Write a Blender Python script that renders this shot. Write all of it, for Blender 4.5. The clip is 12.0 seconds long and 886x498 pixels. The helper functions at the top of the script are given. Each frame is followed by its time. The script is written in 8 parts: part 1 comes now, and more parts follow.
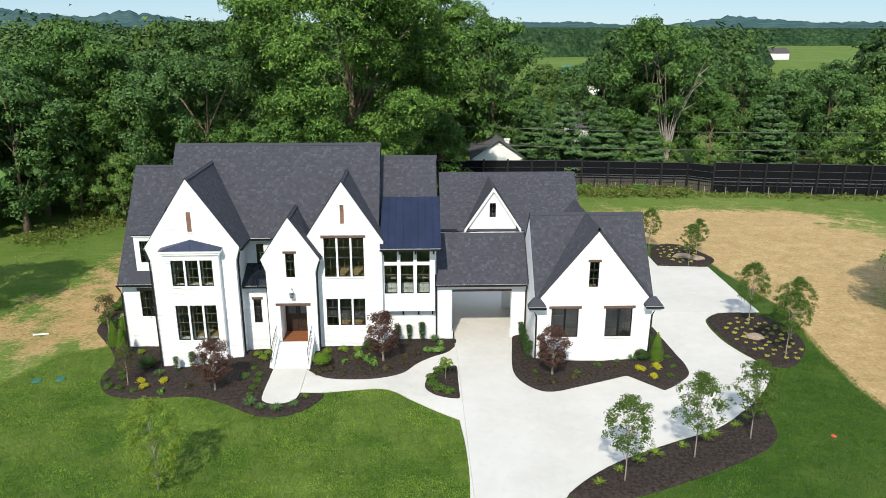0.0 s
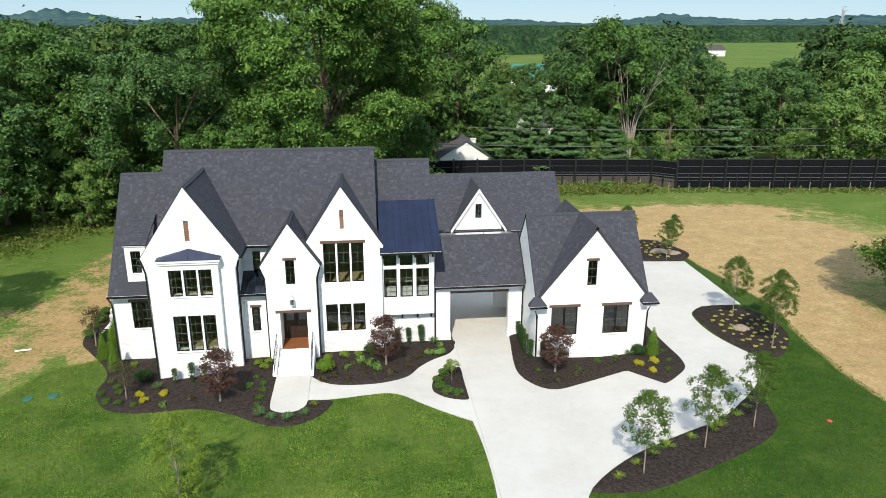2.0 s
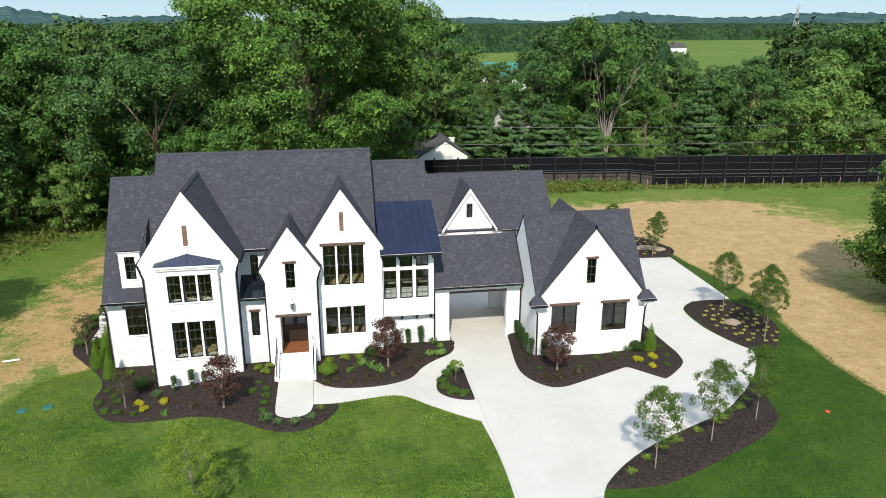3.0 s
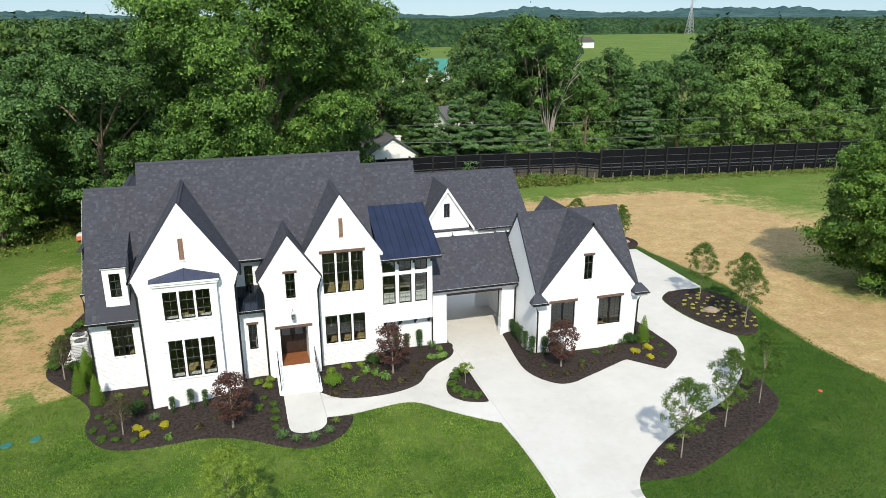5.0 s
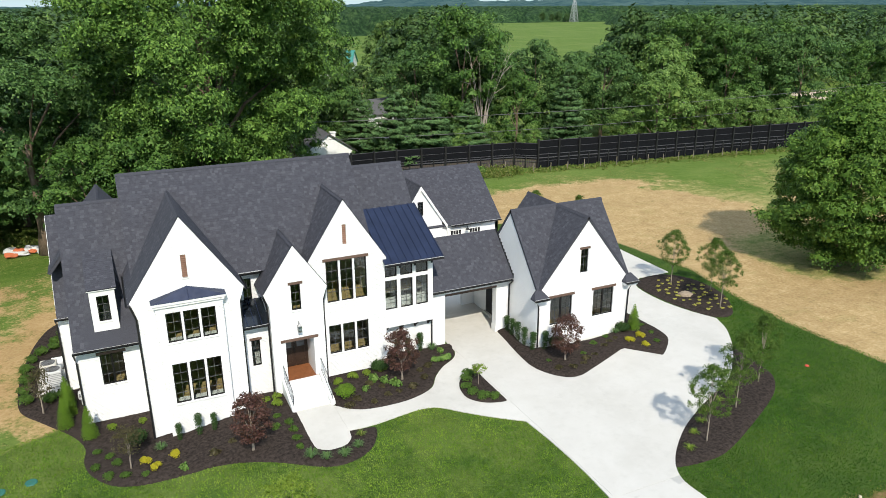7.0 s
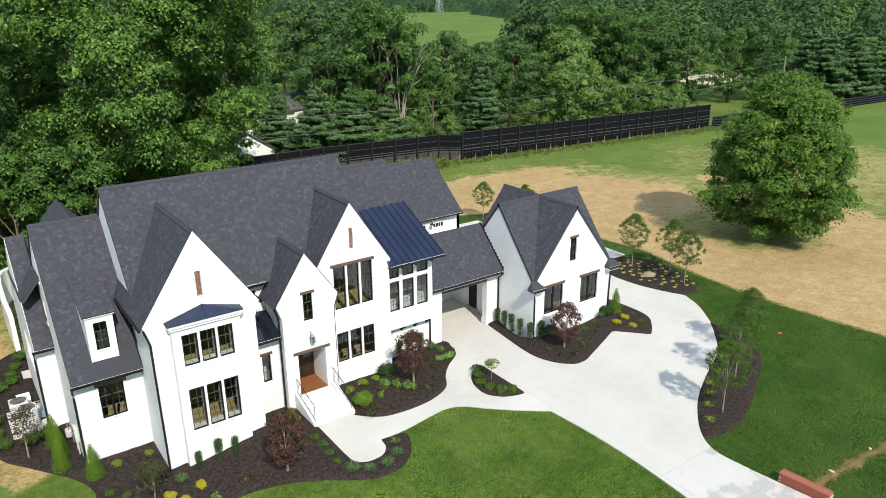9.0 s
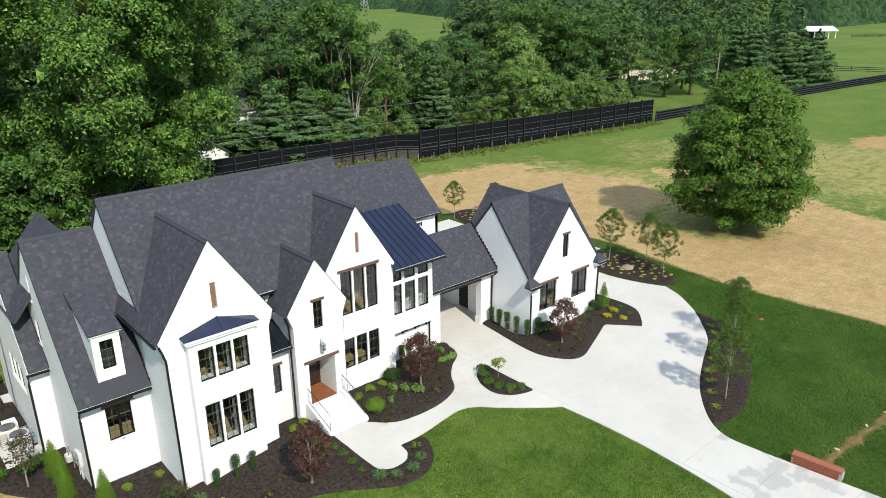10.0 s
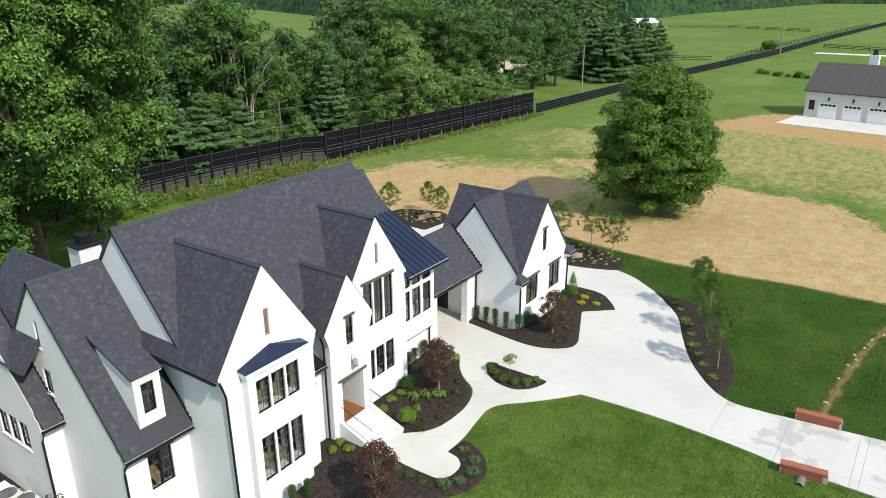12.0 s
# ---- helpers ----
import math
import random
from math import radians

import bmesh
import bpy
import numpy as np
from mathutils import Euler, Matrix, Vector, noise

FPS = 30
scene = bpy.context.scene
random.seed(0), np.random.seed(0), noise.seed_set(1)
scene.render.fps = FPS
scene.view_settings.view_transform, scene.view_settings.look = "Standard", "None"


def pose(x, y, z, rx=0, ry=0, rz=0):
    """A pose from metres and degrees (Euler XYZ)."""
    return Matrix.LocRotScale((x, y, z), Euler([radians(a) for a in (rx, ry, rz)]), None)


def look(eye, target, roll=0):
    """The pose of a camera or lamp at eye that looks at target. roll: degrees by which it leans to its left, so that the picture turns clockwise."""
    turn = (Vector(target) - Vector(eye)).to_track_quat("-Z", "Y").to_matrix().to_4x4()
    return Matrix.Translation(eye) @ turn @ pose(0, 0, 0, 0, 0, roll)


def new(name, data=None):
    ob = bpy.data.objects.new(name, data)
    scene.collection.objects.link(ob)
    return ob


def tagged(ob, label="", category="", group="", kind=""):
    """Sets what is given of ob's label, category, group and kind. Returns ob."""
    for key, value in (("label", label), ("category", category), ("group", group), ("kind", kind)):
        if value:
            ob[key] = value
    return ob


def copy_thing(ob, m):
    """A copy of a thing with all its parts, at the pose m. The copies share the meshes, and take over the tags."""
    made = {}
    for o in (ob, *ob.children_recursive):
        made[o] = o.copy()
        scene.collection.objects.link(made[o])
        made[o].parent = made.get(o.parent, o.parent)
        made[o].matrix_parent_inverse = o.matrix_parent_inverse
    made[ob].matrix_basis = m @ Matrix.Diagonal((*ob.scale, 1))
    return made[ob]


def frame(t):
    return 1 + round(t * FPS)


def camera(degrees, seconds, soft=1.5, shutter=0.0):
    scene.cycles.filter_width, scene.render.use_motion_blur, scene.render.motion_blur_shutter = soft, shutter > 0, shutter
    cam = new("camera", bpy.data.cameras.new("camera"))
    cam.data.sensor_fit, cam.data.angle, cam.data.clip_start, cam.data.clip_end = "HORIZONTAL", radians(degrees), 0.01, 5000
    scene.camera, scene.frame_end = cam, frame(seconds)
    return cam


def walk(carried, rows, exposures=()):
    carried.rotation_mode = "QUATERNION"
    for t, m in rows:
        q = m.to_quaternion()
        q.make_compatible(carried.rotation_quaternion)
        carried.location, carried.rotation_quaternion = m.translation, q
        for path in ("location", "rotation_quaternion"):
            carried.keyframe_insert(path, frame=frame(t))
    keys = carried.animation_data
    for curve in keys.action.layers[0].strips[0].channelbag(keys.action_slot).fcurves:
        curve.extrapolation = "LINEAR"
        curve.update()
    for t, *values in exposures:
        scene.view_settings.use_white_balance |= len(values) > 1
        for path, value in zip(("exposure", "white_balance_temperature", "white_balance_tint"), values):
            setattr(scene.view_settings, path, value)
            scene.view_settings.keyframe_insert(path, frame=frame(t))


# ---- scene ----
cam = camera(63.3, 12.0, soft=0.5)
METRES, EYE, TILT, LEAN, TURN = 35.0, 18.0, 0.0, 0.0, -2.0
ROWS = [
    (0.0, 0.0, 0.0, 0.0, 0.03, -17.21, -0.1),
    (0.5, -0.0184, -0.0014, 0.0024, -0.94, -17.26, -0.1),
    (1.0, -0.0391, -0.0023, 0.0049, -2.0, -17.28, -0.06),
    (1.5, -0.062, -0.0023, 0.0072, -3.2, -17.32, -0.03),
    (2.0, -0.0866, -0.0013, 0.0092, -4.5, -17.37, -0.0),
    (2.5, -0.1134, 0.0012, 0.0109, -5.94, -17.46, 0.04),
    (3.0, -0.1419, 0.0053, 0.0131, -7.4, -17.51, 0.05),
    (5.0, -0.2746, 0.0433, 0.0218, -14.63, -17.9, 0.14),
    (5.5, -0.3112, 0.0575, 0.0254, -16.69, -18.06, 0.15),
    (6.0, -0.3484, 0.0746, 0.029, -18.86, -18.24, 0.18),
    (6.5, -0.3867, 0.0944, 0.0317, -21.03, -18.48, 0.24),
    (7.0, -0.4257, 0.1152, 0.0349, -23.34, -18.73, 0.25),
    (9.0, -0.5914, 0.2209, 0.0419, -33.91, -19.48, 0.42),
    (9.5, -0.633, 0.2544, 0.0437, -36.75, -19.6, 0.42),
    (10.0, -0.6756, 0.2908, 0.0467, -39.79, -19.72, 0.42),
    (10.5, -0.7188, 0.3299, 0.0504, -42.9, -19.81, 0.42),
    (11.0, -0.7614, 0.3717, 0.0551, -46.1, -19.93, 0.41),
    (11.5, -0.8031, 0.4171, 0.0599, -49.44, -20.1, 0.37),
    (12.0, -0.8431, 0.467, 0.0644, -52.87, -20.29, 0.37),
]
walk(cam, [(t, pose(0, 0, EYE, TILT, LEAN, TURN) @ pose(METRES * x, METRES * y, METRES * z, 90 + pitch, roll, yaw)) for t, x, y, z, yaw, pitch, roll in ROWS])

# ---- world, sun, exposure ----
SUN_EL, SUN_AZ = 43.0, -13.5          # degrees; the azimuth turns from -y (south) towards +x (east)
world = bpy.data.worlds.new("sky")
scene.world = world
world.use_nodes = True
wn = world.node_tree
sky = wn.nodes.new("ShaderNodeTexSky")
sky.sky_type, sky.sun_disc = "NISHITA", False
sky.sun_elevation, sky.sun_rotation = radians(SUN_EL), radians(180 - SUN_AZ)
sky.air_density, sky.dust_density, sky.ozone_density = 0.7, 0.0, 1.5
wn.nodes["Background"].inputs["Strength"].default_value = 0.152
haze = wn.nodes.new("ShaderNodeMix")          # even summer haze over the clear sky
haze.data_type = "RGBA"
haze.inputs[0].default_value = 0.88
up_way = wn.nodes.new("ShaderNodeTexCoord")
up_z = wn.nodes.new("ShaderNodeSeparateXYZ")
wn.links.new(up_way.outputs["Generated"], up_z.inputs[0])
haze_ramp = wn.nodes.new("ShaderNodeValToRGB")   # pale blue at the horizon, brighter towards the zenith
haze_ramp.color_ramp.elements[0].position, haze_ramp.color_ramp.elements[0].color = 0.0, (1.20, 1.90, 2.45, 1)
haze_ramp.color_ramp.elements[1].position, haze_ramp.color_ramp.elements[1].color = 0.7, (2.7, 3.3, 4.2, 1)
wn.links.new(up_z.outputs[2], haze_ramp.inputs[0])
wn.links.new(haze_ramp.outputs[0], haze.inputs[7])
wn.links.new(sky.outputs[0], haze.inputs[6])
wn.links.new(haze.outputs[2], wn.nodes["Background"].inputs["Color"])
sun = new("sun", bpy.data.lights.new("sun", "SUN"))
sun.data.energy, sun.data.angle, sun.data.color = 2.7, radians(0.5), (1.0, 0.935, 0.82)
scene.view_settings.exposure = 0.84
sx, sy, sz = math.sin(radians(SUN_AZ)) * math.cos(radians(SUN_EL)), -math.cos(radians(SUN_AZ)) * math.cos(radians(SUN_EL)), math.sin(radians(SUN_EL))
sun.matrix_world = look((60 * sx, 60 * sy, 60 * sz), (0, 0, 0))


# ---- materials ----
def material(name, rough=0.8, metal=0.0, spec=0.3):
    m = bpy.data.materials.new(name)
    m.use_nodes = True
    b = m.node_tree.nodes["Principled BSDF"]
    b.inputs["Roughness"].default_value, b.inputs["Metallic"].default_value = rough, metal
    b.inputs["Specular IOR Level"].default_value = spec
    return m, m.node_tree, b


def coords(nt, which="Object"):
    return nt.nodes.new("ShaderNodeTexCoord").outputs[which]


def noise_tex(nt, vec, scale, detail=4.0, rough=0.6, stretch=None):
    if stretch:
        mp = nt.nodes.new("ShaderNodeMapping")
        mp.inputs["Scale"].default_value = stretch
        nt.links.new(vec, mp.inputs["Vector"])
        vec = mp.outputs[0]
    n = nt.nodes.new("ShaderNodeTexNoise")
    n.inputs["Scale"].default_value, n.inputs["Detail"].default_value, n.inputs["Roughness"].default_value = scale, detail, rough
    nt.links.new(vec, n.inputs["Vector"])
    return n.outputs["Fac"]


def ramp(nt, fac, stops):
    r = nt.nodes.new("ShaderNodeValToRGB")
    els = r.color_ramp.elements
    while len(els) < len(stops):
        els.new(0.5)
    for e, (p, c) in zip(els, stops):
        e.position, e.color = p, (*c, 1.0)
    nt.links.new(fac, r.inputs["Fac"])
    return r.outputs["Color"]


def grey(nt, fac, a, b, lo=0.0, hi=1.0):
    r = nt.nodes.new("ShaderNodeMapRange")
    for i, v in enumerate((a, b, lo, hi)):
        r.inputs[i + 1].default_value = v
    nt.links.new(fac, r.inputs[0])
    return r.outputs[0]


def mix(nt, fac, a, b, mode="MIX"):
    n = nt.nodes.new("ShaderNodeMix")
    n.data_type, n.blend_type = "RGBA", mode
    for sock, v in ((n.inputs[0], fac), (n.inputs[6], a), (n.inputs[7], b)):
        if isinstance(v, (int, float)):
            sock.default_value = v
        elif isinstance(v, tuple):
            sock.default_value = (*v, 1.0)
        else:
            nt.links.new(v, sock)
    return n.outputs[2]


def maths(nt, op, a, b=0.5):
    n = nt.nodes.new("ShaderNodeMath")
    n.operation = op
    for sock, v in zip(n.inputs, (a, b)):
        if isinstance(v, (int, float)):
            sock.default_value = v
        else:
            nt.links.new(v, sock)
    return n.outputs[0]


def bump(nt, bsdf, height, strength=0.3, dist=0.02):
    n = nt.nodes.new("ShaderNodeBump")
    n.inputs["Strength"].default_value, n.inputs["Distance"].default_value = strength, dist
    nt.links.new(height, n.inputs["Height"])
    nt.links.new(n.outputs[0], bsdf.inputs["Normal"])


def simple(name, dark, light, scale=3.0, rough=0.8, metal=0.0, spec=0.3, bumps=0.0, fine=40.0, stretch=None):
    m, nt, b = material(name, rough, metal, spec)
    v = coords(nt)
    big, small = noise_tex(nt, v, scale, stretch=stretch), noise_tex(nt, v, fine, 3.0, stretch=stretch)
    both = maths(nt, "ADD", maths(nt, "MULTIPLY", big, 0.65), maths(nt, "MULTIPLY", small, 0.35))
    nt.links.new(ramp(nt, both, [(0.3, dark), (0.7, light)]), b.inputs["Base Color"])
    if bumps:
        bump(nt, b, small, bumps, 0.01)
    return m


def island_random(nt):
    return nt.nodes.new("ShaderNodeNewGeometry").outputs["Random Per Island"]


def painted_brick():
    m, nt, b = material("white_painted_brick", 0.75, 0, 0.25)
    geo = nt.nodes.new("ShaderNodeNewGeometry")
    sep = nt.nodes.new("ShaderNodeSeparateXYZ")
    nt.links.new(geo.outputs["Position"], sep.inputs[0])
    sp = nt.nodes.new("ShaderNodeSeparateXYZ")
    nt.links.new(geo.outputs["True Normal"], sp.inputs[0])
    along = maths(nt, "ADD", maths(nt, "MULTIPLY", sep.outputs[0], maths(nt, "ABSOLUTE", sp.outputs[1])), maths(nt, "MULTIPLY", sep.outputs[1], maths(nt, "ABSOLUTE", sp.outputs[0])))
    comb = nt.nodes.new("ShaderNodeCombineXYZ")
    nt.links.new(along, comb.inputs[0]), nt.links.new(sep.outputs[2], comb.inputs[1])
    bt = nt.nodes.new("ShaderNodeTexBrick")
    nt.links.new(comb.outputs[0], bt.inputs["Vector"])
    bt.inputs["Scale"].default_value = 1.0
    bt.inputs["Brick Width"].default_value, bt.inputs["Row Height"].default_value = 0.21, 0.075
    bt.inputs["Mortar Size"].default_value, bt.inputs["Mortar Smooth"].default_value = 0.013, 0.5
    bt.inputs["Color1"].default_value, bt.inputs["Color2"].default_value, bt.inputs["Mortar"].default_value = (0.9, 0.9, 0.9, 1), (0.7, 0.7, 0.7, 1), (0.25, 0.25, 0.25, 1)
    v = coords(nt)
    n = noise_tex(nt, v, 0.7, 5)
    nt.links.new(ramp(nt, n, [(0.25, (0.80, 0.80, 0.79)), (0.75, (0.865, 0.868, 0.863))]), b.inputs["Base Color"])
    lumps = noise_tex(nt, geo.outputs["Position"], 2.6, 3, 0.6, (1, 1, 3))
    h = maths(nt, "ADD", maths(nt, "ADD", bt.outputs["Color"], maths(nt, "MULTIPLY", lumps, 1.6)), maths(nt, "MULTIPLY", noise_tex(nt, v, 30, 3), 0.5))
    bump(nt, b, h, 1.0, 0.013)
    return m


def shingle_mat():
    m, nt, b = material("charcoal_shingle", 0.9, 0, 0.2)
    v = coords(nt)
    r = island_random(nt)
    base = ramp(nt, r, [(0.0, (0.046, 0.048, 0.059)), (0.4, (0.057, 0.059, 0.072)), (0.8, (0.069, 0.071, 0.085)), (1.0, (0.096, 0.098, 0.113))])
    streak = noise_tex(nt, v, 0.35, 5)
    grain = noise_tex(nt, v, 38, 3)
    c = mix(nt, grey(nt, streak, 0.4, 0.75, 0.0, 0.25), base, (0.060, 0.063, 0.076))
    c = mix(nt, 0.35, c, ramp(nt, grain, [(0.3, (0.015, 0.015, 0.019)), (0.7, (0.085, 0.085, 0.1))]))
    nt.links.new(c, b.inputs["Base Color"])
    bump(nt, b, grain, 0.4, 0.006)
    return m


def glass_mat():
    m = bpy.data.materials.new("window_glass")
    m.use_nodes = True
    nt = m.node_tree
    nt.nodes.remove(nt.nodes["Principled BSDF"])
    tr, gl, mx = nt.nodes.new("ShaderNodeBsdfTransparent"), nt.nodes.new("ShaderNodeBsdfGlossy"), nt.nodes.new("ShaderNodeMixShader")
    tr.inputs[0].default_value, gl.inputs[0].default_value, gl.inputs["Roughness"].default_value = (0.70, 0.74, 0.72, 1), (0.9, 0.95, 1, 1), 0.02
    fr = nt.nodes.new("ShaderNodeLayerWeight")
    fr.inputs["Blend"].default_value = 0.5
    nt.links.new(maths(nt, "ADD", maths(nt, "POWER", fr.outputs["Facing"], 4.0), 0.05), mx.inputs[0])
    nt.links.new(tr.outputs[0], mx.inputs[1]), nt.links.new(gl.outputs[0], mx.inputs[2])
    nt.links.new(mx.outputs[0], nt.nodes["Material Output"].inputs[0])
    return m


def leaf_mat(name, stops, through_light=0.13, grain=0.42):
    m, nt, b = material(name, 0.55, 0, 0.18)
    r, v = island_random(nt), coords(nt)
    tone = maths(nt, "ADD", maths(nt, "MULTIPLY", noise_tex(nt, v, 0.3, 2), 0.35), maths(nt, "MULTIPLY", noise_tex(nt, v, 1.4, 3), 0.3))
    c = ramp(nt, maths(nt, "ADD", maths(nt, "MULTIPLY", r, grain), maths(nt, "ADD", tone, 0.175 - grain * 0.5)), stops)
    nt.links.new(c, b.inputs["Base Color"])
    t, mx = nt.nodes.new("ShaderNodeBsdfTranslucent"), nt.nodes.new("ShaderNodeMixShader")
    nt.links.new(mix(nt, 0.5, c, (0.13, 0.19, 0.045), "MIX"), t.inputs[0])
    mx.inputs[0].default_value = through_light
    nt.links.new(b.outputs[0], mx.inputs[1]), nt.links.new(t.outputs[0], mx.inputs[2])
    nt.links.new(mx.outputs[0], nt.nodes["Material Output"].inputs[0])
    return m


def ground_mat():
    m, nt, b = material("grass_and_soil", 0.95, 0, 0.1)
    v = coords(nt)
    lawn, dirt, dry = (nt.nodes.new("ShaderNodeAttribute") for _ in range(3))
    lawn.attribute_name, dirt.attribute_name, dry.attribute_name = "lawn", "dirt", "dry"
    n1, n2, n3, n4 = noise_tex(nt, v, 0.12, 6), noise_tex(nt, v, 0.9, 6, 0.7), noise_tex(nt, v, 5, 3, 0.6), noise_tex(nt, v, 16, 2, 0.6)
    blades = maths(nt, "ADD", maths(nt, "MULTIPLY", n3, 0.5), maths(nt, "MULTIPLY", n4, 0.5))
    field = ramp(nt, blades, [(0.34, (0.044, 0.086, 0.011)), (0.52, (0.094, 0.156, 0.024)), (0.68, (0.160, 0.220, 0.048))])
    field = mix(nt, grey(nt, n1, 0.35, 0.7, 0.0, 0.5), field, (0.145, 0.20, 0.048))
    field = mix(nt, grey(nt, noise_tex(nt, v, 0.03, 4, 0.6), 0.44, 0.62, 0.0, 0.6), field, mix(nt, 0.4, field, (0.235, 0.255, 0.085)))
    field = mix(nt, grey(nt, noise_tex(nt, v, 0.35, 3, 0.6), 0.5, 0.7, 0.0, 0.5), field, mix(nt, 0.5, field, (0.060, 0.115, 0.016)))
    field = mix(nt, grey(nt, noise_tex(nt, v, 0.05, 5, 0.65, (1, 4, 1)), 0.46, 0.62, 0.0, 0.55), field, mix(nt, 0.55, field, (0.060, 0.120, 0.018)))
    mottle = noise_tex(nt, v, 0.75, 6, 0.78, (1, 2.4, 1))
    field = mix(nt, grey(nt, mottle, 0.50, 0.64, 0.0, 0.6), field, mix(nt, 0.55, field, (0.042, 0.092, 0.014)))
    field = mix(nt, grey(nt, mottle, 0.50, 0.36, 0.0, 0.5), field, mix(nt, 0.5, field, (0.190, 0.225, 0.060)))
    clump = maths(nt, "ADD", maths(nt, "MULTIPLY", noise_tex(nt, v, 2.2, 2, 0.6), 0.35), maths(nt, "MULTIPLY", noise_tex(nt, v, 10, 2, 0.65), 0.65))
    turf = ramp(nt, clump, [(0.36, (0.017, 0.039, 0.006)), (0.5, (0.054, 0.098, 0.016)), (0.64, (0.122, 0.178, 0.040))])
    sod = nt.nodes.new("ShaderNodeTexVoronoi")
    sod.distance, sod.inputs["Scale"].default_value, sod.inputs["Randomness"].default_value = "CHEBYCHEV", 0.45, 0.8
    bent = nt.nodes.new("ShaderNodeVectorMath")
    bent.operation = "ADD"
    wobble = nt.nodes.new("ShaderNodeTexNoise")
    wobble.inputs["Scale"].default_value = 1.3
    nt.links.new(v, wobble.inputs["Vector"]), nt.links.new(v, bent.inputs[0]), nt.links.new(wobble.outputs["Color"], bent.inputs[1]), nt.links.new(bent.outputs[0], sod.inputs["Vector"])
    turf = mix(nt, grey(nt, sod.outputs["Color"], 0.2, 0.9, 0.0, 0.40), turf, (0.040, 0.082, 0.014))
    turf = mix(nt, grey(nt, n2, 0.46, 0.62, 0.0, 0.5), turf, mix(nt, 0.5, turf, (0.150, 0.205, 0.044)))
    turf = mix(nt, grey(nt, n1, 0.50, 0.60, 0.0, 0.6), turf, mix(nt, 0.6, turf, (0.036, 0.098, 0.016)))
    turf = mix(nt, grey(nt, noise_tex(nt, v, 0.22, 4, 0.6), 0.46, 0.60, 0.0, 0.55), turf, mix(nt, 0.5, turf, (0.210, 0.250, 0.065)))
    fresh = nt.nodes.new("ShaderNodeAttribute")          # newer, deeper green sod east of the drive
    fresh.attribute_name = "fresh"
    turf = mix(nt, maths(nt, "MULTIPLY", fresh.outputs["Fac"], 0.9), turf, mix(nt, 0.6, turf, (0.022, 0.058, 0.010)))
    turf = mix(nt, 0.10, turf, (0.016, 0.034, 0.006))          # thatch tone, darkened to stand for shade between the blades
    soil = ramp(nt, maths(nt, "ADD", maths(nt, "MULTIPLY", n2, 0.5), maths(nt, "MULTIPLY", n3, 0.5)), [(0.32, (0.270, 0.180, 0.080)), (0.5, (0.410, 0.288, 0.135)), (0.68, (0.56, 0.420, 0.225))])
    ruddy = nt.nodes.new("ShaderNodeAttribute")          # redder subsoil round the neighbour's new garage
    ruddy.attribute_name = "ruddy"
    soil = mix(nt, grey(nt, noise_tex(nt, v, 0.16, 5, 0.65), 0.42, 0.66, 0.0, 0.55), soil, mix(nt, 0.6, soil, (0.27, 0.175, 0.08)))
    soil = mix(nt, grey(nt, noise_tex(nt, v, 1.6, 5, 0.75), 0.54, 0.70, 0.0, 0.5), soil, (0.20, 0.155, 0.075))
    soil = mix(nt, maths(nt, "MULTIPLY", ruddy.outputs["Fac"], 0.65), soil, mix(nt, 0.6, soil, (0.31, 0.180, 0.070)))
    straw = ramp(nt, maths(nt, "ADD", maths(nt, "MULTIPLY", n2, 0.4), maths(nt, "MULTIPLY", blades, 0.6)), [(0.34, (0.14, 0.16, 0.045)), (0.5, (0.28, 0.25, 0.09)), (0.66, (0.42, 0.35, 0.16))])
    straw = mix(nt, grey(nt, noise_tex(nt, v, 0.55, 6, 0.75, (1, 2.0, 1)), 0.48, 0.62, 0.0, 0.75), straw, field)
    soil = mix(nt, grey(nt, noise_tex(nt, v, 0.38, 6, 0.72, (1, 1.6, 1)), 0.52, 0.64, 0.0, 0.45), soil, mix(nt, 0.5, soil, straw))
    rag = maths(nt, "ADD", maths(nt, "MULTIPLY", noise_tex(nt, v, 0.22, 3, 0.6), 0.4), maths(nt, "ADD", maths(nt, "MULTIPLY", n2, 0.4), maths(nt, "MULTIPLY", n3, 0.2)))
    rag = maths(nt, "SUBTRACT", rag, 0.5)

    def edge(att, gain, soft):
        return grey(nt, maths(nt, "ADD", att.outputs["Fac"], maths(nt, "MULTIPLY", rag, gain)), 0.5 - soft, 0.5 + soft)
    c = mix(nt, edge(dry, 2.6, 0.2), field, straw)
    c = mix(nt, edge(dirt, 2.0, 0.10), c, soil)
    c = mix(nt, edge(lawn, 0.9, 0.08), c, turf)
    nt.links.new(c, b.inputs["Base Color"])
    bump(nt, b, blades, 1.0, 0.07)
    return m


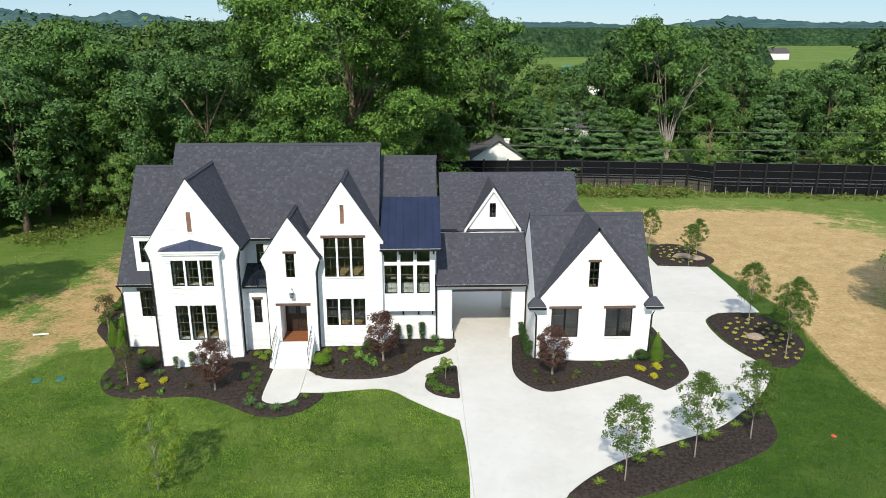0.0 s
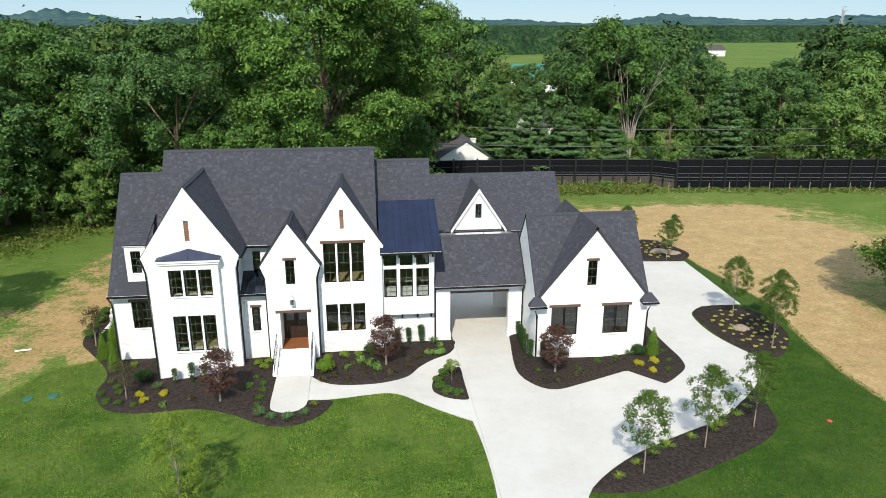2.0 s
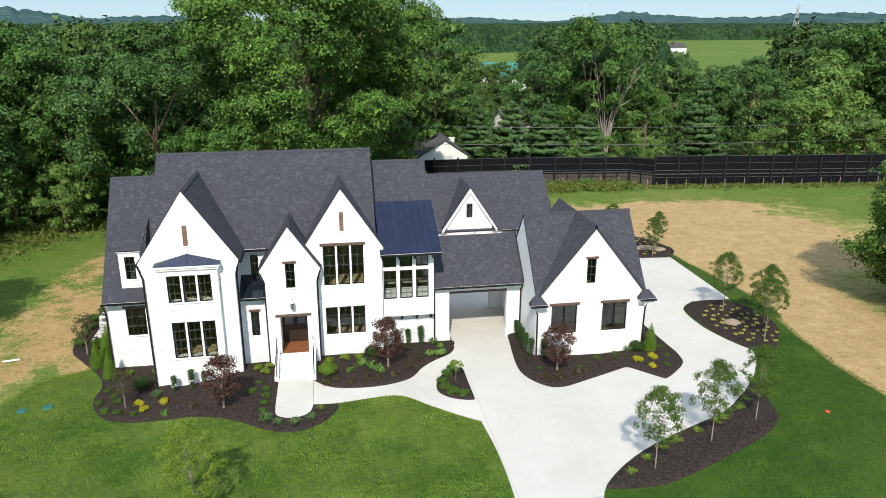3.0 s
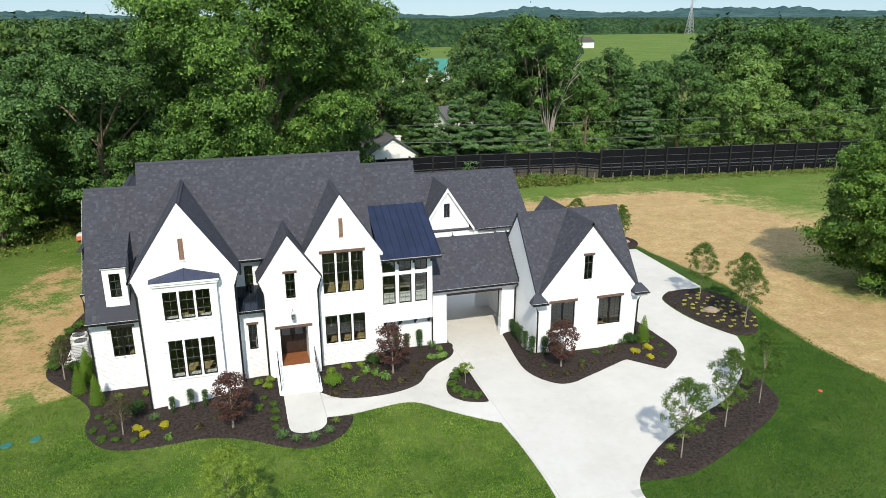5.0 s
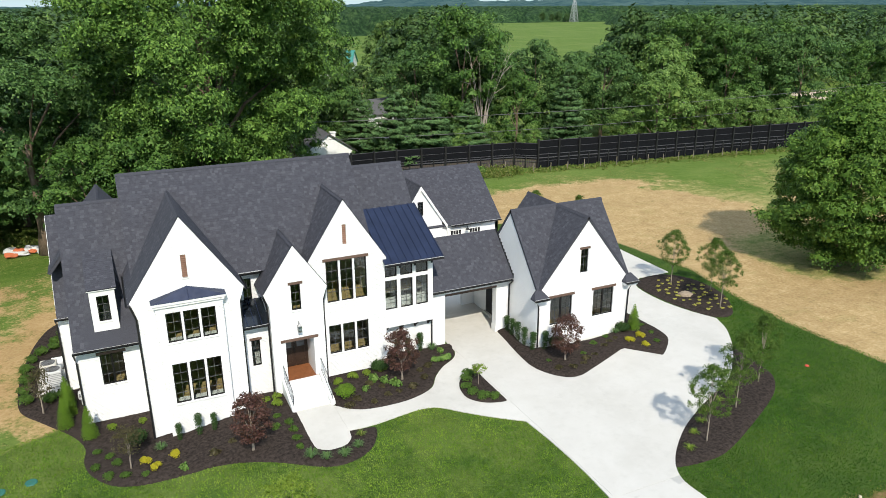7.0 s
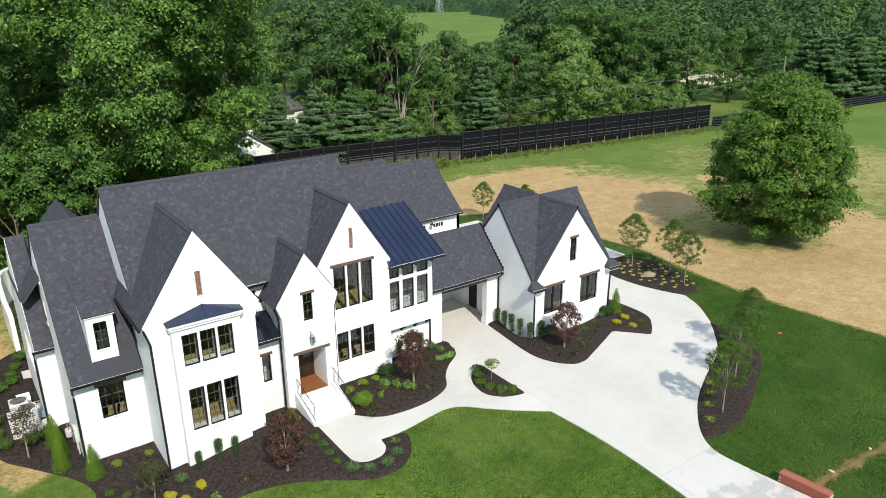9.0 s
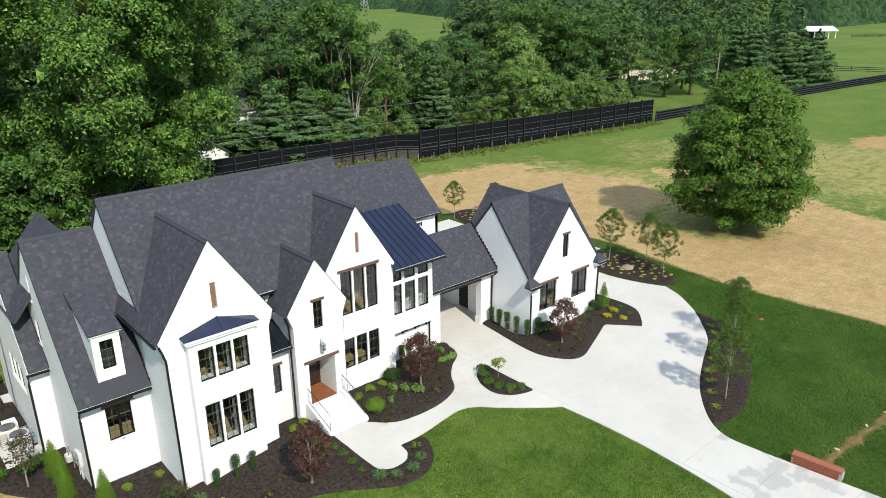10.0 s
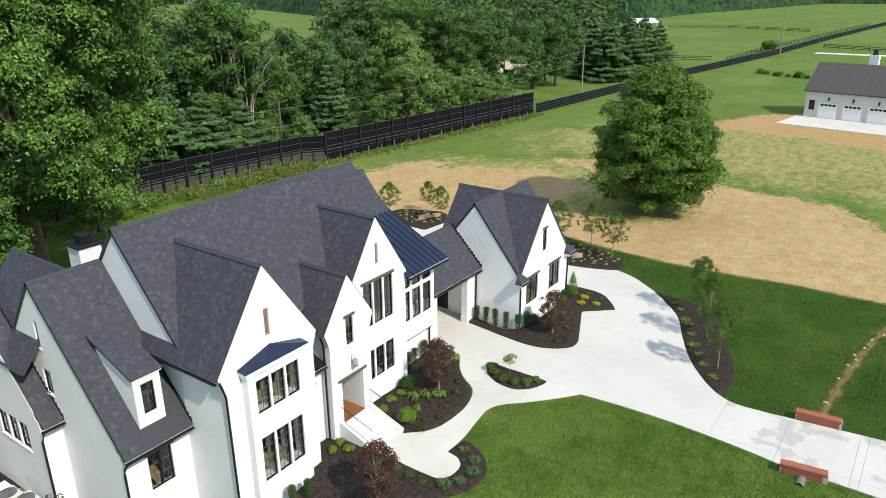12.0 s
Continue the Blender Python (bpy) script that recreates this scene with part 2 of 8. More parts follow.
def concrete_mat(damp=0.0):
    m, nt, b = material("damp_stained_concrete" if damp else "pale_concrete", 0.85, 0, 0.25)
    v = coords(nt)
    n1, n2, n3 = noise_tex(nt, v, 0.25, 6, 0.65), noise_tex(nt, v, 2.2, 6, 0.7), noise_tex(nt, v, 60, 3)
    c = ramp(nt, maths(nt, "ADD", maths(nt, "MULTIPLY", n1, 0.6), maths(nt, "MULTIPLY", n2, 0.4)), [(0.30, (0.46, 0.44, 0.395)), (0.5, (0.555, 0.535, 0.49)), (0.70, (0.62, 0.60, 0.56))])
    info = nt.nodes.new("ShaderNodeObjectInfo")
    c = mix(nt, grey(nt, info.outputs["Random"], 0, 1, 0.0, 0.25), c, (0.48, 0.46, 0.42))
    c = mix(nt, grey(nt, noise_tex(nt, v, 1.1, 5, 0.75), 0.52, 0.72, 0.0, 0.18), c, (0.33, 0.30, 0.25))
    if damp:
        c = mix(nt, 0.2, c, (0.47, 0.455, 0.42))
        c = mix(nt, grey(nt, noise_tex(nt, v, 0.42, 5, 0.55), 0.52, 0.56, 0.0, damp), c, (0.25, 0.25, 0.245))
    nt.links.new(c, b.inputs["Base Color"])
    bump(nt, b, n3, 0.15, 0.004)
    return m


def metal_roof_mat():
    m, nt, b = material("navy_standing_seam_metal", 0.3, 0.35, 0.5)
    v = coords(nt)
    n = noise_tex(nt, v, 1.2, 4)
    nt.links.new(ramp(nt, n, [(0.3, (0.011, 0.018, 0.045)), (0.7, (0.019, 0.029, 0.068))]), b.inputs["Base Color"])
    nt.links.new(grey(nt, noise_tex(nt, v, 6, 4), 0.3, 0.7, 0.3, 0.48), b.inputs["Roughness"])
    return m


BRICK = painted_brick()
WHITE = simple("white_trim_paint", (0.76, 0.76, 0.74), (0.84, 0.84, 0.825), 2.0, 0.5)
SHINGLE = shingle_mat()
METAL = metal_roof_mat()
GLINT = simple("pale_gutter_glint", (0.50, 0.50, 0.50), (0.66, 0.66, 0.66), 3.0, 0.4)
BLACK = simple("black_painted_metal", (0.008, 0.008, 0.009), (0.016, 0.016, 0.017), 4.0, 0.45, 0.0, 0.4)
SASH = simple("black_window_sash", (0.007, 0.007, 0.007), (0.013, 0.012, 0.012), 5.0, 0.4)
GLASS = glass_mat()
# black bars greyed in colour for the sunlight they catch
MUNTIN = simple("sunlit_grey_glazing_bar", (0.07, 0.07, 0.07), (0.13, 0.13, 0.13), 5.0, 0.4)
TIMBER = simple("brown_timber", (0.075, 0.046, 0.034), (0.18, 0.115, 0.085), 3.0, 0.7, bumps=0.4, fine=25, stretch=(1, 8, 8))
CEDAR = simple("red_cedar_slats", (0.20, 0.105, 0.070), (0.36, 0.215, 0.155), 3.0, 0.65, bumps=0.3)
PORCH = simple("orange_brown_porch_tile", (0.16, 0.055, 0.02), (0.30, 0.12, 0.05), 4.0, 0.4)
DOORWOOD = simple("dark_walnut_door", (0.02, 0.012, 0.009), (0.05, 0.03, 0.02), 4.0, 0.4, bumps=0.2)
PLASTER = simple("interior_plaster", (0.34, 0.33, 0.30), (0.40, 0.39, 0.36), 1.0, 0.9)
OAK = simple("oak_floor", (0.46, 0.33, 0.15), (0.60, 0.45, 0.23), 2.0, 0.45, fine=14, stretch=(1, 9, 1))
CONCRETE = concrete_mat()
APRON = concrete_mat(0.42)
JOINT = simple("grey_joint_filler", (0.50, 0.48, 0.44), (0.58, 0.56, 0.52), 4.0, 0.9)
MULCH = simple("dark_bark_mulch", (0.006, 0.005, 0.0045), (0.070, 0.055, 0.047), 7.0, 0.95, spec=0.05, bumps=1.0, fine=46)
GROUND = ground_mat()
REDBRICK = simple("red_brick", (0.22, 0.06, 0.035), (0.38, 0.14, 0.085), 6.0, 0.85, bumps=0.4)
MORTAR = simple("mortar", (0.35, 0.32, 0.28), (0.45, 0.42, 0.38), 8.0, 0.9)
BARK = simple("grey_brown_bark", (0.085, 0.060, 0.042), (0.24, 0.175, 0.125), 6.0, 0.9, bumps=0.8, fine=18, stretch=(3, 3, 0.6))


# ---- building helpers ----
def thing(name, label, category, group="", kind="", at=(0, 0, 0)):
    ob = new(name)
    ob.location = at
    return tagged(ob, label, category, group, kind)


def mesh_of(name, bm, mat, smooth=False):
    me = bpy.data.meshes.new(name)
    bm.normal_update()
    bm.to_mesh(me)
    bm.free()
    me.materials.append(mat)
    if smooth:
        for p in me.polygons:
            p.use_smooth = True
    return me


def part(name, bm, mat, parent=None, label="", kind="", smooth=False):
    me = bm if isinstance(bm, bpy.types.Mesh) else mesh_of(name, bm, mat, smooth)
    ob = new(name, me)
    ob.parent = parent
    return tagged(ob, label, "", "", kind)


def box(bm, x0, x1, y0, y1, z0, z1, bevel=0.0):
    r = bmesh.ops.create_cube(bm, size=1.0, matrix=Matrix.Translation(((x0 + x1) / 2, (y0 + y1) / 2, (z0 + z1) / 2)) @ Matrix.Diagonal((abs(x1 - x0), abs(y1 - y0), abs(z1 - z0), 1)))
    if bevel:
        es = list({e for v in r["verts"] for e in v.link_edges})
        bmesh.ops.bevel(bm, geom=es, offset=bevel, segments=1, affect="EDGES")
    return bm


def boxes(*args, bevel=0.0):
    bm = bmesh.new()
    for a in args:
        box(bm, *a, bevel=bevel)
    return bm


def tube(bm, pts, radii, sides=8, cap=True):
    """A round bar through pts."""
    if isinstance(radii, (int, float)):
        radii = [radii] * len(pts)
    pts = [Vector(p) for p in pts]
    rings = []
    for i, p in enumerate(pts):
        d = (pts[min(i + 1, len(pts) - 1)] - pts[max(i - 1, 0)]).normalized()
        a = d.orthogonal().normalized() if abs(d.z) < 0.95 else Vector((1, 0, 0))
        a = (a - d * a.dot(d)).normalized()
        b = d.cross(a)
        rings.append([bm.verts.new(p + radii[i] * (a * math.cos(2 * math.pi * k / sides) + b * math.sin(2 * math.pi * k / sides))) for k in range(sides)])
    for r, s in zip(rings, rings[1:]):
        for k in range(sides):
            bm.faces.new((r[k], r[(k + 1) % sides], s[(k + 1) % sides], s[k]))
    if cap:
        bm.faces.new(rings[0][::-1]), bm.faces.new(rings[-1])
    return bm


FACING = {"S": lambda a, u, z, d: (u, a + d, z), "N": lambda a, u, z, d: (u, a - d, z), "W": lambda a, u, z, d: (a + d, u, z), "E": lambda a, u, z, d: (a - d, u, z)}


def fbox(bm, facing, at, u0, u1, z0, z1, d0, d1, bevel=0.0):
    """A box in a wall's own terms: along it, up, and depth inwards."""
    p, q = FACING[facing](at, u0, z0, d0), FACING[facing](at, u1, z1, d1)
    return box(bm, min(p[0], q[0]), max(p[0], q[0]), min(p[1], q[1]), max(p[1], q[1]), min(p[2], q[2]), max(p[2], q[2]), bevel)


def wall(parent, facing, at, poly, holes=(), thick=0.25, mat=None, name="wall", label=""):
    bm = bmesh.new()
    place = FACING[facing]
    bm.faces.new([bm.verts.new((u, z, 0)) for u, z in poly])
    for u0, u1, z0, z1 in holes:
        for co, no in (((u0, 0, 0), (1, 0, 0)), ((u1, 0, 0), (1, 0, 0)), ((0, z0, 0), (0, 1, 0)), ((0, z1, 0), (0, 1, 0))):
            bmesh.ops.bisect_plane(bm, geom=bm.verts[:] + bm.edges[:] + bm.faces[:], plane_co=co, plane_no=no)
    gone = []
    for f in bm.faces:
        c = f.calc_center_median()
        if any(u0 < c.x < u1 and z0 < c.y < z1 for u0, u1, z0, z1 in holes):
            gone.append(f)
    bmesh.ops.delete(bm, geom=gone, context="FACES")
    ex = bmesh.ops.extrude_face_region(bm, geom=bm.faces[:])
    back = {v for v in ex["geom"] if isinstance(v, bmesh.types.BMVert)}
    for v in bm.verts:
        v.co = Vector(place(at, v.co.x, v.co.y, thick if v in back else 0.0))
    bmesh.ops.recalc_face_normals(bm, faces=bm.faces[:])
    return part(name, bm, mat or BRICK, parent, label)


def window(parent, facing, at, u0, u1, z0, z1, cols=1, rows=3, inset=0.07, sill=True, name="window", cross=None):
    """One sash: a black surround, thin glazing bars, one pane, and a sill."""
    bm = bmesh.new()
    w, d0, d1 = 0.05, inset, inset + 0.07
    for a in ((u0, u0 + w, z0, z1), (u1 - w, u1, z0, z1), (u0 + w, u1 - w, z0, z0 + w), (u0 + w, u1 - w, z1 - w, z1)):
        fbox(bm, facing, at, *a, d0, d1)
    win = part(name, bm, SASH, parent, "black framed window with clear panes")
    pane = part("pane", fbox(bmesh.new(), facing, at, u0 + w, u1 - w, z0 + w, z1 - w, d0 + 0.035, d0 + 0.043), GLASS, win, "clear glass pane")
    pane.visible_shadow = False
    for i in range(1, cols):
        u = u0 + (u1 - u0) * i / cols
        part("muntin", fbox(bmesh.new(), facing, at, u - 0.008, u + 0.008, z0 + w, z1 - w, d0 + 0.008, d0 + 0.03), MUNTIN, win)
    for i in range(1, rows):
        z = z0 + (z1 - z0) * i / rows
        part("muntin", fbox(bmesh.new(), facing, at, u0 + w, u1 - w, z - 0.010, z + 0.010, d0 + 0.004, d0 + 0.032), MUNTIN, win)
    if sill:
        part("sill", fbox(bmesh.new(), facing, at, u0 - 0.04, u1 + 0.04, z0 - 0.07, z0 - 0.002, -0.04, inset + 0.02, 0.006), WHITE, win)
    return win


def triple(u0, u1, z0, z1, gap=0.11, n=3):
    w = (u1 - u0 - gap * (n - 1)) / n
    return [(u0 + i * (w + gap), u0 + i * (w + gap) + w, z0, z1) for i in range(n)]


def clip(poly, a, b):
    """The part of a flat polygon to the left of the line a-b."""
    out = []
    side = [(b[0] - a[0]) * (p[1] - a[1]) - (b[1] - a[1]) * (p[0] - a[0]) for p in poly]
    for i, p in enumerate(poly):
        q, s, t = poly[(i + 1) % len(poly)], side[i], side[(i + 1) % len(poly)]
        if s >= 0:
            out.append(p)
        if s * t < 0:
            k = s / (s - t)
            out.append((p[0] + k * (q[0] - p[0]), p[1] + k * (q[1] - p[1])))
    return out


roof_rng = random.Random(5)


def roof_plane(parent, pts, thick=0.14, name="roof", singles=None, mat=None, tabs=True, along=None):
    """A convex roof plane; its first edge is the eave, or along gives the eave's way. Deck, and courses of single shingles on it."""
    P = [Vector(p) for p in pts]
    ux = Vector(along) if along else (P[1] - P[0]).normalized()
    n = (P[1] - P[0]).cross(P[2] - P[1]).normalized()
    if n.z < 0:
        n = -n
    up = n.cross(ux).normalized()
    if up.z < 0:
        up = -up
    flat = [((p - P[0]).dot(ux), (p - P[0]).dot(up)) for p in P]
    area = sum(a[0] * b[1] - a[1] * b[0] for a, b in zip(flat, flat[1:] + flat[:1]))
    ccw = flat if area > 0 else flat[::-1]
    bm = bmesh.new()
    top, low = [bm.verts.new(p) for p in P], [bm.verts.new(p - n * thick) for p in P]
    bm.faces.new(top), bm.faces.new(low[::-1])
    for i in range(len(P)):
        j = (i + 1) % len(P)
        bm.faces.new((top[j], top[i], low[i], low[j]))
    bmesh.ops.recalc_face_normals(bm, faces=bm.faces[:])
    deck = part(name, bm, mat or SHINGLE, parent)
    if not tabs:
        return deck, ux, up, n
    bm = bmesh.new()
    smax, u0, u1 = max(p[1] for p in flat), min(p[0] for p in flat), max(p[0] for p in flat)
    s, course = -0.03, 0.145
    while s < smax:
        u = u0 - roof_rng.uniform(0.0, 0.4)
        while u < u1:
            w = roof_rng.uniform(0.10, 0.22)
            quad = [(u, s), (u + w - 0.006, s), (u + w - 0.006, s + course + 0.02), (u, s + course + 0.02)]
            u += w
            for a, b in zip(ccw, ccw[1:] + ccw[:1]):
                if len(quad) < 3:
                    break
                lift = 0.03 if (a[1] < 0.01 and b[1] < 0.01) else 0.0
                quad = clip(quad, (a[0], a[1] - lift), (b[0], b[1] - lift))
            if len(quad) < 3:
                continue
            rise = roof_rng.uniform(0.008, 0.015)
            tgt, solo = bm, False
            if singles and singles[0] <= (P[0] + ux * quad[0][0]).x <= singles[1] and s < singles[2] and len(quad) == 4:
                tgt, solo = bmesh.new(), True
            hi = [P[0] + ux * q[0] + up * q[1] + n * (rise if q[1] < s + course * 0.5 else 0.005) for q in quad]
            vs = [tgt.verts.new(p) for p in hi]
            f = tgt.faces.new(vs)
            f.normal_update()
            if f.normal.dot(n) < 0:
                f.normal_flip()
            for i in range(len(quad)):
                j = (i + 1) % len(quad)
                if quad[i][1] < s + 0.02 and quad[j][1] < s + 0.02:
                    lo = [tgt.verts.new(hi[k] - n * rise) for k in (j, i)]
                    tgt.faces.new((vs[i], vs[j], lo[0], lo[1]))
            if solo:
                part("shingle", tgt, SHINGLE, deck)
        s += course
    part("shingles", bm, SHINGLE, deck, "overlapping charcoal shingles", "stuff")
    return deck, ux, up, n


def ridge_cap(parent, a, b, w=0.13):
    """A row of folded ridge shingles, all on one mesh."""
    a, b = Vector(a), Vector(b)
    n = max(2, int((b - a).length / 0.3))
    bm = bmesh.new()
    side, q = (b - a).cross(Vector((0, 0, 1))).normalized(), (b - a) * 1.15 / n
    vs = [[bm.verts.new(c + side * k * w + Vector((0, 0, h - abs(k) * w * 1.12))) for k in (-1, 0, 1)] for c, h in ((Vector(), 0.03), (q, 0.018))]
    for k in (0, 1):
        bm.faces.new((vs[0][k], vs[0][k + 1], vs[1][k + 1], vs[1][k]))
    me = mesh_of("ridge_shingle", bm, SHINGLE)
    for i in range(n):
        part("ridge_shingle", me, None, parent).location = a.lerp(b, i / n)


def gutter(parent, a, b, out):
    """A black half-round gutter hung below an eave from a to b; out: the way it hangs out."""
    a, b, o = Vector(a), Vector(b), Vector(out)
    bm = bmesh.new()
    prof = [(0.0, 0.0), (0.0, -0.10), (0.10, -0.12), (0.13, -0.02), (0.115, -0.02), (0.09, -0.10), (0.015, -0.085), (0.015, 0.0)]
    ends = [[bm.verts.new(p + o * x + Vector((0, 0, z))) for x, z in prof] for p in (a, b)]
    for i in range(len(prof)):
        j = (i + 1) % len(prof)
        bm.faces.new((ends[0][i], ends[0][j], ends[1][j], ends[1][i]))
    bm.faces.new(ends[0]), bm.faces.new(ends[1][::-1])
    bmesh.ops.recalc_face_normals(bm, faces=bm.faces[:])
    g = part("gutter", bm, BLACK, parent, "black metal gutter")
    # pale strip added for the highlight along the gutter's top
    strip = bmesh.new()
    q = [strip.verts.new(p + o * x + Vector((0, 0, z))) for p in (a, b) for x, z in ((-0.02, 0.004), (0.022, -0.006), (0.022, -0.022), (-0.02, -0.012))]
    for f in ((0, 1, 5, 4), (1, 2, 6, 5), (2, 3, 7, 6), (3, 0, 4, 7), (0, 3, 2, 1), (4, 5, 6, 7)):
        strip.faces.new([q[i] for i in f])
    bmesh.ops.recalc_face_normals(strip, faces=strip.faces[:])
    part("glint_strip", strip, GLINT, g, "thin pale strip added as the gutter highlight")
    return g


def downspout(parent, pts):
    return part("downspout", tube(bmesh.new(), pts, 0.05, 6), BLACK, parent, "black metal downspout")


def smooth_step(t):
    t = min(1.0, max(0.0, t))
    return t * t * (3 - 2 * t)


def gz(x, y):
    """The ground's height."""
    return -0.6 * smooth_step((-9.0 - x) / 6.0) * smooth_step((y - 20) / 14.0)


def flashing(parent, a, b, step=0.24, high=0.09):
    """Stepped black flashing where a roof runs up against a wall."""
    a, b = Vector(a), Vector(b)
    n = int((b - a).length / step)
    first = None
    for i in range(n):
        p, q = a.lerp(b, i / n), a.lerp(b, (i + 1) / n)
        piece = boxes((min(p.x, q.x) - 0.012, max(p.x, q.x) + 0.012, min(p.y, q.y) - 0.012, max(p.y, q.y) + 0.012, p.z - 0.05, max(p.z, q.z) + high * 0.6))
        if first is None:
            first = part("step_flashing", piece, BLACK, parent, "stepped black roof flashing")
        else:
            part("flashing_piece", piece, BLACK, first)
    return first


# ---- the house ----
house = thing("house", "large white painted brick house with steep charcoal shingle gables", "house")
BASE = -1.0


def gable_front(cx, at, half, z_eave, z_apex, foot, holes, drop=0.75, kick=0.25):
    poly = [(cx - half + kick, foot), (cx + half - kick, foot), (cx + half - kick, z_eave - drop), (cx + half, z_eave), (cx, z_apex), (cx - half, z_eave), (cx - half + kick, z_eave - drop)]
    return wall(house, "S", at, poly, holes)


def slot(at, u0, u1, z0, z1):
    """A narrow louvred shutter in a gable."""
    sh = part("gable_vent", fbox(bmesh.new(), "S", at, u0, u1, z0, z1, 0.10, 0.13), CEDAR, house, "narrow red cedar louvred vent")
    n = int((z1 - z0) / 0.1)
    for i in range(n):
        z = z0 + (z1 - z0) * (i + 0.5) / n
        part("slat", fbox(bmesh.new(), "S", at, u0 + 0.01, u1 - 0.01, z - 0.035, z + 0.03, 0.06, 0.10), CEDAR, sh)
    part("sill", fbox(bmesh.new(), "S", at, u0 - 0.05, u1 + 0.05, z0 - 0.06, z0, -0.03, 0.05), WHITE, sh)


def lintel(at, u0, u1, z0, z1, facing="S"):
    part("lintel", fbox(bmesh.new(), facing, at, u0, u1, z0, z1, -0.035, 0.12, 0.01), TIMBER, house, "rough brown timber lintel")


# first gable with its shallow bay
W1 = triple(-13.39, -11.17, 4.45, 5.94) + triple(-13.39, -11.17, 1.26, 3.34)
gable_front(-12.27, 37.55, 2.54, 6.55, 10.3, BASE, W1 + [(-12.41, -12.17, 7.42, 8.53)])
wall(house, "S", 37.2, [(-13.78, BASE), (-10.8, BASE), (-10.8, 6.5), (-13.78, 6.5)], W1, 0.345, name="bay_wall")
for h in W1:
    window(house, "S", 37.2, *h, 2, 3 if h[2] > 4 else 4)
slot(37.55, -12.41, -12.17, 7.42, 8.53)
wall(house, "W", -14.56, [(37.81, BASE), (40.3, BASE), (40.3, 6.4), (37.81, 6.4)])
wall(house, "E", -9.98, [(37.81, BASE), (40.0, BASE), (40.0, 6.4), (37.81, 6.4)])
roof_plane(house, [(-14.87, 45.4, 6.5), (-14.87, 37.57, 6.5), (-12.27, 37.57, 10.34), (-12.27, 45.4, 10.34)])
roof_plane(house, [(-9.67, 37.57, 6.5), (-9.67, 43.6, 6.5), (-12.27, 43.6, 10.34), (-12.27, 37.57, 10.34)])
ridge_cap(house, (-12.27, 37.57, 10.34), (-12.27, 43.0, 10.34))
downspout(house, [(-14.8, 37.48, 6.45), (-14.72, 37.48, 6.2), (-14.6, 37.48, 5.75), (-14.58, 37.48, -0.5)])
downspout(house, [(-9.72, 37.85, 6.4), (-9.85, 37.85, 6.1), (-9.92, 37.85, 5.7), (-9.92, 37.85, -0.1)])
downspout(house, [(-8.75, 38.35, 5.5), (-8.62, 38.35, 5.1), (-8.58, 38.35, 4.8), (-8.58, 38.35, 0.0)])
downspout(house, [(-5.55, 38.2, 5.5), (-5.66, 38.2, 5.1), (-5.72, 38.2, 4.8), (-5.72, 38.2, 0.0)])
gutter(house, (-14.86, 37.6, 6.47), (-14.86, 42.0, 6.47), (-1, 0, 0))
gutter(house, (-9.68, 37.6, 6.47), (-9.68, 39.6, 6.47), (1, 0, 0))
# the bay's low hipped metal roof
bm = bmesh.new()
v = [bm.verts.new(p) for p in ((-13.95, 37.05, 6.5), (-10.63, 37.05, 6.5), (-10.63, 37.55, 6.56), (-13.95, 37.55, 6.56), (-12.29, 37.53, 7.02))]
for f in ((0, 1, 4), (1, 2, 4), (3, 0, 4), (3, 2, 1, 0)):
    bm.faces.new([v[i] for i in f])
bmesh.ops.recalc_face_normals(bm, faces=bm.faces[:])
bay_roof = part("bay_roof", bm, METAL, house, "low hipped navy metal roof over the bay")
for x in (-13.4, -12.85, -12.29, -11.73, -11.18):
    zt = 7.02 - abs(x + 12.29) / 1.66 * 0.5
    part("seam", tube(bmesh.new(), [(x, 37.05, 6.51), (x, 37.53, zt + 0.01)], 0.018, 4), METAL, bay_roof)
part("cornice", boxes((-13.92, -10.66, 37.07, 37.55, 6.36, 6.495), (-13.86, -10.72, 37.12, 37.55, 6.24, 6.36), bevel=0.01), WHITE, house)

# entry gable
W2 = [(-7.4, -6.91, 4.61, 6.01)]
ENTRY = (-7.86, -6.38, 0.72, 2.93)
gable_front(-7.15, 38.05, 1.62, 5.68, 8.05, BASE, W2 + [ENTRY], 0.7, 0.25)
window(house, "S", 38.05, *W2[0], 2, 3)
lintel(38.05, -7.52, -6.78, 6.01, 6.15)
lintel(38.05, -8.1, -6.14, 2.93, 3.08)
wall(house, "W", -8.52, [(38.3, BASE), (40.0, BASE), (40.0, 5.6), (38.3, 5.6)])
wall(house, "E", -5.78, [(38.3, BASE), (38.75, BASE), (38.75, 5.6), (38.3, 5.6)])
roof_plane(house, [(-8.83, 42.0, 5.63), (-8.83, 38.07, 5.63), (-7.15, 38.07, 8.09), (-7.15, 42.0, 8.09)])
roof_plane(house, [(-5.47, 38.07, 5.63), (-5.47, 42.0, 5.63), (-7.15, 42.0, 8.09), (-7.15, 38.07, 8.09)])
ridge_cap(house, (-7.15, 38.07, 8.09), (-7.15, 41.0, 8.09))
